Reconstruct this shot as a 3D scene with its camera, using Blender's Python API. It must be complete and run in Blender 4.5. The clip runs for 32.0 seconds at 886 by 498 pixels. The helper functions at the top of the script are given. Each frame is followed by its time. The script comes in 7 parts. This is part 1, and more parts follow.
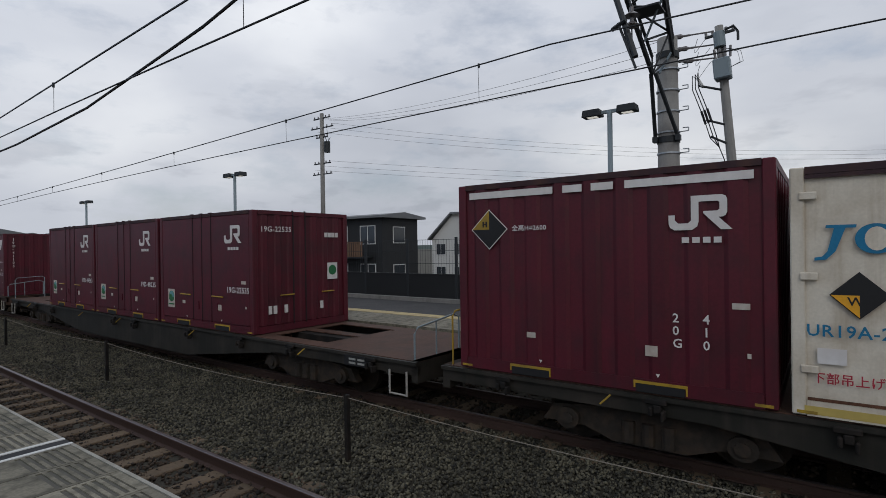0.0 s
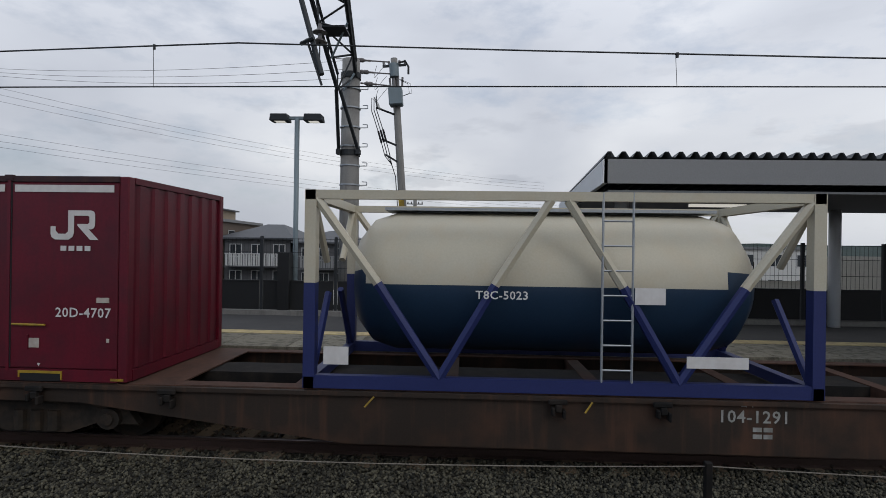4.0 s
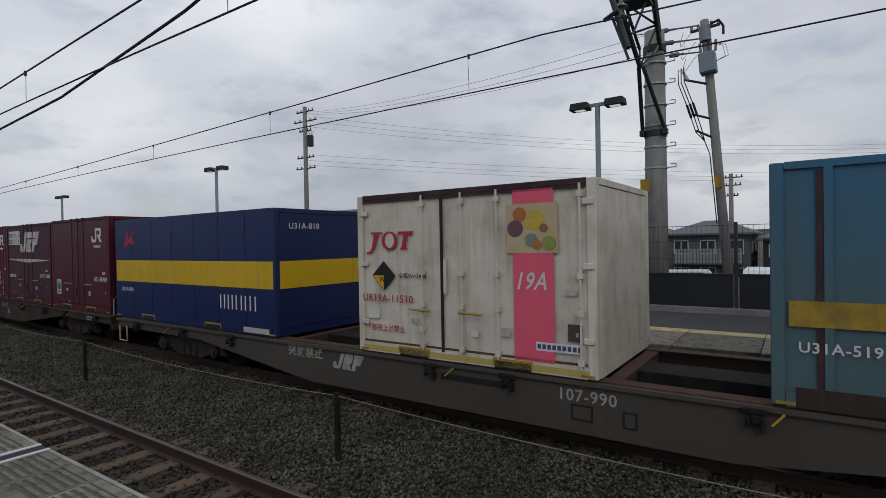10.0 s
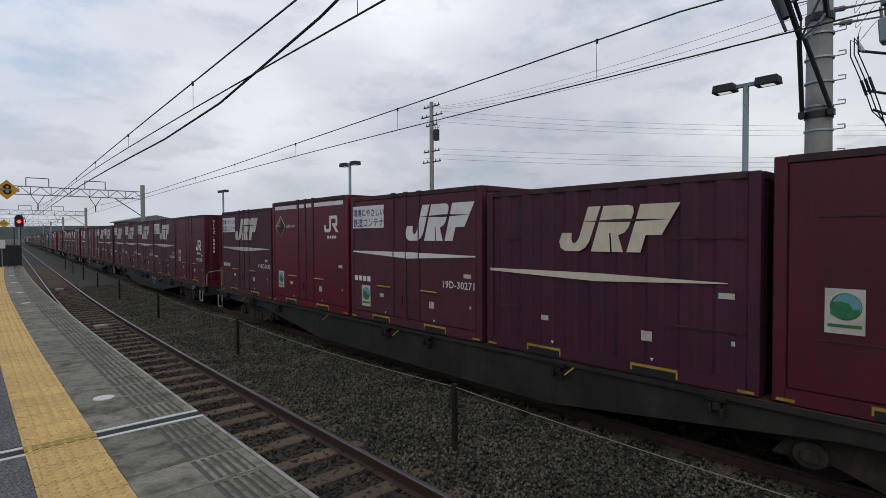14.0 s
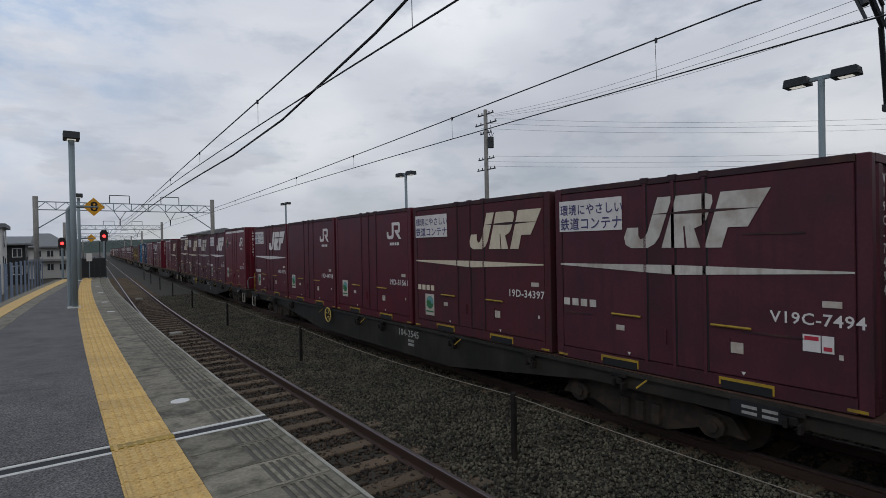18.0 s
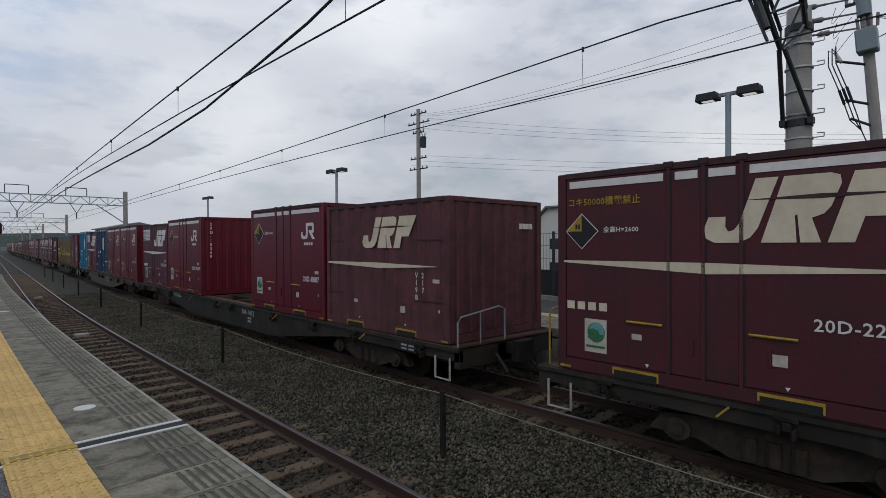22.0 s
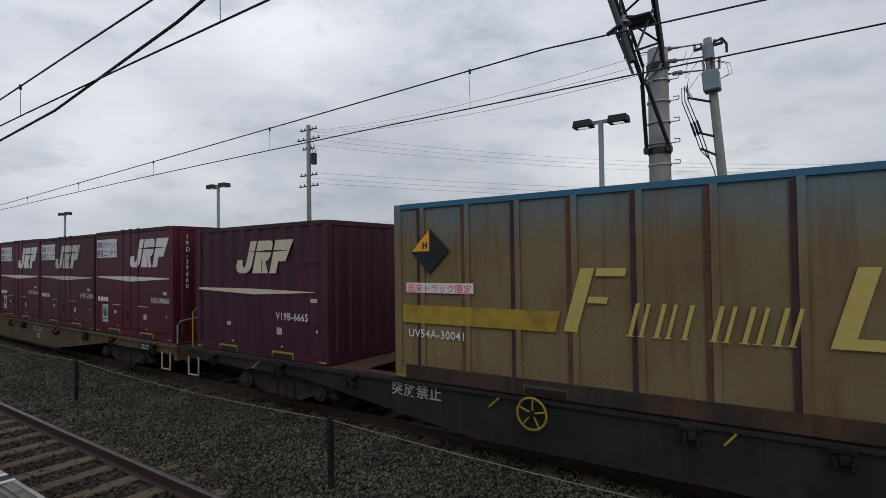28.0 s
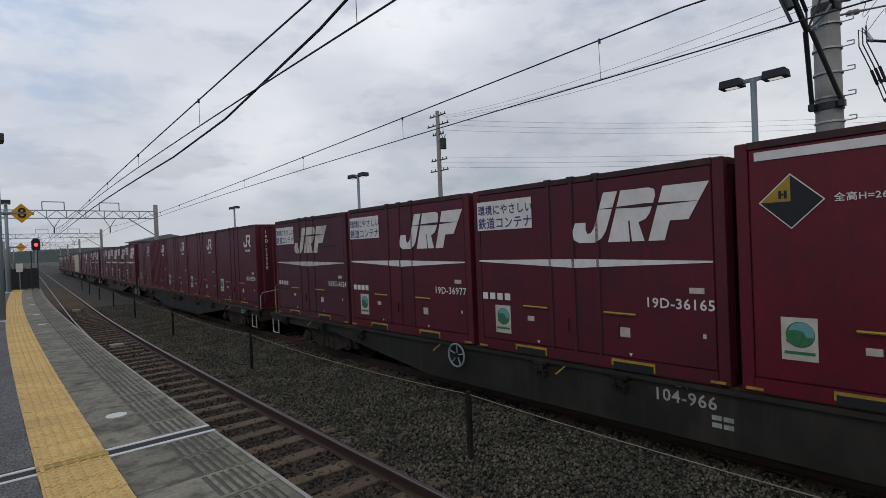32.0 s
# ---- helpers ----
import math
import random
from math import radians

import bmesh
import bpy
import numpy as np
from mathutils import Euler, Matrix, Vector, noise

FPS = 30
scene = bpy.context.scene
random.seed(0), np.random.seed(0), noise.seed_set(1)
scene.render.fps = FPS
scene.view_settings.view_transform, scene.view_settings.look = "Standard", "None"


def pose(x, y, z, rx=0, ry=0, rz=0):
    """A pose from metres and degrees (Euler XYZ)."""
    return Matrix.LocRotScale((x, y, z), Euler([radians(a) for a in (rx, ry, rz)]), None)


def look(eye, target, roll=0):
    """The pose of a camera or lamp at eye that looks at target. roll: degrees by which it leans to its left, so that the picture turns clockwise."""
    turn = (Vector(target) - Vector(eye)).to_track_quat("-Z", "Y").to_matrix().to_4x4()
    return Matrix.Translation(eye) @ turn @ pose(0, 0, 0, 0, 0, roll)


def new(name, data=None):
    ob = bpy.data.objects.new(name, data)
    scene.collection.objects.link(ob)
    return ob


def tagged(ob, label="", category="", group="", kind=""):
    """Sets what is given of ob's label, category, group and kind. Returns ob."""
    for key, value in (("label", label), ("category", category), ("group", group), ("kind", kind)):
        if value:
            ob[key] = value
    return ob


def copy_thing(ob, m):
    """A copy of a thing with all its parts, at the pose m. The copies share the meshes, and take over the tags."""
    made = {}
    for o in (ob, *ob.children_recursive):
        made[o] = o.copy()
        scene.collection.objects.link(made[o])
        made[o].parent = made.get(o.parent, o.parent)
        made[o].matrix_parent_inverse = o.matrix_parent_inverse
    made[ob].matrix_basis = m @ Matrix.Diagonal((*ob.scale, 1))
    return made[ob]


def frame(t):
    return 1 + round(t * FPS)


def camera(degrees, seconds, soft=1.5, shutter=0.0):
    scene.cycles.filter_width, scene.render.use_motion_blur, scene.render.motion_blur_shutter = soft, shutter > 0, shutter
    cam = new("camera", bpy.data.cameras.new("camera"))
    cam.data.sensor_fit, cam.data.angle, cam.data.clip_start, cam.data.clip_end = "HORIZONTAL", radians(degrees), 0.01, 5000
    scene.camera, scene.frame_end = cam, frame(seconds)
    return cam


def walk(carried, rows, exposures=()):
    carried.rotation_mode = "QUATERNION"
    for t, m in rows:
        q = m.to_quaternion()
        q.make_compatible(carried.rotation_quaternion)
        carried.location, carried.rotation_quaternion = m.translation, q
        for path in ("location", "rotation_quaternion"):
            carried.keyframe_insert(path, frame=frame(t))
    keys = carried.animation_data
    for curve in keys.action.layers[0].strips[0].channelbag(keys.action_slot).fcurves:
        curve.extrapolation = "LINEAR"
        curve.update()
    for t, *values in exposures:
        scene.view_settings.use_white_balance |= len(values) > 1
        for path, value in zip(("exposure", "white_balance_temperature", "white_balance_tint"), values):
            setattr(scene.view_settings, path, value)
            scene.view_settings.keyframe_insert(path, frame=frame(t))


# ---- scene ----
cam = camera(80.0, 32.0, soft=0.75)
# seconds, eye x y z, yaw (left of the track's line), pitch, lean
PATH = [
    (0.0, -0.29, -0.23, 2.49, -54.32, -0.11, -0.79),
    (0.5, -0.29, -0.21, 2.49, -46.62, -0.21, -1.66),
    (1.0, -0.29, -0.20, 2.49, -42.17, 0.43, -1.76),
    (1.5, -0.29, -0.18, 2.49, -40.57, 0.91, -1.37),
    (2.0, -0.29, -0.18, 2.49, -41.89, 1.65, -0.91),
    (2.5, -0.30, -0.18, 2.49, -45.69, 1.68, -0.40),
    (4.5, -0.51, -0.34, 2.55, -93.57, -0.14, 0.98),
    (5.0, -0.43, -0.29, 2.55, -84.97, 0.01, -0.12),
    (5.5, -0.34, -0.19, 2.53, -64.13, -0.66, -1.64),
    (6.0, -0.31, -0.15, 2.52, -49.98, -1.42, -1.47),
    (6.5, -0.27, -0.11, 2.51, -44.37, 0.55, -0.75),
    (7.0, -0.24, -0.07, 2.50, -42.37, -0.49, -0.64),
    (7.5, -0.23, -0.04, 2.49, -44.57, 1.10, 0.13),
    (8.0, -0.22, -0.03, 2.49, -48.02, 0.29, -1.05),
    (8.5, -0.22, -0.03, 2.48, -51.22, -0.19, -0.57),
    (9.0, -0.23, -0.04, 2.48, -56.25, -0.22, -0.39),
    (9.5, -0.24, -0.05, 2.48, -58.14, -0.56, -1.03),
    (10.0, -0.23, -0.07, 2.48, -56.05, -0.69, -1.01),
    (10.5, -0.22, -0.07, 2.49, -54.76, -0.20, -2.06),
    (11.0, -0.21, -0.07, 2.49, -50.53, 0.18, -2.66),
    (11.5, -0.19, -0.07, 2.49, -42.48, 0.63, -2.46),
    (12.0, -0.17, -0.07, 2.50, -38.54, -0.55, -1.87),
    (12.5, -0.16, -0.06, 2.50, -36.99, -2.13, -2.19),
    (13.0, -0.15, -0.06, 2.50, -38.31, -1.51, -2.08),
    (13.5, -0.15, -0.06, 2.50, -39.52, -1.28, -0.97),
    (15.5, -0.19, -0.05, 2.50, -54.56, -2.55, -1.24),
    (16.0, -0.19, -0.04, 2.50, -51.62, -1.49, -1.06),
    (16.5, -0.18, -0.04, 2.50, -45.19, -1.06, -2.09),
    (17.0, -0.18, -0.04, 2.50, -37.01, 0.05, -1.36),
    (17.5, -0.17, -0.05, 2.50, -36.06, -0.23, -0.79),
    (18.0, -0.17, -0.06, 2.50, -36.75, -0.47, -1.10),
    (18.5, -0.17, -0.07, 2.51, -34.79, -0.42, -1.15),
    (19.0, -0.17, -0.08, 2.51, -33.19, -0.66, -1.15),
    (19.5, -0.17, -0.09, 2.51, -34.11, -0.57, -0.62),
    (20.0, -0.17, -0.09, 2.51, -33.61, -1.09, -0.82),
    (20.5, -0.16, -0.08, 2.51, -34.39, -0.38, -0.68),
    (21.0, -0.16, -0.06, 2.50, -35.92, -0.75, -1.14),
    (21.5, -0.15, -0.05, 2.49, -39.88, -0.78, -0.62),
    (22.0, -0.16, -0.04, 2.49, -44.22, -0.64, -0.29),
    (22.5, -0.16, -0.04, 2.48, -49.36, -0.17, -1.01),
    (23.0, -0.17, -0.03, 2.47, -51.75, 0.76, -0.80),
    (23.5, -0.17, -0.02, 2.47, -48.95, 0.50, -1.46),
    (24.0, -0.18, -0.02, 2.47, -45.21, 0.59, -1.55),
    (24.5, -0.17, -0.01, 2.46, -44.34, 0.53, -1.11),
    (26.5, -0.10, 0.00, 2.46, -50.10, 1.35, -1.40),
    (27.0, -0.07, 0.00, 2.46, -50.09, 1.41, -0.78),
    (27.5, -0.04, 0.00, 2.46, -52.42, 1.26, -1.17),
    (28.0, -0.02, 0.01, 2.47, -55.72, 1.30, -0.79),
    (28.5, -0.02, 0.01, 2.47, -54.36, 1.64, -1.30),
    (29.0, -0.03, 0.01, 2.47, -48.84, 1.46, -2.14),
    (29.5, -0.04, 0.00, 2.47, -44.35, 1.27, -2.24),
    (30.0, -0.06, -0.01, 2.47, -42.02, 0.14, -1.60),
    (30.5, -0.08, -0.02, 2.47, -41.73, -0.13, -2.08),
    (31.0, -0.09, -0.03, 2.47, -42.20, -0.43, -2.17),
    (31.5, -0.10, -0.04, 2.47, -41.76, -0.34, -2.31),
    (32.0, -0.10, -0.05, 2.47, -41.57, -0.43, -2.31),
]


def aim(x, y, z, yaw, pitch, lean):
    a, b = radians(yaw), radians(pitch)
    way = Vector((-math.sin(a) * math.cos(b), math.cos(a) * math.cos(b), math.sin(b)))
    return look((x, y, z), Vector((x, y, z)) + way, lean)


# the clip's camera opens up and stops down a little as it turns
walk(cam, [(t, aim(*p)) for t, *p in PATH],
     [(0.0, 0.02), (2.0, -0.08), (4.5, 0.18), (6.0, 0.18), (7.0, 0.0), (8.0, 0.04), (9.5, -0.02), (12.0, -0.05), (13.0, 0.05), (14.5, 0.20), (15.5, 0.36), (16.0, 0.26), (16.5, 0.14), (17.0, -0.04), (18.0, -0.06), (19.5, -0.14), (22.0, 0.02), (24.0, 0.06), (27.0, 0.02), (29.0, 0.05), (30.0, -0.05), (32.0, 0.03)])

# ---- world and light ----
world = bpy.data.worlds.new("overcast_sky")
scene.world = world
world.use_nodes = True
wt = world.node_tree
wt.nodes.clear()


def wnode(kind, **inputs):
    n = wt.nodes.new(kind)
    for k, v in inputs.items():
        n.inputs[k.replace("_", " ")].default_value = v
    return n


sky = wt.nodes.new("ShaderNodeTexSky")
sky.sky_type, sky.sun_disc = "NISHITA", False
sky.sun_elevation, sky.sun_rotation = radians(35), radians(-60)
tc = wt.nodes.new("ShaderNodeTexCoord")
flat = wt.nodes.new("ShaderNodeMapping")
flat.inputs["Scale"].default_value = (1.0, 1.0, 2.4)
big = wnode("ShaderNodeTexNoise", Scale=1.9, Detail=5.0, Roughness=0.43, Distortion=0.3)
small = wnode("ShaderNodeTexNoise", Scale=5.5, Detail=8.0, Roughness=0.6)
ramp = wt.nodes.new("ShaderNodeValToRGB")
ramp.color_ramp.elements[0].position, ramp.color_ramp.elements[0].color = 0.28, (0.53, 0.565, 0.645, 1)
ramp.color_ramp.elements[1].position, ramp.color_ramp.elements[1].color = 0.70, (0.91, 0.935, 0.98, 1)
mid = ramp.color_ramp.elements.new(0.5)
mid.color = (0.68, 0.715, 0.79, 1)
gaps = wt.nodes.new("ShaderNodeMapRange")
gaps.inputs["From Min"].default_value, gaps.inputs["From Max"].default_value = 0.5, 0.72
gaps.inputs["To Max"].default_value = 0.40
dim = wt.nodes.new("ShaderNodeMix")
dim.data_type, dim.blend_type = "RGBA", "MIX"
skyc = wt.nodes.new("ShaderNodeVectorMath")
skyc.operation = "SCALE"
skyc.inputs["Scale"].default_value = 0.10
back = wnode("ShaderNodeBackground", Strength=1.0)
out = wt.nodes.new("ShaderNodeOutputWorld")
wt.links.new(tc.outputs["Generated"], flat.inputs["Vector"])
wt.links.new(flat.outputs["Vector"], big.inputs["Vector"])
wt.links.new(flat.outputs["Vector"], small.inputs["Vector"])
wt.links.new(big.outputs["Fac"], ramp.inputs["Fac"])
wt.links.new(small.outputs["Fac"], gaps.inputs["Value"])
wt.links.new(sky.outputs["Color"], skyc.inputs[0])
wt.links.new(gaps.outputs["Result"], dim.inputs["Factor"])
wt.links.new(ramp.outputs["Color"], dim.inputs["A"])
wt.links.new(skyc.outputs["Vector"], dim.inputs["B"])
low = wt.nodes.new("ShaderNodeSeparateXYZ")
east = wt.nodes.new("ShaderNodeMapRange")
east.interpolation_type = "SMOOTHSTEP"
east.inputs["From Min"].default_value, east.inputs["From Max"].default_value = 0.2, 1.0
east.inputs["To Min"].default_value, east.inputs["To Max"].default_value = 0.15, 0.30
high = wt.nodes.new("ShaderNodeMapRange")
high.interpolation_type = "SMOOTHSTEP"
high.inputs["From Min"].default_value, high.inputs["From Max"].default_value = 0.0, 0.5
high.inputs["To Min"].default_value, high.inputs["To Max"].default_value = 1.0, 0.0
bank = wt.nodes.new("ShaderNodeMath")
bank.operation = "MULTIPLY"
keep = wt.nodes.new("ShaderNodeMath")
keep.operation = "SUBTRACT"
keep.inputs[0].default_value = 1.0
cloud = wt.nodes.new("ShaderNodeVectorMath")
cloud.operation = "SCALE"
wt.links.new(tc.outputs["Generated"], low.inputs[0])
wt.links.new(low.outputs["X"], east.inputs["Value"])
wt.links.new(low.outputs["Z"], high.inputs["Value"])
wt.links.new(east.outputs["Result"], bank.inputs[0])
wt.links.new(high.outputs["Result"], bank.inputs[1])
wt.links.new(bank.outputs[0], keep.inputs[1])
# thin blue break high over the line, and a few small grey clouds low down
north = wt.nodes.new("ShaderNodeVectorMath")
north.operation = "DOT_PRODUCT"
north.inputs[1].default_value = Vector((-0.50, 0.72, 0.48)).normalized()
thin = wt.nodes.new("ShaderNodeMapRange")
thin.interpolation_type = "SMOOTHSTEP"
thin.inputs["From Min"].default_value, thin.inputs["From Max"].default_value = 0.66, 0.98
thin.inputs["To Max"].default_value = 0.9
torn = wt.nodes.new("ShaderNodeMapRange")
torn.inputs["From Min"].default_value, torn.inputs["From Max"].default_value = 0.36, 0.60
part_blue = wt.nodes.new("ShaderNodeMath")
part_blue.operation = "MULTIPLY"
blue_mix = wt.nodes.new("ShaderNodeMix")
blue_mix.data_type = "RGBA"
blue_mix.inputs["B"].default_value = (0.30, 0.49, 0.80, 1)
wt.links.new(tc.outputs["Generated"], north.inputs[0])
wt.links.new(north.outputs["Value"], thin.inputs["Value"])
wt.links.new(small.outputs["Fac"], torn.inputs["Value"])
wt.links.new(thin.outputs["Result"], part_blue.inputs[0])
wt.links.new(torn.outputs["Result"], part_blue.inputs[1])
wt.links.new(part_blue.outputs[0], blue_mix.inputs["Factor"])
wt.links.new(dim.outputs["Result"], blue_mix.inputs["A"])
puff_at = wt.nodes.new("ShaderNodeMapping")
puff_at.inputs["Scale"].default_value = (1.0, 1.0, 3.6)
puff = wnode("ShaderNodeTexNoise", Scale=4.6, Detail=6.0, Roughness=0.55)
puffs = wt.nodes.new("ShaderNodeMapRange")
puffs.interpolation_type = "SMOOTHSTEP"
puffs.inputs["From Min"].default_value, puffs.inputs["From Max"].default_value = 0.56, 0.66
puffs.inputs["To Max"].default_value = 0.34
puff_low = wt.nodes.new("ShaderNodeMath")
puff_low.operation = "MULTIPLY"
puff_mix = wt.nodes.new("ShaderNodeMix")
puff_mix.data_type = "RGBA"
puff_mix.inputs["B"].default_value = (0.34, 0.37, 0.44, 1)
wt.links.new(tc.outputs["Generated"], puff_at.inputs["Vector"])
wt.links.new(puff_at.outputs["Vector"], puff.inputs["Vector"])
wt.links.new(puff.outputs["Fac"], puffs.inputs["Value"])
wt.links.new(puffs.outputs["Result"], puff_low.inputs[0])
wt.links.new(high.outputs["Result"], puff_low.inputs[1])
wt.links.new(puff_low.outputs[0], puff_mix.inputs["Factor"])
wt.links.new(blue_mix.outputs["Result"], puff_mix.inputs["A"])
wt.links.new(puff_mix.outputs["Result"], cloud.inputs[0])
wt.links.new(keep.outputs[0], cloud.inputs["Scale"])
wt.links.new(cloud.outputs["Vector"], back.inputs["Color"])
wt.links.new(back.outputs["Background"], out.inputs["Surface"])

sun = new("sun", bpy.data.lights.new("sun", "SUN"))
sun.data.energy, sun.data.angle, sun.data.color = 0.5, radians(25), (1.0, 0.97, 0.93)
sun.matrix_world = look((0, 0, 40), (14, 10, 26))


# ---- materials ----
def material(name, color, rough=0.6, metal=0.0, vary=0.12, grain=40.0, stain=1.5, bump=0.0, dirt=None, dirt_amount=0.0, each=0.0, streak=0.0, top=None, speck=0.0):
    """A painted or mineral surface: base colour, grain and broad stains, relief, dirt in patches, and a shift from piece to piece."""
    m = bpy.data.materials.new(name)
    m.use_nodes = True
    nt = m.node_tree
    b = nt.nodes["Principled BSDF"]
    b.inputs["Metallic"].default_value = metal
    b.inputs["Specular IOR Level"].default_value = 0.28 if rough > 0.3 else 0.5
    co = nt.nodes.new("ShaderNodeTexCoord")
    spot = co.outputs["Object"]
    if each:
        # no two pieces carry the same stains
        info = nt.nodes.new("ShaderNodeObjectInfo")
        shift = nt.nodes.new("ShaderNodeVectorMath")
        shift.operation = "MULTIPLY_ADD"
        shift.inputs[1].default_value = (23.0, 17.0, 11.0)
        nt.links.new(info.outputs["Random"], shift.inputs[0])
        nt.links.new(spot, shift.inputs[2])
        spot = shift.outputs["Vector"]

    def noise_node(scale, detail=4.0):
        n = nt.nodes.new("ShaderNodeTexNoise")
        n.inputs["Scale"].default_value, n.inputs["Detail"].default_value = scale, detail
        nt.links.new(spot, n.inputs["Vector"])
        return n

    fine, broad = noise_node(grain), noise_node(stain, 6.0)
    add = nt.nodes.new("ShaderNodeMath")
    add.operation = "ADD"
    nt.links.new(fine.outputs["Fac"], add.inputs[0])
    nt.links.new(broad.outputs["Fac"], add.inputs[1])
    last = add.outputs[0]
    if each:
        mul = nt.nodes.new("ShaderNodeMath")
        mul.operation = "MULTIPLY_ADD"
        mul.inputs[1].default_value = each
        nt.links.new(info.outputs["Random"], mul.inputs[0])
        nt.links.new(last, mul.inputs[2])
        last = mul.outputs[0]
    rng = nt.nodes.new("ShaderNodeMapRange")
    rng.inputs["From Min"].default_value, rng.inputs["From Max"].default_value = 0.6, 1.4 + each
    rng.inputs["To Min"].default_value, rng.inputs["To Max"].default_value = 1 - vary, 1 + vary
    nt.links.new(last, rng.inputs["Value"])
    tint = nt.nodes.new("ShaderNodeVectorMath")
    tint.operation = "SCALE"
    tint.inputs[0].default_value = color[:3]
    nt.links.new(rng.outputs["Result"], tint.inputs["Scale"])
    last = tint.outputs["Vector"]
    if dirt:
        d = noise_node(stain * 2.7, 8.0)
        r2 = nt.nodes.new("ShaderNodeMapRange")
        r2.inputs["From Min"].default_value, r2.inputs["From Max"].default_value = 0.45, 0.75
        r2.inputs["To Max"].default_value = dirt_amount
        nt.links.new(d.outputs["Fac"], r2.inputs["Value"])
        mix = nt.nodes.new("ShaderNodeMix")
        mix.data_type = "RGBA"
        mix.inputs["B"].default_value = (*dirt, 1)
        nt.links.new(r2.outputs["Result"], mix.inputs["Factor"])
        nt.links.new(last, mix.inputs["A"])
        last = mix.outputs["Result"]
    if top:
        sep = nt.nodes.new("ShaderNodeSeparateXYZ")
        nt.links.new(co.outputs["Object"], sep.inputs[0])
        wob = nt.nodes.new("ShaderNodeMath")
        wob.operation = "MULTIPLY_ADD"
        wob.inputs[1].default_value = 0.9
        nt.links.new(broad.outputs["Fac"], wob.inputs[0])
        nt.links.new(sep.outputs["Z"], wob.inputs[2])
        r3 = nt.nodes.new("ShaderNodeMapRange")
        r3.inputs["From Min"].default_value, r3.inputs["From Max"].default_value = top[1] + 0.45, top[2] + 0.45
        r3.inputs["To Max"].default_value = 0.85
        nt.links.new(wob.outputs[0], r3.inputs["Value"])
        mix = nt.nodes.new("ShaderNodeMix")
        mix.data_type = "RGBA"
        mix.inputs["B"].default_value = (*top[0], 1)
        nt.links.new(r3.outputs["Result"], mix.inputs["Factor"])
        nt.links.new(last, mix.inputs["A"])
        last = mix.outputs["Result"]
    if streak:
        mp = nt.nodes.new("ShaderNodeMapping")
        mp.inputs["Scale"].default_value = (6.0, 6.0, 0.45)
        n3 = nt.nodes.new("ShaderNodeTexNoise")
        n3.inputs["Scale"].default_value, n3.inputs["Detail"].default_value = 1.6, 5.0
        nt.links.new(co.outputs["Object"], mp.inputs["Vector"])
        nt.links.new(mp.outputs["Vector"], n3.inputs["Vector"])
        r4 = nt.nodes.new("ShaderNodeMapRange")
        r4.inputs["From Min"].default_value, r4.inputs["From Max"].default_value = 0.52, 0.75
        r4.inputs["To Max"].default_value = streak
        nt.links.new(n3.outputs["Fac"], r4.inputs["Value"])
        mix = nt.nodes.new("ShaderNodeMix")
        mix.data_type = "RGBA"
        mix.inputs["B"].default_value = (*(dirt or (0.03, 0.025, 0.02)), 1)
        nt.links.new(r4.outputs["Result"], mix.inputs["Factor"])
        nt.links.new(last, mix.inputs["A"])
        last = mix.outputs["Result"]
    if speck:
        n5 = noise_node(grain * 1.4, 3.0)
        r5 = nt.nodes.new("ShaderNodeMapRange")
        r5.inputs["From Min"].default_value, r5.inputs["From Max"].default_value = 0.40, 0.62
        r5.inputs["To Min"].default_value, r5.inputs["To Max"].default_value = 1 - speck, 1 + speck
        nt.links.new(n5.outputs["Fac"], r5.inputs["Value"])
        sc = nt.nodes.new("ShaderNodeVectorMath")
        sc.operation = "SCALE"
        nt.links.new(last, sc.inputs[0])
        nt.links.new(r5.outputs["Result"], sc.inputs["Scale"])
        last = sc.outputs["Vector"]
    nt.links.new(last, b.inputs["Base Color"])
    rr = nt.nodes.new("ShaderNodeMapRange")
    rr.inputs["To Min"].default_value, rr.inputs["To Max"].default_value = max(rough - 0.1, 0.05), min(rough + 0.1, 1)
    nt.links.new(broad.outputs["Fac"], rr.inputs["Value"])
    nt.links.new(rr.outputs["Result"], b.inputs["Roughness"])
    if bump:
        bn = nt.nodes.new("ShaderNodeBump")
        bn.inputs["Strength"].default_value, bn.inputs["Distance"].default_value = 0.6, bump
        nt.links.new(fine.outputs["Fac"], bn.inputs["Height"])
        nt.links.new(bn.outputs["Normal"], b.inputs["Normal"])
    return m


RUST = (0.10, 0.045, 0.025)
M = {}
M["maroon"] = material("maroon_paint", (0.0696, 0.0066, 0.0140), 0.5, vary=0.30, stain=0.9, grain=26, dirt=(0.030, 0.010, 0.013), dirt_amount=0.6, each=0.3, streak=0.50)
M["crimson"] = material("crimson_paint", (0.0889, 0.0042, 0.0125), 0.45, vary=0.30, stain=0.9, grain=26, dirt=(0.040, 0.009, 0.014), dirt_amount=0.6, each=0.3, streak=0.35)
M["faded"] = material("faded_maroon_paint", (0.0564, 0.0105, 0.0160), 0.65, vary=0.30, stain=1.1, grain=26, dirt=(0.028, 0.014, 0.014), dirt_amount=0.6, each=0.3, streak=0.70)
M["weathered"] = material("weathered_maroon_paint", (0.0595, 0.0131, 0.0213), 0.6, vary=0.30, stain=1.0, grain=26, dirt=(0.026, 0.012, 0.014), dirt_amount=0.65, each=0.4, streak=0.6)
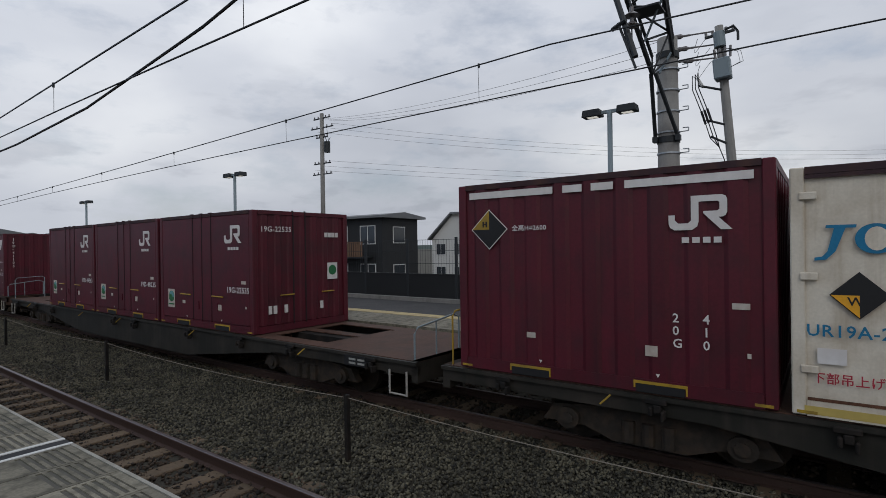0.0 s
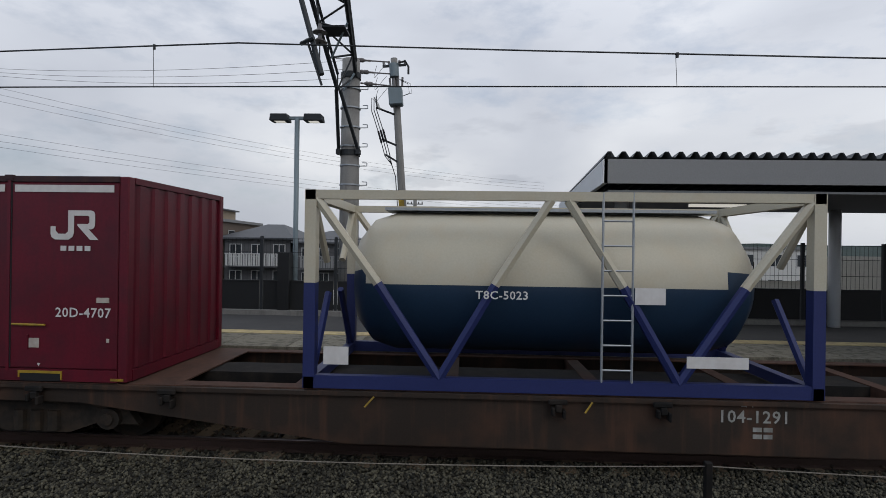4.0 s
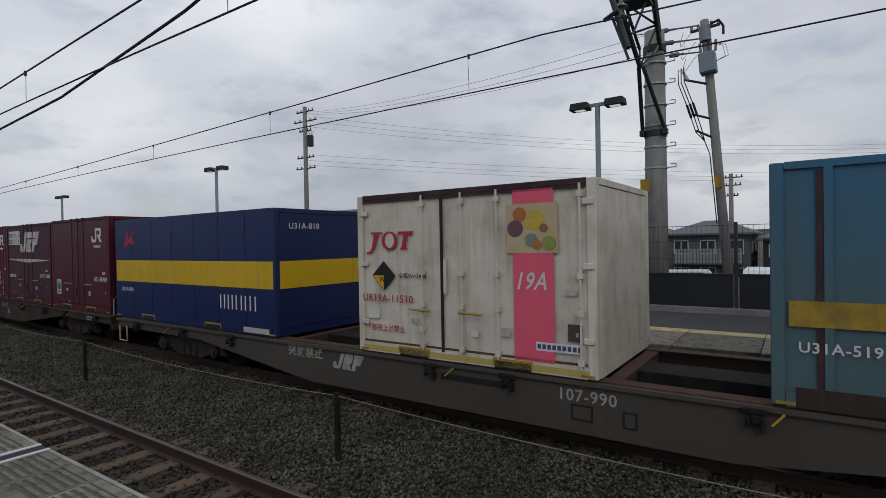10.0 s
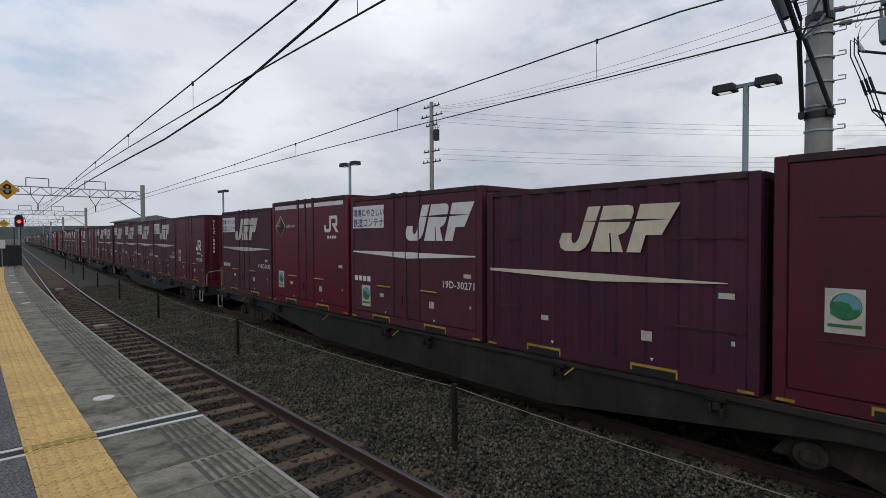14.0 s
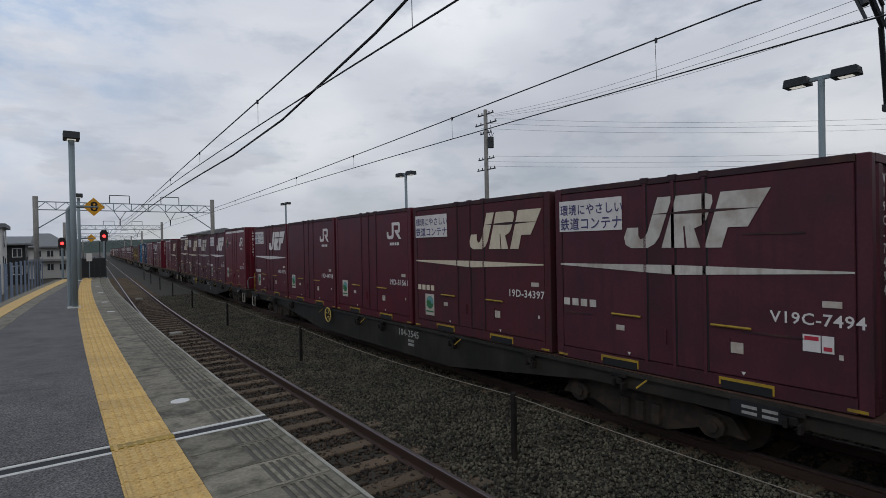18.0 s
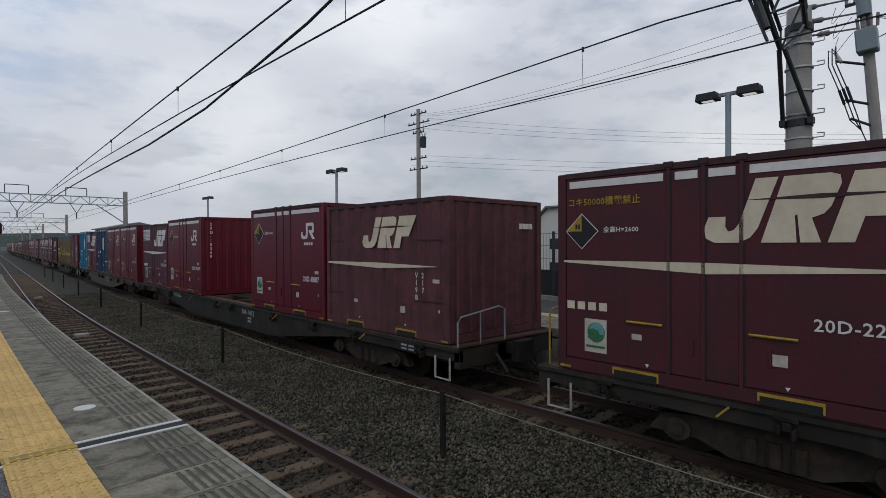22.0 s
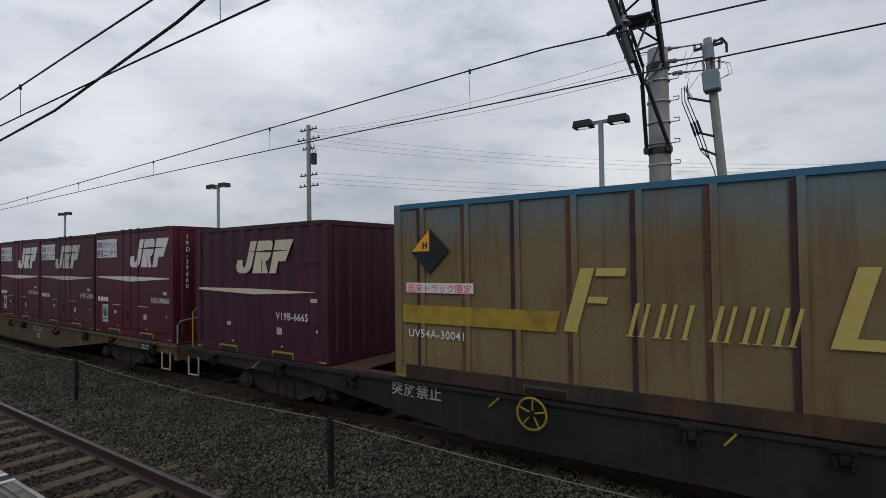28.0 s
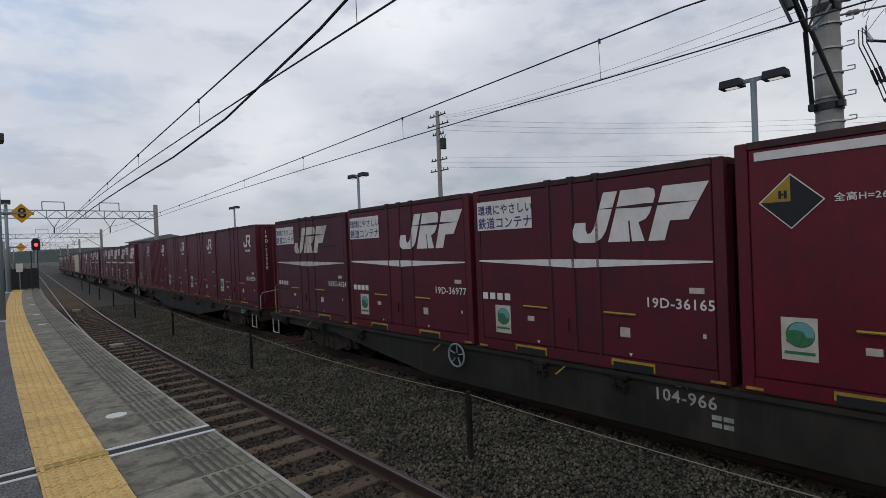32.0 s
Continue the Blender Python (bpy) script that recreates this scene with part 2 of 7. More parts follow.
M["blotched"] = material("blotched_brown_maroon_paint", (0.082, 0.028, 0.034), 0.7, vary=0.35, stain=1.4, grain=20, dirt=(0.036, 0.016, 0.015), dirt_amount=0.8, streak=0.75)
M["dull"] = material("dull_purple_maroon_paint", (0.066, 0.0135, 0.0225), 0.6, vary=0.32, stain=1.0, grain=26, dirt=(0.032, 0.012, 0.015), dirt_amount=0.65, each=0.3, streak=0.6)
M["purple"] = material("purple_maroon_paint", (0.0477, 0.0087, 0.0204), 0.55, vary=0.30, stain=1.1, dirt=(0.022, 0.010, 0.016), dirt_amount=0.6, streak=0.50)
M["edge"] = material("dark_roof_edge", (0.03, 0.014, 0.018), 0.7, dirt=RUST, dirt_amount=0.5)
M["cream"] = material("cream_paint", (0.54, 0.495, 0.415), 0.55, vary=0.12, stain=0.9, dirt=(0.21, 0.14, 0.075), dirt_amount=0.45, streak=0.40)
M["blue"] = material("faded_blue_paint", (0.056, 0.102, 0.114), 0.55, vary=0.15, stain=0.8, dirt=(0.07, 0.075, 0.06), dirt_amount=0.4, streak=0.45, top=((0.024, 0.112, 0.20), 0.9, 2.2))
M["tan"] = material("weathered_tan_paint", (0.150, 0.110, 0.050), 0.65, vary=0.22, stain=0.7, dirt=(0.10, 0.046, 0.020), dirt_amount=0.6, streak=0.65, top=((0.085, 0.15, 0.185), 1.75, 2.45))
M["navy"] = material("navy_paint", (0.0081, 0.0162, 0.0711), 0.4, vary=0.1, stain=0.8)
M["darkblue"] = material("dark_blue_paint", (0.013, 0.043, 0.094), 0.5, vary=0.15, stain=0.8)
M["cyan"] = material("cyan_blue_paint", (0.0081, 0.1359, 0.2592), 0.45, vary=0.12, stain=0.8, streak=0.30)
M["yellow"] = material("yellow_paint", (0.30, 0.195, 0.020), 0.55, vary=0.2, grain=20, dirt=(0.11, 0.075, 0.03), dirt_amount=0.75, streak=0.3)
M["mark"] = material("white_marking", (0.544, 0.528, 0.512), 0.6, vary=0.1, grain=14, dirt=(0.45, 0.4, 0.38), dirt_amount=0.5, streak=0.30)
M["cream_mark"] = material("yellowed_marking", (0.496, 0.440, 0.336), 0.6, vary=0.12, grain=14, dirt=(0.4, 0.32, 0.24), dirt_amount=0.5, streak=0.50)
M["gold"] = material("gold_marking", (0.396, 0.302, 0.086), 0.6, vary=0.1, grain=14)
M["pink"] = material("pink_marking", (0.62, 0.09, 0.14), 0.6, vary=0.08)
M["green"] = material("green_marking", (0.018, 0.12, 0.045), 0.6)
M["leaf_mark"] = material("mid_green_marking", (0.030, 0.125, 0.055), 0.6, vary=0.2, grain=20)
M["sky"] = material("teal_blue_marking", (0.095, 0.235, 0.245), 0.6)
M["black"] = material("black_marking", (0.012, 0.012, 0.013), 0.6)
M["steel"] = material("galvanised_steel", (0.33, 0.35, 0.37), 0.5, metal=0.6, vary=0.12, stain=3)
M["grey_paint"] = material("grey_pole_paint", (0.17, 0.21, 0.23), 0.5, vary=0.1)
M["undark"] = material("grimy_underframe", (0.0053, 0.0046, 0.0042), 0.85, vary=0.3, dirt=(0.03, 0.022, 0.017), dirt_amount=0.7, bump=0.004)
M["sill_green"] = material("dark_olive_sill", (0.0128, 0.0120, 0.0092), 0.65, vary=0.2, stain=0.7, dirt=(0.04, 0.032, 0.026), dirt_amount=0.7, streak=0.50)
M["sill_brown"] = material("rusty_brown_sill", (0.0246, 0.0170, 0.0126), 0.7, vary=0.2, stain=0.7, dirt=RUST, dirt_amount=0.6, streak=0.50)
M["sill_blue"] = material("slate_blue_sill", (0.0079, 0.0123, 0.0162), 0.6, vary=0.2, stain=0.7, dirt=(0.03, 0.026, 0.024), dirt_amount=0.5, streak=0.40)
M["sill_tan"] = material("dusty_tan_sill", (0.0562, 0.0478, 0.0386), 0.7, vary=0.2, stain=0.7, dirt=(0.055, 0.036, 0.025), dirt_amount=0.6, streak=0.50)
M["sill_ochre"] = material("ochre_sill", (0.088, 0.056, 0.026), 0.7, vary=0.35, stain=0.9, grain=12, dirt=(0.040, 0.026, 0.016), dirt_amount=0.75, streak=0.60)
M["deck"] = material("rusty_deck_plate", (0.068, 0.034, 0.023), 0.75, vary=0.3, stain=1.2, grain=14, dirt=(0.028, 0.018, 0.014), dirt_amount=0.7)
M["ballast"] = material("ballast_stone", (0.036, 0.032, 0.024), 0.9, vary=0.35, grain=25, stain=6, bump=0.02)
M["sleeper"] = material("weathered_sleeper", (0.100, 0.072, 0.047), 0.85, vary=0.4, grain=22, stain=3, bump=0.008, each=0.6)
M["rail_side"] = material("rusty_rail", (0.0510, 0.0300, 0.0240), 0.7, vary=0.2)
M["rail_top"] = material("worn_rail_head", (0.17, 0.145, 0.14), 0.35, metal=0.8, vary=0.15)
M["asphalt"] = material("platform_asphalt", (0.0880, 0.0840, 0.0850), 0.9, vary=0.5, grain=52, stain=2.0, speck=0.5, bump=0.012, dirt=(0.125, 0.122, 0.12), dirt_amount=0.6)
M["slab"] = material("concrete_slab", (0.172, 0.158, 0.123), 0.85, vary=0.34, grain=30, stain=2.6, bump=0.003, dirt=(0.040, 0.037, 0.027), dirt_amount=0.95, each=0.9, speck=0.12)
M["nosing"] = material("worn_platform_nosing", (0.27, 0.26, 0.23), 0.8, vary=0.2, grain=30, stain=1.5, dirt=(0.10, 0.09, 0.07), dirt_amount=0.6)
M["tactile_far"] = material("faded_yellow_tile", (0.43, 0.345, 0.175), 0.8, vary=0.25, grain=12, stain=2.0, dirt=(0.22, 0.18, 0.12), dirt_amount=0.8, each=0.6)
FRUIT = [material(n, c, 0.6, vary=0.2, grain=16) for n, c in (("orange_print", (0.36, 0.13, 0.04)), ("plum_print", (0.12, 0.06, 0.07)), ("lemon_print", (0.46, 0.33, 0.05)), ("brown_print", (0.22, 0.11, 0.05)), ("slate_print", (0.17, 0.19, 0.17)), ("olive_print", (0.24, 0.26, 0.06)))]
M["picture"] = material("faded_picture_print", (0.42, 0.33, 0.19), 0.6, vary=0.15, stain=3)
M["groove"] = material("dark_groove", (0.085, 0.080, 0.068), 0.9, vary=0.2)
M["tactile"] = material("yellow_tactile_tile", (0.50, 0.335, 0.120), 0.75, vary=0.2, grain=40, stain=2.5, dirt=(0.36, 0.24, 0.10), dirt_amount=0.6, each=0.5, speck=0.12)
M["concrete"] = material("grey_concrete", (0.205, 0.198, 0.186), 0.85, vary=0.18, grain=30, stain=0.8, bump=0.002, dirt=(0.10, 0.095, 0.09), dirt_amount=0.5, streak=0.50)
M["line"] = material("white_line_paint", (0.496, 0.496, 0.480), 0.7, vary=0.12, dirt=(0.4, 0.4, 0.38), dirt_amount=0.4)
M["rubber"] = material("black_rubber", (0.014, 0.014, 0.016), 0.7)
M["wire"] = material("oxidised_wire", (0.03, 0.032, 0.034), 0.5, metal=0.4)
M["dark_steel"] = material("dark_painted_steel", (0.022, 0.025, 0.028), 0.55)
M["fence_black"] = material("black_fence_panel", (0.016, 0.017, 0.018), 0.5, vary=0.15)
M["road"] = material("street_asphalt", (0.059, 0.059, 0.063), 0.9, vary=0.2, stain=0.4)
M["soil"] = material("dry_ground", (0.060, 0.055, 0.043), 0.95, vary=0.3, grain=4, stain=0.2)
M["roof_white"] = material("white_canopy_sheet", (0.62, 0.63, 0.64), 0.5, vary=0.06)
M["roof_grey"] = material("grey_roof_sheet", (0.14, 0.145, 0.15), 0.6, vary=0.15)
M["house_white"] = material("white_render", (0.4800, 0.4720, 0.4480), 0.85, vary=0.06, stain=0.4)
M["house_brown"] = material("brown_siding", (0.1280, 0.1000, 0.0800), 0.8, vary=0.12, stain=0.4)
M["house_tan"] = material("tan_siding", (0.2880, 0.2320, 0.1680), 0.8, vary=0.1, stain=0.4)
M["house_grey"] = material("grey_siding", (0.2160, 0.2160, 0.2160), 0.8, vary=0.1, stain=0.4)
M["house_black"] = material("charcoal_siding", (0.018, 0.019, 0.02), 0.6, vary=0.15)
M["asphalt_far"] = material("far_platform_asphalt", (0.05, 0.049, 0.05), 0.9, vary=0.3, grain=60, stain=0.7, bump=0.004, dirt=(0.075, 0.073, 0.07), dirt_amount=0.5)
M["rust"] = material("rust_stain", RUST, 0.9, vary=0.35, grain=30, stain=4, dirt=(0.03, 0.015, 0.01), dirt_amount=0.7)
M["worn_step"] = material("worn_white_step", (0.31, 0.30, 0.27), 0.7, vary=0.25, grain=30, dirt=(0.08, 0.06, 0.05), dirt_amount=0.8)
M["band_yellow"] = material("bright_yellow_band", (0.52, 0.33, 0.006), 0.45, vary=0.1, stain=0.8, streak=0.15)
M["old_mark"] = material("weathered_white_marking", (0.44, 0.42, 0.385), 0.65, vary=0.15, grain=14, dirt=(0.22, 0.17, 0.13), dirt_amount=0.6, streak=0.6)
M["paper"] = material("paper_label", (0.40, 0.37, 0.33), 0.7, vary=0.15, grain=20, dirt=(0.25, 0.15, 0.10), dirt_amount=0.6)
M["house_pink"] = material("pinkish_cladding", (0.21, 0.135, 0.105), 0.8, vary=0.12, stain=0.5)
M["bogie"] = material("dusty_bogie", (0.020, 0.016, 0.0125), 0.8, vary=0.4, grain=18, stain=3, dirt=(0.052, 0.034, 0.022), dirt_amount=0.8, bump=0.006)
M["red"] = material("red_marking", (0.34, 0.022, 0.042), 0.6, vary=0.1, grain=14, streak=0.25)
M["deck_edge"] = material("rusty_deck_edge", (0.070, 0.036, 0.025), 0.8, vary=0.3, grain=20, stain=2, dirt=(0.03, 0.02, 0.016), dirt_amount=0.6)
M["ink"] = material("dark_blue_ink", (0.055, 0.050, 0.130), 0.6)
M["worn_mark"] = material("worn_pale_marking", (0.30, 0.30, 0.28), 0.7, vary=0.2, grain=18, dirt=(0.10, 0.10, 0.09), dirt_amount=0.8, streak=0.5)
M["roof_tile"] = material("dark_roof_tile", (0.085, 0.088, 0.095), 0.6, vary=0.2, grain=6, stain=0.6)
M["house_dark"] = material("dark_grey_siding", (0.085, 0.085, 0.088), 0.8, vary=0.12, stain=0.5)
M["wood"] = material("brown_timber_rail", (0.13, 0.075, 0.045), 0.7, vary=0.2)
M["pane"] = material("window_glass", (0.03, 0.035, 0.04), 0.08, vary=0.1)
M["frame"] = material("window_frame", (0.45, 0.45, 0.44), 0.5)
M["tank_white"] = material("cream_tank", (0.43, 0.395, 0.31), 0.4, vary=0.08, dirt=(0.45, 0.36, 0.24), dirt_amount=0.3)
M["tank_blue"] = material("dark_blue_tank", (0.013, 0.030, 0.058), 0.35, vary=0.15)
M["frame_blue"] = material("blue_frame", (0.017, 0.024, 0.095), 0.5)
M["insulator"] = material("brown_insulator", (0.12, 0.11, 0.11), 0.25)
M["leaf"] = material("hill_foliage", (0.045, 0.06, 0.055), 0.95, vary=0.3, grain=0.2, stain=0.02)
M["lit"] = material("lamp_glass", (0.8, 0.8, 0.75), 0.3)
lit = M["lit"].node_tree.nodes["Principled BSDF"]
lit.inputs["Emission Color"].default_value, lit.inputs["Emission Strength"].default_value = (1.0, 0.97, 0.88, 1), 0.45
M["red_lamp"] = material("red_signal_lamp", (0.8, 0.02, 0.02), 0.3)
redb = M["red_lamp"].node_tree.nodes["Principled BSDF"]
redb.inputs["Emission Color"].default_value, redb.inputs["Emission Strength"].default_value = (1.0, 0.03, 0.03, 1), 5.0
M["amber"] = material("amber_sign", (0.62, 0.30, 0.02), 0.5)


# ---- mesh helpers ----
def bend(y):
    """How far the railway has curved to the east at y metres along it."""
    return 0.0 if y < 0 else 0.001 * y * y if y < 30 else 0.9 + 0.06 * (y - 30)


def heading(y):
    return 0.0 if y < 0 else math.degrees(math.atan(0.002 * min(y, 30.0)))


def stations(a, b):
    """Steps along a long piece, so that it can follow the curve."""
    return [a] + [y for y in range(0, 60, 3) if a < y < b] + [b]


def follow(base):
    """Lays a finished thing and its parts along the curve of the railway."""
    for ob in (base, *base.children_recursive):
        me = ob.data
        if me is None:
            continue
        if me.users == 1:
            at = ob.matrix_basis if ob == base else base.matrix_basis @ ob.matrix_basis if ob.parent == base else Matrix.Identity(4)
            for v in me.vertices:
                v.co.x += bend((at @ v.co).y)
        else:
            y = ob.location.y + (me.vertices[0].co.y if me.vertices else 0.0)
            ob.matrix_basis = Matrix.Translation((bend(y), 0, 0)) @ ob.matrix_basis


def resize(base, flat, tall, lift=0.0):
    """Scales the parts of a thing about its foot."""
    seen = set()
    for ob in base.children_recursive:
        ob.location = (ob.location.x * flat, ob.location.y * flat, ob.location.z * tall)
        if ob.data.name in seen:
            continue
        seen.add(ob.data.name)
        turned = abs(ob.matrix_basis[2][1]) > 0.5
        for v in ob.data.vertices:
            v.co = (v.co.x * flat, v.co.y * tall, v.co.z) if turned else (v.co.x * flat, v.co.y * flat, v.co.z * tall)
    base.location.z += lift


def box(bm, x0, x1, y0, y1, z0, z1):
    if y1 - y0 > 20 and y1 - y0 < 1000:
        prism(bm, [(x0, z0), (x1, z0), (x1, z1), (x0, z1)], "y", y0, y1)
        return
    v = [bm.verts.new(p) for p in ((x0, y0, z0), (x1, y0, z0), (x1, y1, z0), (x0, y1, z0), (x0, y0, z1), (x1, y0, z1), (x1, y1, z1), (x0, y1, z1))]
    for f in ((3, 2, 1, 0), (4, 5, 6, 7), (0, 1, 5, 4), (1, 2, 6, 5), (2, 3, 7, 6), (3, 0, 4, 7)):
        bm.faces.new([v[i] for i in f])


def prism(bm, outline, axis, a, b):
    """An outline of (u, v) pairs pushed along an axis from a to b; u, v are the other two axes in order."""
    def at(u, v, w):
        return {"x": (w, u, v), "y": (u, w, v), "z": (u, v, w)}[axis]
    steps = stations(a, b) if axis == "y" and b - a > 20 else [a, b]
    rings = [[bm.verts.new(at(u, v, w)) for u, v in outline] for w in steps]
    n = len(outline)
    bm.faces.new(rings[0][::-1])
    bm.faces.new(rings[-1])
    for low, high in zip(rings, rings[1:]):
        for i in range(n):
            bm.faces.new((low[i], low[(i + 1) % n], high[(i + 1) % n], high[i]))


def ribbon(bm, left, right, taper, ys, z0, z1):
    """A level strip in one piece along the platform; its sides move by taper for each metre."""
    rings = [[bm.verts.new(p) for p in ((left + taper[0] * y, y, z0), (right + taper[1] * y, y, z0), (right + taper[1] * y, y, z1), (left + taper[0] * y, y, z1))] for y in ys]
    bm.faces.new(rings[0][::-1])
    bm.faces.new(rings[-1])
    for low, high in zip(rings, rings[1:]):
        for i in range(4):
            bm.faces.new((low[i], low[(i + 1) % 4], high[(i + 1) % 4], high[i]))


def tube(bm, a, b, r, r2=None, n=8):
    a, b = Vector(a), Vector(b)
    d = (b - a).normalized()
    side = d.cross(Vector((0, 0, 1)) if abs(d.z) < 0.9 else Vector((1, 0, 0))).normalized()
    up = d.cross(side)
    r2 = r if r2 is None else r2
    rings = []
    for c, rad in ((a, r), (b, r2)):
        rings.append([bm.verts.new(c + rad * (math.cos(2 * math.pi * i / n) * side + math.sin(2 * math.pi * i / n) * up)) for i in range(n)])
    bm.faces.new(rings[0][::-1])
    bm.faces.new(rings[1])
    for i in range(n):
        bm.faces.new((rings[0][i], rings[0][(i + 1) % n], rings[1][(i + 1) % n], rings[1][i]))


def sweep(bm, pts, r, n=5):
    """A round wire through the points, in one piece."""
    pts = [Vector(p) for p in pts]
    rings = []
    for i, p in enumerate(pts):
        d = (pts[min(i + 1, len(pts) - 1)] - pts[max(i - 1, 0)]).normalized()
        side = d.cross(Vector((0, 0, 1)) if abs(d.z) < 0.9 else Vector((1, 0, 0))).normalized()
        up = d.cross(side)
        rings.append([bm.verts.new(p + r * (math.cos(2 * math.pi * k / n) * side + math.sin(2 * math.pi * k / n) * up)) for k in range(n)])
    for a, b in zip(rings, rings[1:]):
        for k in range(n):
            bm.faces.new((a[k], a[(k + 1) % n], b[(k + 1) % n], b[k]))
    bm.faces.new(rings[0][::-1])
    bm.faces.new(rings[-1])


def mesh_of(name, bm, mat, smooth=False, bevel=0.0):
    if bevel:
        bmesh.ops.bevel(bm, geom=bm.edges[:], offset=bevel, segments=1, affect="EDGES", clamp_overlap=True)
    bmesh.ops.recalc_face_normals(bm, faces=bm.faces)
    me = bpy.data.meshes.new(name)
    bm.to_mesh(me)
    bm.free()
    me.materials.append(mat)
    if smooth:
        for p in me.polygons:
            p.use_smooth = True
    return me


def part(name, bm, mat, parent=None, label="", smooth=False, bevel=0.0):
    """Links a bmesh as one object under a thing or a part."""
    ob = new(name, mesh_of(name, bm, mat, smooth, bevel))
    ob.parent = parent
    return tagged(ob, label)


def share(name, me, parent, m=None, label=""):
    ob = new(name, me)
    ob.parent = parent
    if m is not None:
        ob.matrix_basis = m
    return tagged(ob, label)


def thing(name, label, category, group="", kind="", m=None):
    ob = tagged(new(name), label, category, group, kind)
    ob.empty_display_size = 0.3
    if m is not None:
        ob.matrix_basis = m
    return ob


def boxes(*rows):
    bm = bmesh.new()
    for r in rows:
        box(bm, *r)
    return bm


def tubes(*rows, n=8):
    bm = bmesh.new()
    for a, b, r in rows:
        tube(bm, a, b, r, n=n)
    return bm


# ---- ground, tracks and platforms ----
EDGE, OPP = 1.23, 8.62          # the two platform edges
NEAR, FAR = 2.70, 6.97          # the two tracks' centre lines
PZ, OZ = 1.11, 0.80             # heights of the two platforms over the rails


def setting(name, bm, mat, label, category, bevel=0.0):
    return tagged(new(name, mesh_of(name, bm, mat, bevel=bevel)), label, category, kind="structure")


bm = bmesh.new()
box(bm, -2500, 2500, -2500, 2500, -0.9, -0.45)
setting("ground", bm, M["soil"], "dry bare ground round the railway", "ground")
bm = bmesh.new()
prism(bm, [(EDGE - 0.2, -0.5), (12.5, -0.5), (9.6, -0.17), (EDGE - 0.2, -0.17)], "y", -160, 420)
setting("track_bed", bm, M["ballast"], "grey stone ballast bed under two tracks", "track bed")
bm = bmesh.new()
box(bm, 14.6, 24.0, -200, 400, -0.6, -0.40)
setting("road", bm, M["road"], "grey asphalt street behind the far platform", "road")
bm = bmesh.new()
box(bm, -11.5, -4.0, -120, 66, -0.6, 0.05)
setting("road_2", bm, M["road"], "grey asphalt street beside the platform", "road")


def rail_pair(name, cx, label):
    base = tagged(new(name), label, "railway track", kind="structure")
    for s in (-1, 1):
        x = cx + s * 0.566
        bm = bmesh.new()
        prism(bm, [(x - 0.065, -0.155), (x + 0.065, -0.155), (x + 0.065, -0.14), (x + 0.012, -0.125), (x + 0.012, -0.05), (x + 0.034, -0.035),
                   (x + 0.034, -0.006), (x - 0.034, -0.006), (x - 0.034, -0.035), (x - 0.012, -0.05), (x - 0.012, -0.125), (x - 0.065, -0.14)], "y", -160, 420)
        r = part("rail", bm, M["rail_side"], base)
        bm = bmesh.new()
        prism(bm, [(x - 0.026, -0.006), (x + 0.026, -0.006), (x + 0.020, 0.0), (x - 0.020, 0.0)], "y", -160, 420)
        part("running_surface", bm, M["rail_top"], r, "worn bright rail head")
    return base


near_track = rail_pair("track", NEAR, "empty rusty track with weathered sleepers beside the platform")
far_track = rail_pair("track_2", FAR, "rusty track that the freight train runs on")

# platform body, its surface strips and the joint across them
bm = bmesh.new()
ribbon(bm, -2.62, EDGE - 0.10, (0.05, 0.0), range(-6, 34, 3), -0.5, PZ - 0.06)
platform = setting("platform", bm, M["concrete"], "grey asphalt station platform with concrete edge slabs", "platform")
for ys in ((-6, -3, 0, 2, 4.20), (4.42, *range(6, 34, 3))):
    bm = bmesh.new()
    ribbon(bm, -1.66, 0.13, (0.05, 0.0), ys, PZ - 0.06, PZ)
    part("surface", bm, M["asphalt"], platform, "dark grey worn asphalt")
part("joint", boxes((-2.0, EDGE, 4.245, 4.355, PZ - 0.06, PZ - 0.004)), M["rubber"], platform, "black rubber joint")
part("joint_line", boxes((-2.0, EDGE, 4.205, 4.243, PZ - 0.05, PZ + 0.001)), M["line"], platform, "white line beside the joint")
part("joint_line", boxes((-2.0, EDGE, 4.357, 4.395, PZ - 0.05, PZ + 0.001)), M["line"], platform, "white line beside the joint")
bm = bmesh.new()
prism(bm, [(EDGE - 0.10, PZ - 0.32), (EDGE + 0.0, PZ - 0.30), (EDGE + 0.0, PZ - 0.055), (EDGE - 0.10, PZ - 0.055)], "y", -6, 33)
part("edge_nosing", bm, M["concrete"], platform)
bm = bmesh.new()
ribbon(bm, -2.36, -2.00, (0.05, 0.05), range(-6, 34, 3), PZ - 0.05, PZ + 0.004)
part("yellow_strip", bm, M["tactile"], platform, "yellow tactile strip along the far side")
for c, e in ((-2.62, -2.37), (-1.99, -1.67)):
    bm = bmesh.new()
    ribbon(bm, c, e, (0.05, 0.05), range(-6, 34, 3), PZ - 0.06, PZ - 0.002)
    part("side_slabs", bm, M["slab"], platform)
bm = bmesh.new()
tube(bm, (0.74, 5.27, PZ - 0.02), (0.74, 5.27, PZ + 0.006), 0.08, n=20)
for yy in (14.2, 17.0, 21.0, 25.0):
    tube(bm, (0.74, yy, PZ - 0.02), (0.74, yy, PZ + 0.006), 0.08, n=12)
part("white_spot", bm, M["line"], platform, "white round marks painted on slabs")

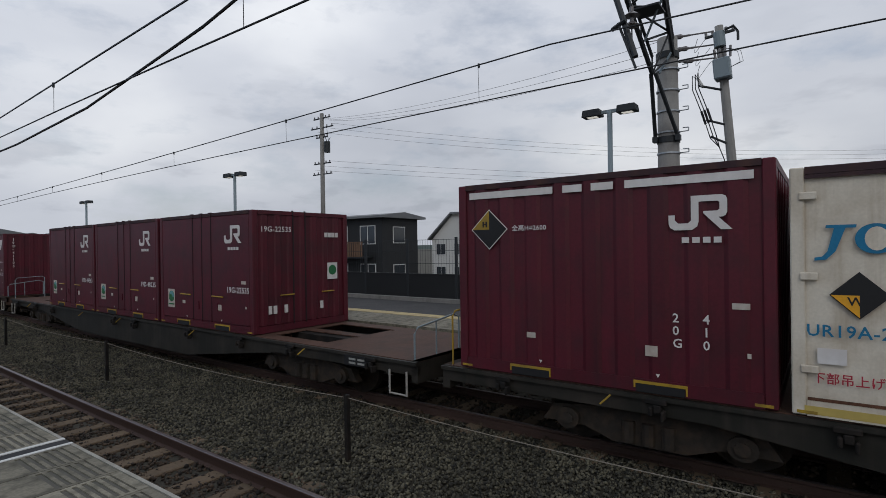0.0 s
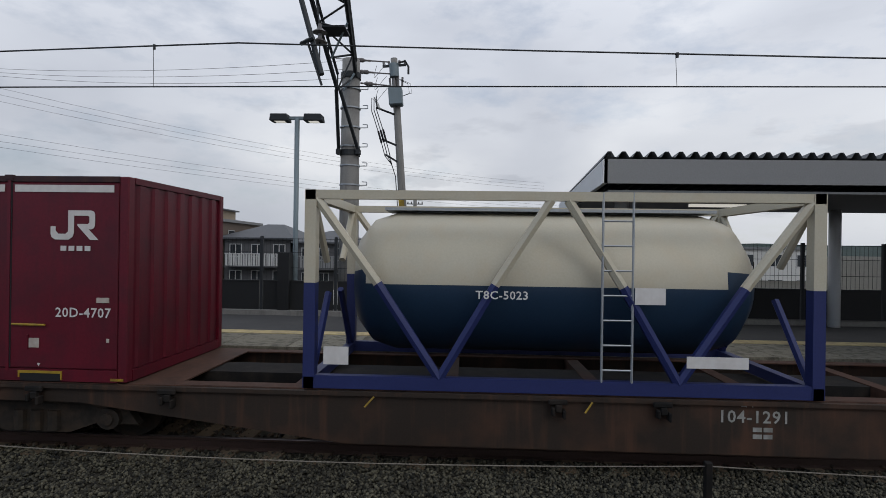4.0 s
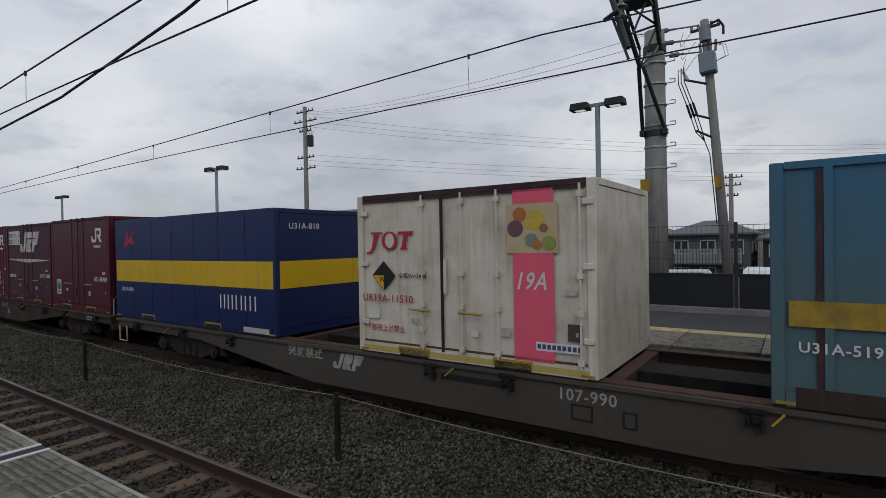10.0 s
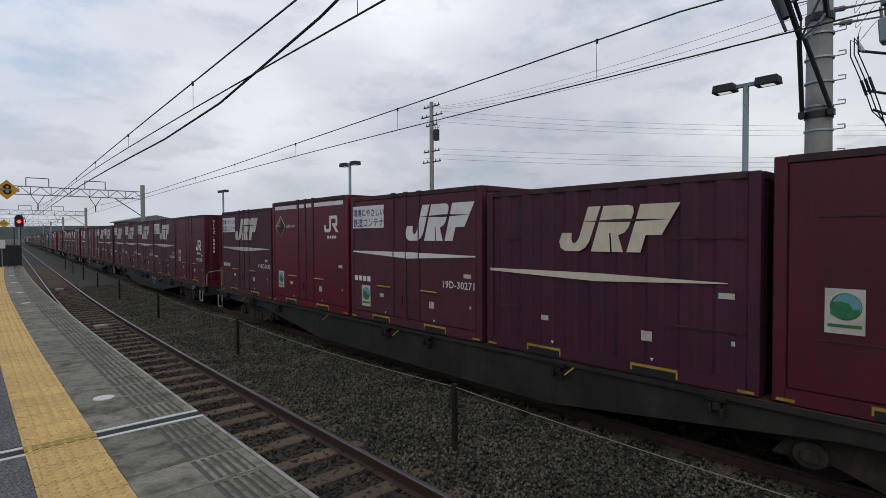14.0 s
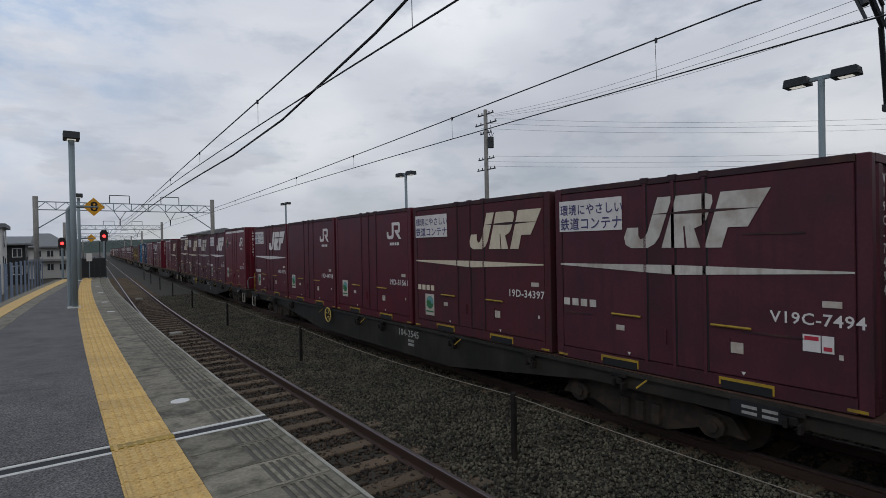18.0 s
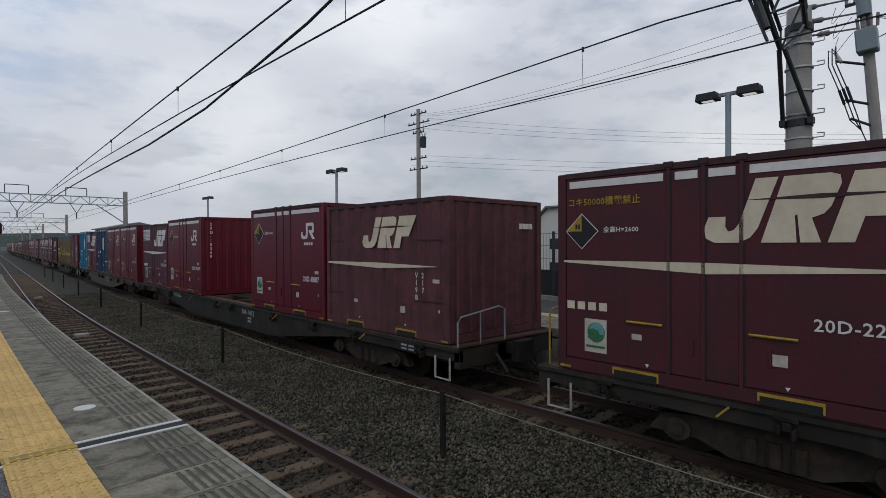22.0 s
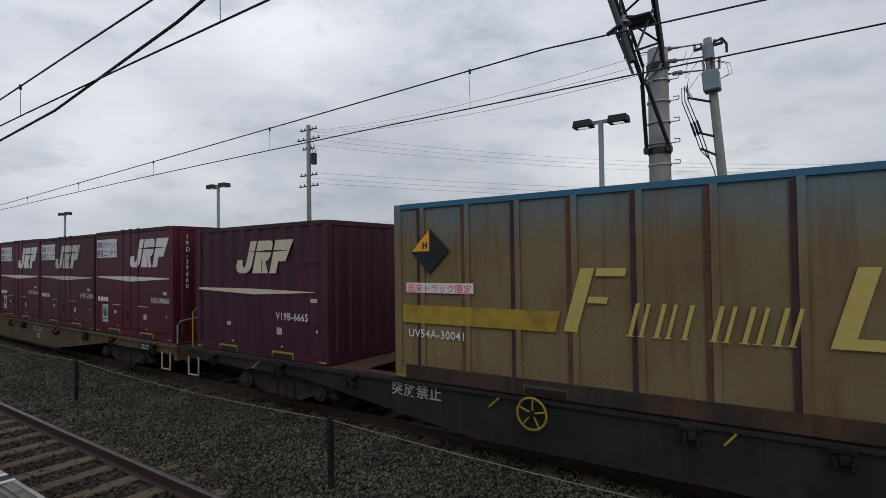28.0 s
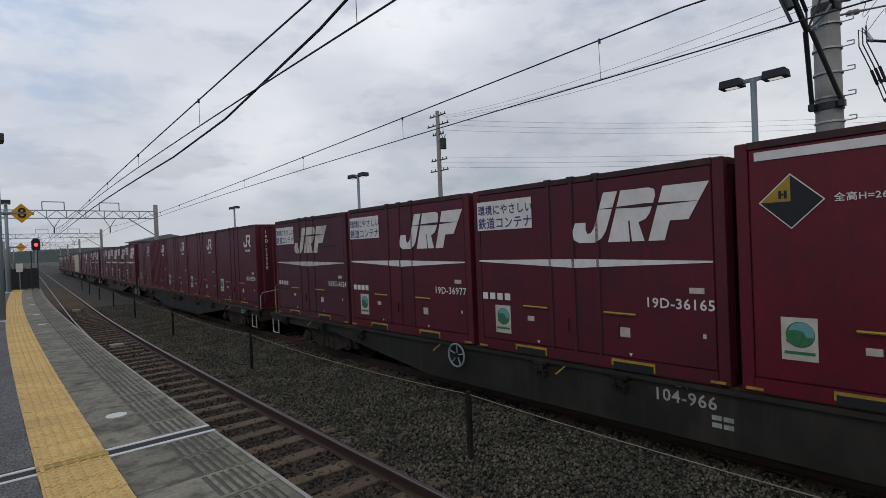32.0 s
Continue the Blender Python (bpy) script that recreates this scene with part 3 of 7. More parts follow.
# far platform with its fence
bm = bmesh.new()
box(bm, OPP + 0.12, 13.4, -90, 46, -0.5, OZ - 0.08)
far_platform = setting("platform_2", bm, M["concrete"], "grey asphalt platform across the tracks with pale edge", "platform")
part("surface", boxes((10.37, 13.4, -90, 46, OZ - 0.08, OZ)), M["asphalt_far"], far_platform)
for a, b in ((-90, -20.05), (40.05, 46)):
    part("edge_slab", boxes((OPP, 9.95, a, b, OZ - 0.16, OZ)), M["slab"], far_platform)
    part("yellow_strip", boxes((9.97, 10.35, a, b, OZ - 0.06, OZ + 0.006)), M["tactile_far"], far_platform, "faded yellow tactile strip")
me_slab = mesh_of("edge_slab", boxes((OPP, 9.95, 0.008, 1.192, OZ - 0.16, OZ)), M["slab"])
me_tile = mesh_of("tactile_tile", boxes((9.97, 10.35, 0.006, 1.194, OZ - 0.06, OZ + 0.006)), M["tactile_far"])
for i in range(50):
    for n, me in (("edge_slab", me_slab), ("tactile_tile", me_tile)):
        share(n, me, far_platform, Matrix.Translation((0, -20 + 1.2 * i, 0)))
part("fence_kerb", boxes((12.75, 13.3, -90, 46, OZ, OZ + 0.12)), M["concrete"], far_platform)

fence = thing("platform_fence", "black panel fence with wire mesh behind the platform", "fence", kind="structure")
FX = 13.0
me_post = mesh_of("post", boxes((FX - 0.035, FX + 0.035, -0.035, 0.035, OZ, 2.82)), M["dark_steel"])
me_panel = mesh_of("panel", boxes((FX - 0.012, FX + 0.012, 0.06, 1.89, OZ + 0.02, 1.64), (FX - 0.03, FX + 0.03, 0.06, 1.89, 1.64, 1.68)), M["fence_black"])
bm = bmesh.new()
for i in range(19):
    box(bm, FX - 0.003, FX + 0.003, 0.05 + i * 0.104, 0.056 + i * 0.104, 1.68, 2.77)
for z in (2.0, 2.4, 2.75):
    box(bm, FX - 0.006, FX + 0.006, 0.03, 1.92, z, z + 0.012)
me_mesh = mesh_of("mesh_panel", bm, M["dark_steel"])
for i in range(44):
    y = -43.8 + i * 1.95
    for n, me in (("post", me_post), ("panel", me_panel), ("mesh_panel", me_mesh)):
        share(n, me, fence, Matrix.Translation((0, y + 0.02, 0)))

part("fence_pillar", boxes((FX - 0.16, FX + 0.16, 4.2, 4.5, OZ, 2.4)), M["fence_black"], fence, "tall black pillar")
bm = bmesh.new()
for k in range(30):
    box(bm, OPP - 0.004, OPP + 0.02, -20 + 1.2 * k, -19.6 + 1.2 * k + 0.74, OZ - 0.75, OZ - 0.2)
part("edge_block", bm, M["concrete"], far_platform)

# ---- lamps, masts, wires ----
def box_lamp(x, y, base, top, twin, group, label):
    t = thing("platform_lamp", label, "street lamp", group)
    t.matrix_basis = pose(x, y, base)
    h = top - base
    part("pole", tubes(((0, 0, 0), (0, 0, h), 0.066), n=12), M["grey_paint"], t, smooth=True)
    bm = bmesh.new()
    prism(bm, [(-0.16, -0.11), (0.11, -0.11), (0.11, 0.11), (-0.16, 0.11)], "z", 0, 0.03)
    part("base_plate", bm, M["line"], t)
    for s in (-1, 1):
        c = 0.45 * s if twin else 0.0
        if not twin and s > 0:
            break
        bm = bmesh.new()
        prism(bm, [(c - 0.25, h - 0.09), (c + 0.25, h - 0.09), (c + 0.22, h + 0.09), (c - 0.22, h + 0.09)], "x", -0.17, 0.17)
        head = part("lamp_head", bm, M["dark_steel"], t, "dark box lamp head", bevel=0.012)
        part("lamp_glass", boxes((-0.09, 0.09, c - 0.13, c + 0.13, h - 0.096, h - 0.088)), M["lit"], head, "lit pale glass")
    if twin:
        part("arm", boxes((-0.04, 0.04, -0.21, 0.21, h - 0.04, h + 0.04)), M["grey_paint"], t)
    return t


for x, y in ((13.3, 4.18), (13.3 + bend(21.5), 21.5), (13.3 + bend(40.6), 40.6)):
    box_lamp(x, y, -0.4, 5.95, True, "far platform lamps", "grey twin box lamp post behind the platform fence")
for y, top in ((15.9, 5.36), (30.6, 5.18)):
    box_lamp(0.08 + bend(y), y, PZ, top, False, "platform lamps", "grey single box lamp post on the platform")


def catenary(x, name, low, high, sag):
    """Contact wire, messenger with sag and droppers along one track."""
    t = thing(name, "overhead contact wire hung from a messenger wire", "overhead wire")
    bm = bmesh.new()
    sweep(bm, [(x, y, low) for y in stations(-120, 380)], 0.010, 6)
    part("contact_wire", bm, M["wire"], t)
    bm = bmesh.new()
    spans = [(-105, -49), (-49, 3.0), (3.0, 58.0), (58.0, 108.0), (108, 158), (158, 208), (208, 258)]
    line = []
    for a, b in spans:
        for i in range(12):
            q = i / 12
            line.append((x, a + (b - a) * q, high - sag * 4 * q * (1 - q)))
    sweep(bm, line, 0.012)
    part("messenger_wire", bm, M["wire"], t)
    for a, b in spans[1:5]:
        k = int((b - a) / 5.0)
        for i in range(k):
            s = ((i + 0.25) * 4.95) / (b - a)
            z = high - sag * 4 * s * (1 - s)
            y = a + (b - a) * s
            bm = tubes(((x, y, low), (x + 0.01, y + 0.02, z), 0.004), ((x, y, z - 0.05), (x, y, z + 0.02), 0.02), n=5)
            part("dropper", bm, M["wire"], t)
    return t


wires = [catenary(NEAR, "overhead_wire", 4.62, 5.27, 0.55), catenary(FAR, "overhead_wire_2", 4.84, 5.47, 0.42)]
feeder = thing("feeder_cable", "thick black feeder cable over the near track", "cable")
bm = bmesh.new()
sweep(bm, [(NEAR + 0.02, y, 4.38 + 0.0125 * (y - 11) ** 2 if y < 11 else 4.38 + 0.006 * max(0, y - 30)) for y in range(-1, 62, 3)], 0.016, 6)
part("cable", bm, M["wire"], feeder)


def gantry(y, xl, xr, z, group="track gantries"):
    t = thing("track_gantry", "grey steel lattice gantry on concrete posts over the tracks", "gantry", group)
    for x, top in ((xl, z + 1.0), (xr, z + 1.2)):
        part("post", tubes(((x, y, -0.4), (x, y, top), 0.2), n=12), M["concrete"], t, smooth=True)
    part("top_chord", boxes((xl, xr, y - 0.04, y + 0.04, z + 0.5, z + 0.58)), M["grey_paint"], t)
    part("bottom_chord", boxes((xl, xr, y - 0.04, y + 0.04, z - 0.2, z - 0.12)), M["grey_paint"], t)
    n = 10
    for i in range(n):
        a, b = xl + (xr - xl) * i / n, xl + (xr - xl) * (i + 1) / n
        m = (a + b) / 2
        part("lattice_bar", tubes(((a, y, z - 0.16), (m, y, z + 0.54), 0.03), ((m, y, z + 0.54), (b, y, z - 0.16), 0.03), n=5), M["grey_paint"], t)
        part("lattice_post", boxes((b - 0.03, b + 0.03, y - 0.03, y + 0.03, z - 0.16, z + 0.54)), M["grey_paint"], t)
    for x, s in ((xl, 1), (xr, -1)):
        part("knee_brace", tubes(((x, y, z - 1.9), (x + s * 2.4, y, z - 0.16), 0.05), n=6), M["grey_paint"], t)
    for x in (NEAR, FAR):
        part("drop_frame", tubes(((x - 0.5, y, z - 0.15), (x, y, z - 1.0), 0.03), ((x + 0.5, y, z - 0.15), (x, y, z - 1.0), 0.03), ((x, y, z - 1.0), (x, y, z - 1.5), 0.05), n=6), M["dark_steel"], t)
        part("top_frame", tubes(((x - 0.8, y, z + 0.55), (x - 0.8, y, z + 1.3), 0.04), ((x + 0.8, y, z + 0.55), (x + 0.8, y, z + 1.3), 0.04), ((x - 0.8, y, z + 1.3), (x + 0.8, y, z + 1.3), 0.04), n=6), M["dark_steel"], t)
    return t


gantries = [gantry(58.0, -3.6, 10.9, 6.4)]
for y in (108.0, 158.0, 208.0, 258.0):
    gantries.append(gantry(y, -3.6, 10.9, 6.4))

# the concrete mast with its bracket over the far track
mast = thing("catenary_mast", "tall pale concrete mast with dark lattice bracket", "catenary mast")
mx, my = 14.6, 3.05
bm = bmesh.new()
tube(bm, (mx, my, -0.3), (mx, my, 7.95), 0.30, 0.25, n=20)
part("shaft", bm, M["concrete"], mast, "pale concrete shaft", smooth=True)
for z in (5.18, 7.4):
    part("band", tubes(((mx, my, z), (mx, my, z + 0.16), 0.29), n=20), M["dark_steel"], mast)
for i in range(6):
    z = 4.35 + i * 0.55
    part("step_iron", tubes(((mx, my - 0.2, z), (mx - 0.02, my - 0.5, z), 0.014), ((mx - 0.02, my - 0.5, z), (mx - 0.02, my - 0.5, z + 0.09), 0.014), ((mx - 0.02, my - 0.5, z + 0.09), (mx, my - 0.36, z + 0.1), 0.014), n=5), M["steel"], mast)
    part("step_band", tubes(((mx, my, z - 0.02), (mx, my, z + 0.02), 0.292), n=20), M["steel"], mast)
part("warning_plate", boxes((mx - 0.36, mx - 0.34, my + 0.1, my + 0.32, 3.7, 4.05)), M["yellow"], mast, "small yellow plate")
for s in (-1, 1):
    part("knee_brace", tubes(((mx - 0.2, my + 0.28 * s, 5.3), (13.35, my + 0.06 + 0.05 * s, 6.72), 0.05), n=8), M["dark_steel"], mast)
    part("brace_foot", boxes((mx - 0.3, mx - 0.1, my + 0.28 * s - 0.06, my + 0.28 * s + 0.06, 5.2, 5.34)), M["dark_steel"], mast)
upper = [(Vector((13.35, 3.13, 6.72)), Vector((9.8, 3.46, 9.65))), (Vector((14.4, 2.87, 7.45)), Vector((9.8, 2.28, 8.7)))]
for a, b in upper:
    part("chord", tubes((a, b, 0.06), n=6), M["dark_steel"], mast)
    part("chord", tubes((a + Vector((0, 0, 0.42)), b + Vector((0, 0, 0.42)), 0.04), n=6), M["dark_steel"], mast)
for k in range(6):
    p, q = [a.lerp(b, k / 5) for a, b in upper]
    part("lattice_post", tubes((p, q, 0.028), n=5), M["dark_steel"], mast)
    for r in (p, q):
        part("lattice_post", tubes((r, r + Vector((0, 0, 0.42)), 0.022), n=5), M["dark_steel"], mast)
    if k < 5:
        r = upper[1 - k % 2][0].lerp(upper[1 - k % 2][1], (k + 1) / 5)
        part("lattice_bar", tubes(((p, q)[k % 2], r, 0.026), n=5), M["dark_steel"], mast)
part("gusset_plate", boxes((11.9, 12.5, 2.62, 3.2, 7.78, 7.82)), M["dark_steel"], mast)
for ends in (((12.6, 3.1, 7.3), (12.1, 2.6, 7.95)), ((14.0, 3.12, 6.9), (14.1, 2.85, 7.4))):
    part("support_strut", tubes((Vector(ends[0]), Vector(ends[1]), 0.03), n=6), M["grey_paint"], mast, "pale steel strut")
part("top_post", tubes((Vector((9.8, 3.46, 9.65)), Vector((9.8, 2.28, 9.4)), 0.06), (Vector((9.8, 2.28, 8.7)), Vector((9.8, 2.28, 9.6)), 0.05), n=6), M["dark_steel"], mast)
part("drop_post", tubes(((7.2, 2.23, 6.45), (7.0, 1.78, 5.02), 0.04), ((9.8, 2.6, 9.4), (7.25, 2.3, 6.8), 0.045), n=8), M["dark_steel"], mast)
part("registration_arm", tubes(((7.05, 2.02, 5.55), (6.97, 1.77, 4.86), 0.018), ((7.1, 2.12, 5.5), (7.0, 1.9, 5.55), 0.03), ((7.05, 1.95, 5.48), (7.0, 1.85, 5.1), 0.012), n=6), M["dark_steel"], mast)
bm = bmesh.new()
for j, r in enumerate((0.05, 0.085, 0.10, 0.10, 0.095, 0.06)):
    tube(bm, (7.2 + 0.012 * j, 2.23 + 0.016 * j, 6.42 + 0.07 * j), (7.212 + 0.012 * j, 2.246 + 0.016 * j, 6.49 + 0.07 * j), r, r * 0.9, n=12)
part("insulator", bm, M["frame"], mast, "pale strut insulator")
for k in range(2):
    bm = bmesh.new()
    tube(bm, (10.4, 2.78, 7.02 - 0.2 * k), (10.4, 2.78, 7.1 - 0.2 * k), 0.16, 0.06, n=14)
    tube(bm, (10.4, 2.78, 7.1 - 0.2 * k), (10.4, 2.78, 7.2 - 0.2 * k), 0.04, n=8)
    part("insulator", bm, M["insulator"], mast)
part("insulator_hanger", tubes(((10.4, 2.78, 7.15), (10.5, 3.1, 8.95), 0.015), ((10.4, 2.78, 6.85), (10.4, 2.78, 6.35), 0.014), n=6), M["wire"], mast)


def utility_pole(x, y, top, radius, arms, label, mat):
    t = thing("utility_pole", label, "utility pole")
    t.matrix_basis = pose(x, y, 0)
    bm = bmesh.new()
    tube(bm, (0, 0, -0.4), (0, 0, top), radius * 1.25, radius, n=12)
    part("shaft", bm, mat, t, smooth=True)
    for z, half in arms:
        arm = part("cross_arm", boxes((-0.05, 0.05, -half, half, z - 0.04, z + 0.04)), M["dark_steel"], t)
        for s in (-0.9, -0.45, 0.45, 0.9):
            part("insulator", tubes(((0, half * s, z + 0.04), (0, half * s, z + 0.2), 0.05), n=8), M["insulator"], arm)
    return t


pole = utility_pole(26.0, 29.4, 14.3, 0.17, ((13.9, 1.0), (13.1, 1.35), (12.3, 0.7), (10.1, 1.0), (9.2, 1.15)), "grey utility pole with cross arms and a transformer", M["concrete"])
part("transformer", tubes(((0.1, -0.5, 11.0), (0.1, -0.5, 11.9), 0.26), n=12), M["dark_steel"], pole, "small dark transformer")
part("cable_loop", tubes(((0, -0.2, 12.6), (0.1, -0.5, 11.9), 0.03), ((0, -0.6, 12.9), (0.1, -0.7, 11.8), 0.02), ((0.1, -0.9, 12.2), (0, -0.1, 11.2), 0.02), n=5), M["wire"], pole)
resize(pole, 0.87, 0.87)
tpole = utility_pole(18.0, -0.58, 10.6, 0.145, ((10.3, 0.5),), "grey concrete pole with switchgear and hanging cables", M["concrete"])
tpole.matrix_basis = pose(18.0, 1.65, 0, -4.2, 0, 0)
part("switch_box", boxes((-0.42, 0.12, -0.28, 0.28, 8.55, 9.3)), M["grey_paint"], tpole, "grey switch box", bevel=0.04)
part("upper_box", tubes(((-0.2, 0.0, 9.75), (-0.2, 0.0, 10.3), 0.2), n=14), M["grey_paint"], tpole, "rounded grey upper switch")
for k in range(4):
    part("bushing", tubes(((-0.25, -0.3 + 0.16 * k, 9.3), (-0.25, -0.34 + 0.18 * k, 9.7), 0.045), n=8), M["insulator"], tpole)
for k, (dy, z) in enumerate(((2.2, 10.55), (1.9, 10.05), (1.6, 9.55))):
    bm = bmesh.new()
    a, b = Vector((-0.2, 0.2, z - 0.15)), Vector((-1.3, dy, z - 0.25))
    side = (b - a).cross(Vector((0, 0, 1))).normalized()
    up = (b - a).cross(side).normalized()
    rings = []
    for j in range(25):
        r = 0.03 if j < 9 else 0.02 if j > 18 else 0.10 - 0.017 * abs(j - 13.5) + (0.02, 0.0, -0.012)[j % 3]
        c = a.lerp(b, j / 24)
        rings.append([bm.verts.new(c + r * (math.cos(2 * math.pi * q / 8) * side + math.sin(2 * math.pi * q / 8) * up)) for q in range(8)])
    for p0, p1 in zip(rings, rings[1:]):
        for q in range(8):
            bm.faces.new((p0[q], p0[(q + 1) % 8], p1[(q + 1) % 8], p1[q]))
    part("strain_insulator", bm, M["insulator"], tpole)
    bm = bmesh.new()
    sweep(bm, [(-0.4 - 0.1 * math.sin(q * 0.5), 0.3 + 0.16 * q - 0.012 * q * q, z - 0.3 - 0.55 * math.sin(math.pi * q / 10)) for q in range(11)], 0.009)
    part("wire_loop", bm, M["wire"], tpole)
for z, reach, rise in ((8.2, 0.85, 0.35), (6.9, 0.7, 0.3), (6.2, 0.6, 0.35)):
    part("cable_bracket", tubes(((-0.1, 0.1, z), (-0.1, reach, z + rise), 0.045), n=6), M["dark_steel"], tpole)
for k in range(3):
    part("bushing", tubes(((-0.1 - 0.12 * k, 0.70, 8.45), (-0.1 - 0.12 * k, 0.82, 8.75), 0.05), n=8), M["frame"], tpole)
    o = 0.12 * k
    bm = bmesh.new()
    sweep(bm, [(-0.1 - o, 0.82, 8.75), (-0.15 - o, 1.02 - o, 8.95), (-0.2 - o, 1.05 - o, 8.4), (-0.15 - o, 0.85 - o, 7.6), (-0.1 - o, 0.72 - o, 7.0), (-0.1 - o, 0.62 - o, 6.5), (-0.1, 0.35, 6.1), (-0.1, 0.22, 5.6), (-0.1, 0.2, 3.0)], 0.018, 6)
    part("hanging_cable", bm, M["wire"], tpole)
    part("cable_end", tubes(((-0.15 - o, 0.83 - o, 7.55), (-0.1 - o, 0.73 - o, 7.05), 0.042), n=8), M["rubber"], tpole)
bm = bmesh.new()
sweep(bm, [(-0.3, -0.2, 10.3), (-0.3, -0.5, 10.35), (-0.3, -0.62, 10.1), (-0.3, -0.6, 9.8)], 0.045, 6)
part("cable_hood", bm, M["wire"], tpole)
for k in range(2):
    bm = bmesh.new()
    sweep(bm, [(-0.3, -0.2 - 0.05 * k, 9.6), (-0.3, -0.55 - 0.1 * k, 9.4), (-0.3, -0.6 - 0.1 * k, 9.0), (-0.3, -0.3, 8.9)], 0.012, 5)
    part("wire_loop", bm, M["wire"], tpole)
part("warning_plate", boxes((-0.24, -0.22, -0.1, 0.14, 4.3, 4.75)), M["yellow"], tpole, "small yellow plate")
resize(tpole, 0.83, 0.83, 0.45)
utility_pole(46.0, 4.2, 7.4, 0.15, ((7.1, 0.8), (6.5, 0.7), (5.7, 0.5)), "slim grey utility pole among houses", M["concrete"])
utility_pole(-6.5, 44.0, 9.4, 0.12, ((9.1, 0.8),), "slim grey utility pole beside the street", M["concrete"])
utility_pole(-4.0, 59.6, 7.9, 0.11, ((7.6, 0.7),), "slim grey utility pole beside the street", M["concrete"])


def span(name, label, ends, r=0.007):
    t = thing(name, label, "power line")
    for a, b, sag in ends:
        bm = bmesh.new()
        line = []
        for i in range(15):
            v = Vector(a).lerp(Vector(b), i / 14)
            v.z -= sag * 4 * (i / 14) * (1 - i / 14)
            line.append(v)
        sweep(bm, line, r, 4)
        part("wire", bm, M["wire"], t)
    return t


span("power_line", "thin wires between the pole and the switchgear pole", [((26, 29.4 + 0.87 * d, 11.8 + 0.17 * k), (16.9, 3.3, 8.2 + 0.3 * k), 0.5) for k, d in enumerate((-0.9, 0, 0.9))])
span("power_line", "thin sagging wires over the houses", [((26, 29.4 + d, 11.6 - 0.22 * k), (52, -8, 9.2 - 0.3 * k), 0.9) for k, d in enumerate((-1.0, -0.3, 0.5))])
span("power_line", "thin lower wires over the houses", [((26, 29.4 + d, 8.9 - 0.26 * k), (56, -12, 7.2 - 0.3 * k), 0.6) for k, d in enumerate((-0.8, 0.2, 0.8))])
span("power_line", "thin wires along the street", [((-6.5, 44.0, 9.1 - 0.4 * k), (-4.0, 59.6, 7.6 - 0.3 * k), 0.4) for k in range(3)] + [((-6.5, 44.0, 9.1 - 0.4 * k), (-13, 5, 10.5 - 0.4 * k), 0.8) for k in range(3)])


# ---- station canopy on the far platform ----
canopy = thing("station_canopy", "white station canopy with corrugated sheet roof on columns", "canopy")
bm = bmesh.new()
n = 150
for i in range(n):
    ys = [-2.75 - 0.25 * (i + k) for k in (0, 0.25, 0.5, 0.75)]
    a, b, c, d = ys
    e = -2.75 - 0.25 * (i + 1)
    for (y0, h0), (y1, h1) in (((a, 0), (b, 0.10)), ((b, 0.10), (c, 0.10)), ((c, 0.10), (d, 0.0)), ((d, 0), (e, 0))):
        v = [bm.verts.new(q) for q in ((9.0, y0, 4.22 + h0), (13.4, y0, 3.80 + h0), (13.4, y1, 3.80 + h1), (9.0, y1, 4.22 + h1))]
        bm.faces.new(v)
part("roof_sheet", bm, M["roof_grey"], canopy, "grey corrugated roof sheet")
part("fascia", boxes((8.98, 9.06, -40.2, -2.75, 3.75, 4.18)), M["house_grey"], canopy, "pale front fascia")
bm = bmesh.new()
prism(bm, [(8.98, 4.18), (13.4, 3.76), (13.4, 3.52), (8.98, 3.75)], "y", -2.81, -2.73)
part("gable_fascia", bm, M["roof_white"], canopy, "white end fascia")
part("ceiling_panel", boxes((9.06, 13.3, -40.1, -2.85, 3.60, 3.64)), M["roof_grey"], canopy)
for i in range(6):
    y = -2.98 - i * 6.2
    part("column", tubes(((12.6, y, OZ), (12.6, y, 3.62), 0.13), n=12), M["roof_white"], canopy, smooth=True)
    part("column", tubes(((10.7, y - 0.58, OZ), (10.7, y - 0.58, 3.62), 0.15), n=12), M["roof_white"], canopy, smooth=True)
    part("tube_light", boxes((11.2, 11.3, y - 3.4, y - 2.2, 3.54, 3.60)), M["lit"], canopy, "lit tube light")


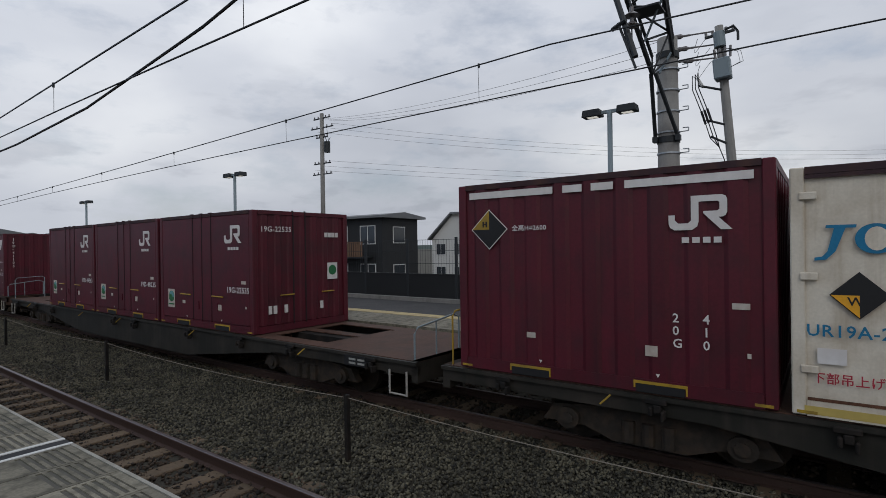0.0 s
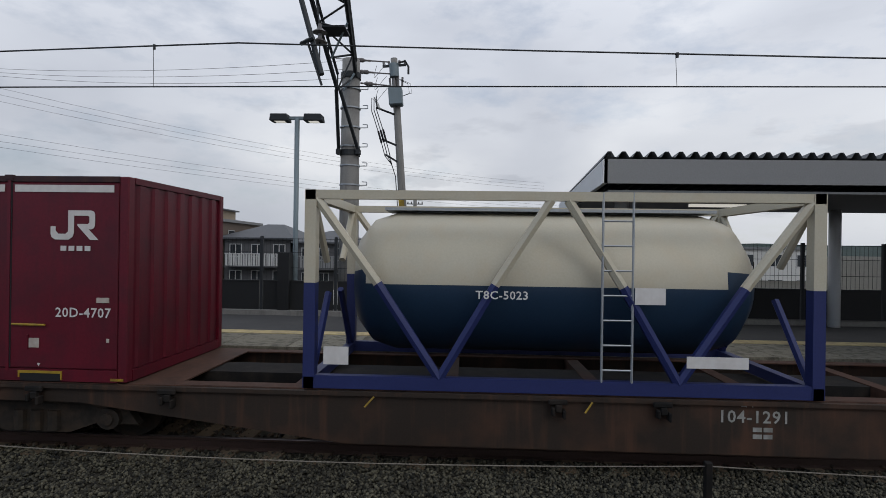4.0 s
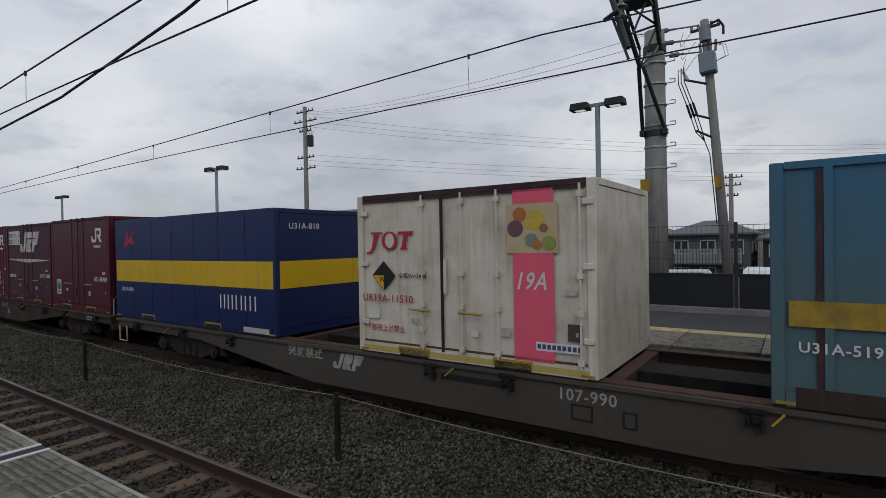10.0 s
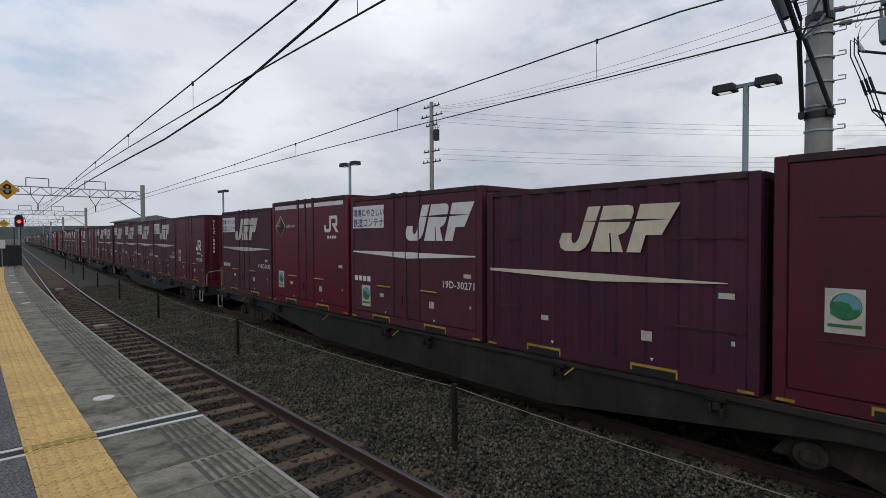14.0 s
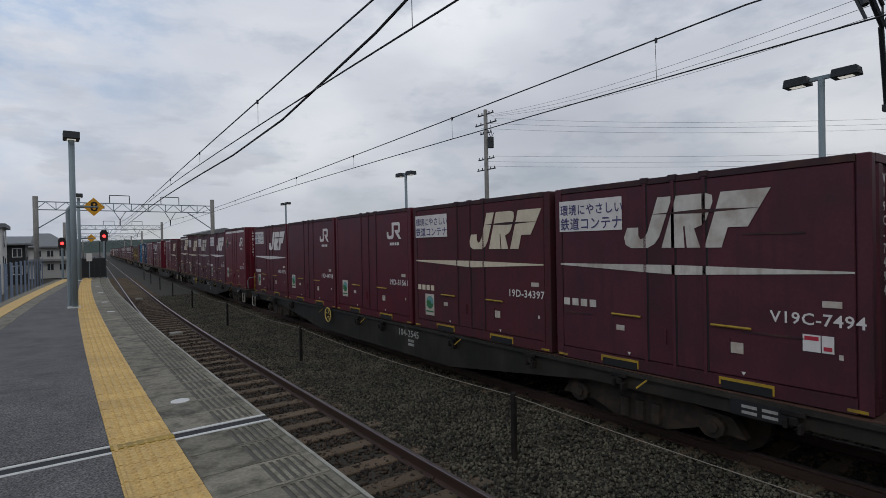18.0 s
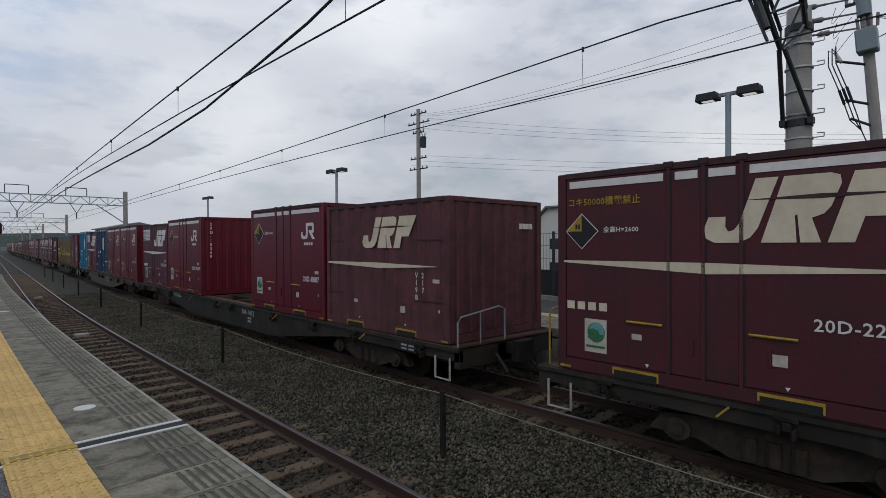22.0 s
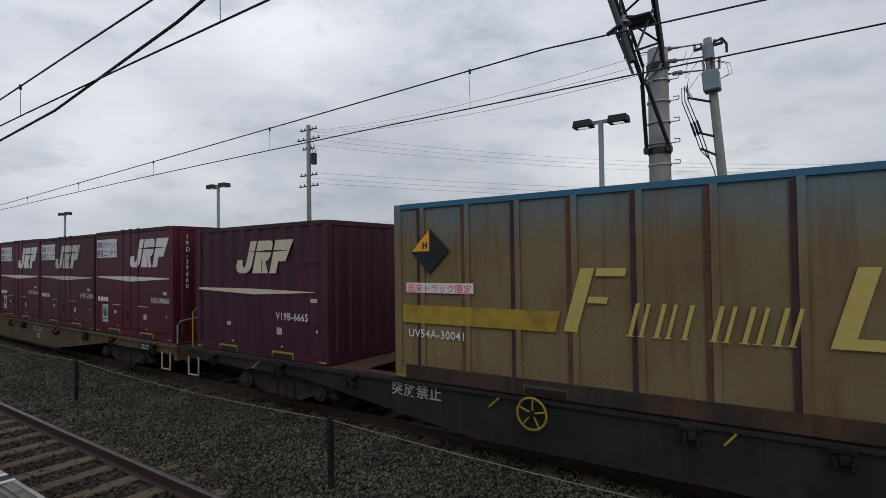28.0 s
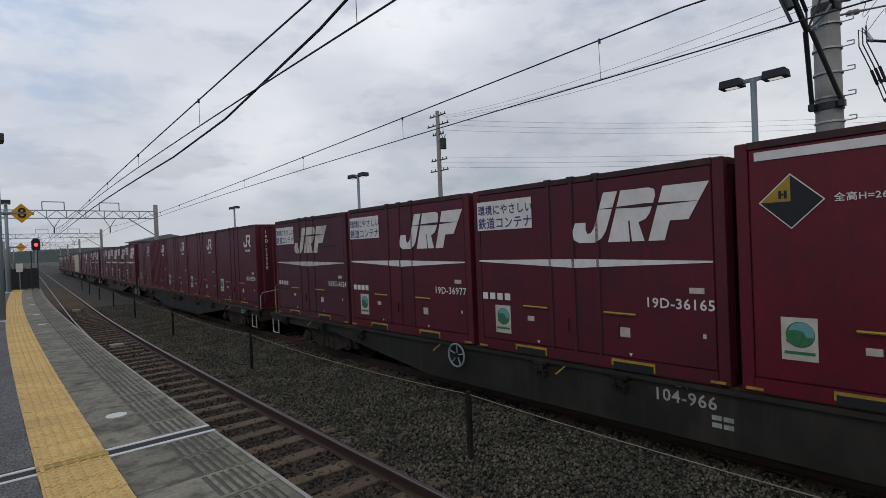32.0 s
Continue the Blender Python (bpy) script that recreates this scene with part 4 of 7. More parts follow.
# ---- buildings ----
def building(name, label, x, y, w, d, h, wall, roof, storeys, cols, group="", pitched=True, balcony=None, rise=None, turn=0, form="ridge", foot=0.0):
    """A block whose tracks-side face is x, running from y to y + w, with d depth; windows on the face and the near end."""
    t = thing(name, label, "house" if pitched else "building", group)
    t.matrix_basis = pose(x, y, foot, 0, 0, turn)
    part("wall", boxes((0, d, 0, w, -0.4, h)), wall, t)
    if pitched:
        r = h * 0.22 if rise is None else rise
        bm = bmesh.new()
        if form == "ridge":
            prism(bm, [(-0.5, h), (d + 0.5, h), (d + 0.5, h + 0.15), (d / 2, h + r), (-0.5, h + 0.15)], "y", -0.45, w + 0.45)
        elif form == "shed":
            upper = bmesh.new()
            prism(upper, [(0.0, h), (w, h), (w * 0.42, h + r - 0.1), (0.0, h + r - 0.15)], "x", 0.0, d)
            part("upper_wall", upper, wall, t)
            prism(bm, [(-0.3, h + r - 0.12), (w * 0.42, h + r - 0.08), (w + 0.3, h - 0.05), (w + 0.3, h + 0.12), (w * 0.42, h + r + 0.1), (-0.3, h + r + 0.06)], "x", -0.45, d + 0.4)
        else:
            e = [(-0.5, -0.45), (d + 0.5, -0.45), (d + 0.5, w + 0.45), (-0.5, w + 0.45)]
            low, mid_ring = [[bm.verts.new((x0, y0, z0)) for x0, y0 in e] for z0 in (h, h + 0.14)]
            ridge = [bm.verts.new((d / 2, y0, h + r)) for y0 in (w * 0.36, w * 0.64)]
            bm.faces.new(low[::-1])
            for i in range(4):
                bm.faces.new((low[i], low[(i + 1) % 4], mid_ring[(i + 1) % 4], mid_ring[i]))
            for f in ((mid_ring[0], mid_ring[1], ridge[0]), (mid_ring[1], mid_ring[2], ridge[1], ridge[0]), (mid_ring[2], mid_ring[3], ridge[1]), (mid_ring[3], mid_ring[0], ridge[0], ridge[1])):
                bm.faces.new(f)
        part("roof", bm, roof, t)
    else:
        part("roof", boxes((-0.25, d + 0.25, -0.25, w + 0.25, h, h + 0.28)), roof, t)
    sh = h / storeys
    cw = w / cols
    for i in range(storeys):
        for j in range(cols):
            y0, z0 = cw * (j + 0.24), sh * (i + 0.34)
            y1, z1 = y0 + cw * 0.5, z0 + sh * 0.45
            win = part("window", boxes((-0.05, 0.02, y0 - 0.06, y1 + 0.06, z0 - 0.06, z0), (-0.05, 0.02, y0 - 0.06, y1 + 0.06, z1, z1 + 0.06),
                                       (-0.05, 0.02, y0 - 0.06, y0, z0, z1), (-0.05, 0.02, y1, y1 + 0.06, z0, z1), (-0.05, 0.02, (y0 + y1) / 2 - 0.03, (y0 + y1) / 2 + 0.03, z0, z1)), M["frame"], t)
            part("pane", boxes((-0.025, 0.01, y0, y1, z0, z1)), M["pane"], win)
        for j in range(max(1, int(d / 4))):
            x0 = 1.2 + j * 3.6
            z0 = sh * (i + 0.36)
            win = part("window", boxes((x0 - 0.06, x0 + 1.26, -0.05, 0.02, z0 - 0.06, z0 + sh * 0.4 + 0.06)), M["frame"], t)
            part("pane", boxes((x0, x0 + 1.2, -0.06, -0.045, z0, z0 + sh * 0.4)), M["pane"], win)
        if balcony is not None and i > 0:
            bal = part("balcony", boxes((-1.1, 0, w * 0.08, w * 0.92, sh * i - 0.12, sh * i)), wall, t)
            for s in range(int(w * 0.84 / 0.22)):
                part("slat", boxes((-1.1, -1.06, w * 0.08 + s * 0.22, w * 0.08 + s * 0.22 + 0.15, sh * i, sh * i + 1.0)), balcony, bal)
            part("handrail", boxes((-1.14, -1.02, w * 0.08, w * 0.92, sh * i + 1.0, sh * i + 1.07)), balcony, bal)
    return t


building("house", "charcoal two-storey house with brown timber balcony", 27.5, 25.0, 11.2, 4.0, 5.5, M["house_black"], M["roof_grey"], 2, 4, balcony=M["wood"], rise=0.45, foot=-0.8)
# the white house with its one-sided roof
t = building("house", "white house with a steep one-sided roof", 45.0, 29.1, 4.6, 9.0, 4.8, M["house_white"], M["roof_grey"], 2, 2, "houses behind the platform", rise=2.7, form="shed", foot=-1.4)
# the brown box house: two dark blocks, a pale strip between them and a raised top
t = building("house", "dark brown box house with a pale centre strip", 45.0, 21.0, 8.3, 9.0, 7.0, M["house_brown"], M["house_grey"], 2, 4, "houses behind the platform", pitched=False, foot=-1.6)
part("centre_strip", boxes((-0.3, 0.0, 3.7, 4.4, -0.4, 7.0)), M["house_white"], t, "pale vertical strip")
part("balcony", boxes((-0.9, 0.0, 4.6, 8.2, 2.5, 3.6)), M["house_tan"], t, "tan balcony front")
part("balcony", boxes((-0.9, 0.0, 0.1, 3.5, 2.5, 3.6)), M["house_brown"], t, "brown balcony front")
bm = bmesh.new()
prism(bm, [(1.9, 7.28), (5.6, 7.28), (5.3, 7.8), (4.9, 8.4), (1.9, 8.4)], "x", 2.0, 7.0)
part("raised_top", bm, M["house_tan"], t, "raised tan upper block")
part("top_roof", boxes((1.7, 7.3, 1.6, 5.2, 8.4, 8.55)), M["roof_tile"], t)
resize(t, 0.93, 0.9)
building("house", "grey house with a low hipped roof", 45.0, 15.0, 5.8, 9.0, 4.6, M["house_dark"], M["roof_tile"], 2, 3, "houses behind the platform", balcony=M["frame"], rise=1.5, form="hip", foot=-1.4)
building("house", "grey and white house with a hipped dark roof", 45.0, 9.7, 4.6, 9.0, 4.3, M["house_dark"], M["roof_tile"], 2, 3, "houses behind the platform", balcony=M["house_grey"], rise=1.25, form="hip", foot=-1.4)
building("house", "dark grey house with a pale balcony and hipped roof", 45.0, 2.9, 5.7, 9.0, 4.2, M["house_dark"], M["roof_tile"], 2, 3, "houses behind the platform", balcony=M["house_grey"], rise=1.25, form="hip", foot=-1.5)
building("house", "charcoal grey house with a grey roof", 45.5, -2.7, 4.8, 9.0, 3.8, M["house_black"], M["roof_tile"], 2, 3, "houses behind the platform", rise=1.05, form="hip", foot=-1.5)
building("house", "grey house with a flat roof", 46.0, -8.2, 4.9, 9.0, 3.9, M["house_grey"], M["roof_grey"], 2, 3, "houses behind the platform", pitched=False, foot=-1.5)
building("store_building", "long white commercial building with a blue band", 60.0, -39.6, 25.4, 14.0, 5.6, M["house_white"], M["roof_grey"], 2, 8, pitched=False, foot=-2.6)
tower = building("apartment_tower", "tall beige and white apartment tower with balconies", 160.0, -181.0, 44.0, 14.0, 69.0, M["house_tan"], M["roof_grey"], 22, 5, pitched=False)
for k in range(4):
    part("pier", boxes((-1.6, -0.1, 8.6 * k + 3.4, 8.6 * k + 5.0, -0.4, 70.5)), M["house_white"], tower, "white vertical pier")
for i in range(1, 22):
    part("balcony", boxes((-1.5, -0.06, 0.3, 43.5, i * 3.3 - 0.1, i * 3.3 + 1.0)), M["house_white"], tower, "white balcony front")
for i in range(1, 22):
    end = part("balcony", boxes((2.0, 13.0, 44.0, 45.3, i * 3.3 - 0.1, i * 3.3 + 0.95)), M["house_white"], tower, "white end balcony")
    part("pane", boxes((3.0, 12.0, 44.0, 44.04, i * 3.3 + 0.95, i * 3.3 + 2.3)), M["pane"], end)
part("pier", boxes((6.9, 7.9, 44.0, 45.5, -0.4, 69.5)), M["house_white"], tower, "white vertical pier")
t = building("house", "white two-storey house with a pinkish front", -2.8, 48.0, 8.0, 5.6, 4.3, M["house_white"], M["roof_grey"], 2, 4, "houses along the street", pitched=False, turn=90)
part("front_panel", boxes((-0.022, 0.0, 0.5, 3.0, -0.4, 2.1), (-0.022, 0.0, 0.5, 8.0, 2.1, 2.45), (-0.022, 0.0, 0.5, 8.0, 4.0, 4.7)), M["house_pink"], t, "pinkish brown cladding")
for x, z in ((2.6, 3.2), (1.2, 1.4), (3.2, 1.2)):
    part("side_window", boxes((x, x + 0.6, -0.03, 0.0, z, z + 0.9)), M["pane"], t)
building("house", "charcoal two-storey house with white windows", -1.9, 62.0, 3.6, 8.0, 3.2, M["house_black"], M["roof_grey"], 2, 3, "houses along the street", turn=90, rise=0.9)
t = building("house", "grey and white house with a deep grey roof", 1.6, 73.0, 4.4, 8.0, 3.0, M["house_white"], M["roof_grey"], 2, 4, "houses along the street", turn=90, rise=1.7, form="hip")
part("eave_band", boxes((-0.5, 0.0, -0.2, 5.6, 1.5, 1.75)), M["house_grey"], t)
building("house", "low grey building far along the line", 20.0, 95.0, 10.0, 8.0, 5.0, M["house_tan"], M["roof_grey"], 2, 3, "houses far along the line")
for k in range(9):
    building("house", "small house far along the street", -24.0 - 6 * (k % 3), 100.0 + 15 * k, 9.0, 9.0, 5.0 + (k % 3), (M["house_white"], M["house_grey"], M["house_tan"])[k % 3], M["roof_grey"], 2, 3, "houses far along the street")
for k in range(8):
    building("house", "small house far beyond the platform", 34.0 + 5 * (k % 2), 50.0 + 14 * k, 9.0, 9.0, 5.0 + (k % 2), (M["house_white"], M["house_brown"], M["house_grey"])[k % 3], M["roof_grey"], 2, 3, "houses far beyond the platform")

# far hills along the horizon
bm = bmesh.new()
ring = []
for i in range(97):
    a = radians(-80 + 280 * i / 96)
    h = 26 + 30 * noise.noise(Vector((math.sin(a) * 3, math.cos(a) * 3, 0))) + 8 * noise.noise(Vector((math.sin(a) * 14, math.cos(a) * 14, 2)))
    ring.append((bm.verts.new((1500 * math.sin(a), 1500 * math.cos(a), -1)), bm.verts.new((1560 * math.sin(a), 1560 * math.cos(a), max(h, 8)))))
for (a, b), (c, d) in zip(ring, ring[1:]):
    bm.faces.new((a, c, d, b))
tagged(new("backdrop", mesh_of("backdrop", bm, M["leaf"])), "hazy wooded hills on the horizon", "hills", kind="structure")


# ---- the freight train: containers ----
W2 = 1.225                      # half a container's width
EPS = 0.004


def side_poly(bm, L, pts, depth=EPS):
    """A flat shape on the side that faces the near platform: points are (metres from its rear end, height)."""
    a = [bm.verts.new((-W2 - depth, L / 2 - s, z)) for s, z in pts]
    b = [bm.verts.new((-W2 + 0.001, L / 2 - s, z)) for s, z in pts]
    bm.faces.new(a)
    for i in range(len(pts)):
        j = (i + 1) % len(pts)
        bm.faces.new((a[i], b[i], b[j], a[j]))


def side_rect(bm, L, s0, s1, z0, z1, depth=EPS, lean=0.0):
    side_poly(bm, L, [(s0, z0), (s1, z0), (s1 + lean * (z1 - z0), z1), (s0 + lean * (z1 - z0), z1)], depth)


def disc(cx, cz, r, n=20):
    return [(cx + r * math.cos(2 * math.pi * i / n), cz + r * math.sin(2 * math.pi * i / n)) for i in range(n)]


def lettering(text, size, mat, name="lettering"):
    cu = bpy.data.curves.new(name, "FONT")
    cu.body, cu.size, cu.align_x, cu.align_y, cu.resolution_u = text, size, "LEFT", "TOP_BASELINE", 2
    cu.space_character, cu.offset = 1.08, size * 0.014
    ob = bpy.data.objects.new(name, cu)
    me = bpy.data.meshes.new_from_object(ob)
    bpy.data.objects.remove(ob)
    me.materials.clear()
    me.materials.append(mat)
    return me


SIDE = Matrix(((0, 0, -1, 0), (-1, 0, 0, 0), (0, 1, 0, 0), (0, 0, 0, 1)))     # writing on the side face
LEAD = Matrix(((1, 0, 0, 0), (0, 0, -1, 0), (0, 1, 0, 0), (0, 0, 0, 1)))      # writing on the leading end


def write_side(t, L, text, s, z, size, mat, name="lettering", wide=1.0):
    ob = share(name, lettering(text, size, mat), t)
    ob.matrix_basis = Matrix.Translation((-W2 - 0.006, L / 2 - s, z)) @ SIDE @ Matrix.Diagonal((wide, 1, 1, 1))
    return ob


def write_column(t, L, text, z, size, mat, x=-0.95):
    """Digits one under another on the leading end."""
    ob = share("end_number", lettering("\n".join(text), size, mat), t)
    ob.matrix_basis = Matrix.Translation((x, -L / 2 - 0.012, z)) @ LEAD
    return ob


def hook_mark(s, z, h):
    """Two plain white forms: a hooked stroke and a looped one with a slanted leg."""
    hook = [(0, 0.45), (0.17, 0.45), (0.17, 0.30), (0.26, 0.20), (0.52, 0.20), (0.60, 0.28), (0.60, 1.0), (0.80, 1.0), (0.80, 0.24), (0.76, 0.10), (0.62, 0), (0.16, 0), (0.04, 0.08), (0, 0.20)]
    loop = [(0.802, 1.0), (1.38, 1.0), (1.48, 0.96), (1.52, 0.87), (1.52, 0.49), (1.48, 0.40), (1.40, 0.36), (1.30, 0.36), (1.64, 0), (1.36, 0), (0.92, 0.48), (0.92, 0.54), (1.28, 0.54), (1.33, 0.59), (1.33, 0.78), (1.28, 0.82), (0.802, 0.82)]
    return [[(s + u * h, z + v * h) for u, v in form] for form in (hook, loop)]


def slant_mark(s, z, h):
    """Three plain slanted blocks in a row, cut by a thin level slit."""
    w = h * 0.325
    k = 0.30 * h

    def p(u, v):
        return (s + u * w + v * k, z + v * h)
    return [[p(-0.35, 0.42), p(0.42, 0.42), p(0.55, 0.26), p(0.75, 0.18), p(0.98, 0.20), p(1.12, 0.30), p(1.18, 1.0), p(2.1, 1.0), p(1.98, 0.22), p(1.8, 0.08), p(1.4, 0.0), p(0.3, 0.0), p(-0.15, 0.07), p(-0.4, 0.22)],
            [p(2.32, 0), p(2.32, 1.0), p(4.05, 1.0), p(4.4, 0.96), p(4.56, 0.84), p(4.5, 0.52), p(4.35, 0.42), p(3.95, 0.36), p(4.62, 0.0), p(3.86, 0.0), p(3.36, 0.42), p(3.28, 0.40), p(3.72, 0.0)],
            [p(4.85, 0), p(4.85, 1.0), p(7.3, 1.0), p(6.78, 0.36), p(5.78, 0.36), p(5.78, 0)],
            [p(0.9, 0.672), p(4.0, 0.712), p(7.15, 0.678), p(4.0, 0.638)]]


def slanted(t, L, shapes, mat):
    """The slanted mark: three forms, each a part, and the thin dark slit drawn across them."""
    for form in shapes[:3]:
        side_shapes(t, "mark", L, [form], mat, "slanted white mark")
    bm = bmesh.new()
    side_poly(bm, L, shapes[3], EPS + 0.002)
    part("mark_slit", bm, M["edge"], t, "thin dark slit across the mark")


def side_shapes(t, name, L, shapes, mat, label=""):
    bm = bmesh.new()
    for pts in shapes:
        side_poly(bm, L, pts)
    return part(name, bm, mat, t, label)


def glyph_bars(s, z, w, h, n=4):
    """A short line of unread writing as small bars."""
    out = []
    for i in range(n):
        a = s + i * w * 1.2
        out.append([(a, z), (a + w * 0.84, z), (a + w * 0.84, z + h * 0.66), (a, z + h * 0.66)])
    return out


def eco_sticker(t, L, s, z, size=0.30):
    bm = bmesh.new()
    side_rect(bm, L, s, s + size, z, z + size * 1.42)
    st = part("sticker", bm, M["paper"], t, "white sticker with a green and blue disc")

    def shape(name, pts, mat, depth):
        bm = bmesh.new()
        side_poly(bm, L, [(s + size * u, z + size * v) for u, v in pts], EPS + depth)
        part(name, bm, mat, st)
    shape("ring", [(0.53 + 0.40 * c, 0.86 + 0.43 * d) for c, d in disc(0, 0, 1.0)], M["green"], 0.002)
    shape("disc", [(0.55 + 0.36 * c, 0.88 + 0.39 * d) for c, d in disc(0, 0, 1.0)], M["sky"], 0.003)
    shape("spot", ((0.14, 0.62), (0.34, 0.50), (0.60, 0.46), (0.84, 0.62), (0.88, 0.80), (0.70, 0.78), (0.62, 0.96), (0.40, 1.02), (0.20, 0.98)), M["leaf_mark"], 0.005)
    shape("trunk", ((0.44, 0.50), (0.52, 0.48), (0.58, 0.66), (0.66, 0.88), (0.56, 0.88), (0.50, 0.66)), M["green"], 0.007)
    shape("window", ((0.22, 0.74), (0.42, 0.74), (0.42, 0.90), (0.22, 0.90)), M["green"], 0.007)
    shape("caption_bar", ((0.08, 0.20), (0.92, 0.20), (0.92, 0.30), (0.08, 0.30)), M["green"], 0.002)


def hazard_notice(t, L, s, z):
    """A pair of small white stickers with red marks."""
    for k, w in ((0, 0.15), (1, 0.10)):
        a = s + 0.16 * k
        bm = bmesh.new()
        side_rect(bm, L, a, a + w, z, z + 0.165)
        st = part("warning_sticker", bm, M["mark"], t, "white sticker with red marks")
        bm = bmesh.new()
        side_rect(bm, L, a + 0.015, a + w - 0.015, z + (0.11 if k == 0 else 0.02), z + (0.15 if k == 0 else 0.06), EPS + 0.002)
        part("red_bar", bm, M["red"], st)


def diamond(t, L, s, z, r, top=None, wide=False):
    """A quartered hazard diamond; the wide kind has its lit quarter at the lower left."""
    up, low = (M["black"], top) if wide else (top or M["yellow"], M["black"])
    for k, (pts, mat) in enumerate((([(s - r, z), (s, z + r), (s, z)], up), ([(s, z), (s, z + r), (s + r, z)], M["black"]), ([(s - r, z), (s, z), (s, z - r)], low), ([(s, z - r), (s, z), (s + r, z)], M["black"]))):
        bm = bmesh.new()
        side_poly(bm, L, pts, EPS + 0.002)
        part("diamond_quarter", bm, mat, t)
    bm = bmesh.new()
    q = r * 1.055
    side_poly(bm, L, [(s - q, z), (s, z + q), (s + q, z), (s, z - q)], EPS)
    part("diamond_rim", bm, M["mark"] if top is None else M["black"], t)
    if wide:
        write_side(t, L, "W", s - r * 0.42, z - r * 0.46, r * 0.55, M["black"]).location.x -= 0.003
        return
    bm = bmesh.new()
    for a in (-0.34, -0.16):
        side_rect(bm, L, s + r * a - 0.012, s + r * a + 0.012, z + r * 0.12, z + r * 0.42, EPS + 0.004)
    side_rect(bm, L, s - r * 0.34, s - r * 0.16, z + r * 0.24, z + r * 0.30, EPS + 0.004)
    part("diamond_sign", bm, M["black"], t)


def shell(name, label, paint, L, H, ribs=0, doors=True, roof=None, group="containers on the train", frame_paint=None, rim=None, plates=True, smooth_end=False):
    """An empty freight container: frame, panels, ribs, doors and fittings."""
    t = thing(name, label, "freight container", group)
    roof = roof or M["edge"]
    fp = frame_paint or paint
    part("body", boxes((-W2 + 0.032, W2 - 0.032, -L / 2 + 0.05, L / 2 - 0.03, 0.10, H - 0.052)), paint, t)
    part("roof", boxes((-W2 + 0.01, W2 - 0.01, -L / 2 + 0.01, L / 2 - 0.01, H - 0.05, H - 0.015)), roof, t, "dark weathered roof")
    for y in (-L / 2, L / 2 - 0.12):
        for x in (-W2, W2 - 0.12):
            part("corner_post", boxes((x, x + 0.12, y, y + 0.12, 0.0, H)), fp, t, bevel=0.012)
    for x in (-W2, W2 - 0.07):
        part("bottom_rail", boxes((x, x + 0.07, -L / 2 + 0.12, L / 2 - 0.12, 0.0, 0.15)), fp, t)
        part("top_rail", boxes((x, x + 0.06, -L / 2 + 0.12, L / 2 - 0.12, H - 0.07, H + 0.002)), roof, t)
    for y in (-L / 2, L / 2 - 0.06):
        part("end_rail", boxes((-W2 + 0.12, W2 - 0.12, y, y + 0.06, H - 0.08, H)), fp, t)
        part("end_sill", boxes((-W2 + 0.12, W2 - 0.12, y, y + 0.06, 0.0, 0.14)), fp, t)
    bm = bmesh.new()
    zig = [(-1.1, -L / 2 + 0.012), (1.1, -L / 2 + 0.012)] if smooth_end else []
    for i in range(0 if smooth_end else 7):
        x = -1.03 + i * 0.305
        zig += [(x, -L / 2 + 0.03), (x + 0.03, -L / 2 + 0.003), (x + 0.14, -L / 2 + 0.003), (x + 0.17, -L / 2 + 0.03)]
    prism(bm, zig + [(1.1, -L / 2 + 0.04), (-1.1, -L / 2 + 0.04)], "z", 0.15, H - 0.09)
    part("end_wall", bm, paint, t, "smooth end wall" if smooth_end else "ribbed end wall")
    if ribs:
        for i in range(ribs):
            y = L / 2 - 0.16 - (L - 0.32) * (i + 0.5) / ribs
            bm = bmesh.new()
            w = (L - 0.32) / ribs * 0.30
            prism(bm, [(-W2 + 0.03, y - w), (-W2 + 0.005, y - w * 0.6), (-W2 + 0.005, y + w * 0.6), (-W2 + 0.03, y + w)], "z", 0.15, H - 0.07)
            part("side_rib", bm, paint, t)
    if doors:
        for a, b in ((0.13, L * 0.385), (L * 0.395, L * 0.485), (L * 0.495, L * 0.585), (L * 0.595, L - 0.13)):
            bm = bmesh.new()
            box(bm, -W2 + 0.006, -W2 + 0.03, L / 2 - b, L / 2 - a, 0.16, H - 0.08)
            part("door_panel", bm, paint, t, bevel=0.008)
        for f in (0.39, 0.49, 0.59):
            part("door_post", boxes((-W2 - 0.004, -W2 + 0.02, L / 2 - L * f - 0.02, L / 2 - L * f + 0.02, 0.12, H - 0.04)), paint, t)
            part("door_seam", boxes((-W2 + 0.002, -W2 + 0.02, L / 2 - L * f - 0.040, L / 2 - L * f - 0.021, 0.16, H - 0.08)), M["black"], t)
            part("hinge_cap", boxes((-W2 - 0.012, -W2 + 0.03, L / 2 - L * f - 0.05, L / 2 - L * f + 0.05, H - 0.05, H + 0.015)), roof, t)
        for f in (0.26, 0.61):
            part("latch", tubes(((-W2 - 0.02, L / 2 - L * f, 0.715), (-W2 - 0.02, L / 2 - L * f - 0.42, 0.71), 0.015), n=6), M["yellow"], t, "yellow latch bar")
        for f in (0.46, 0.66):
            part("lock_handle", boxes((-W2 - 0.014, -W2 + 0.01, L / 2 - L * f - 0.012, L / 2 - L * f + 0.012, 0.40, 0.58)), paint, t)
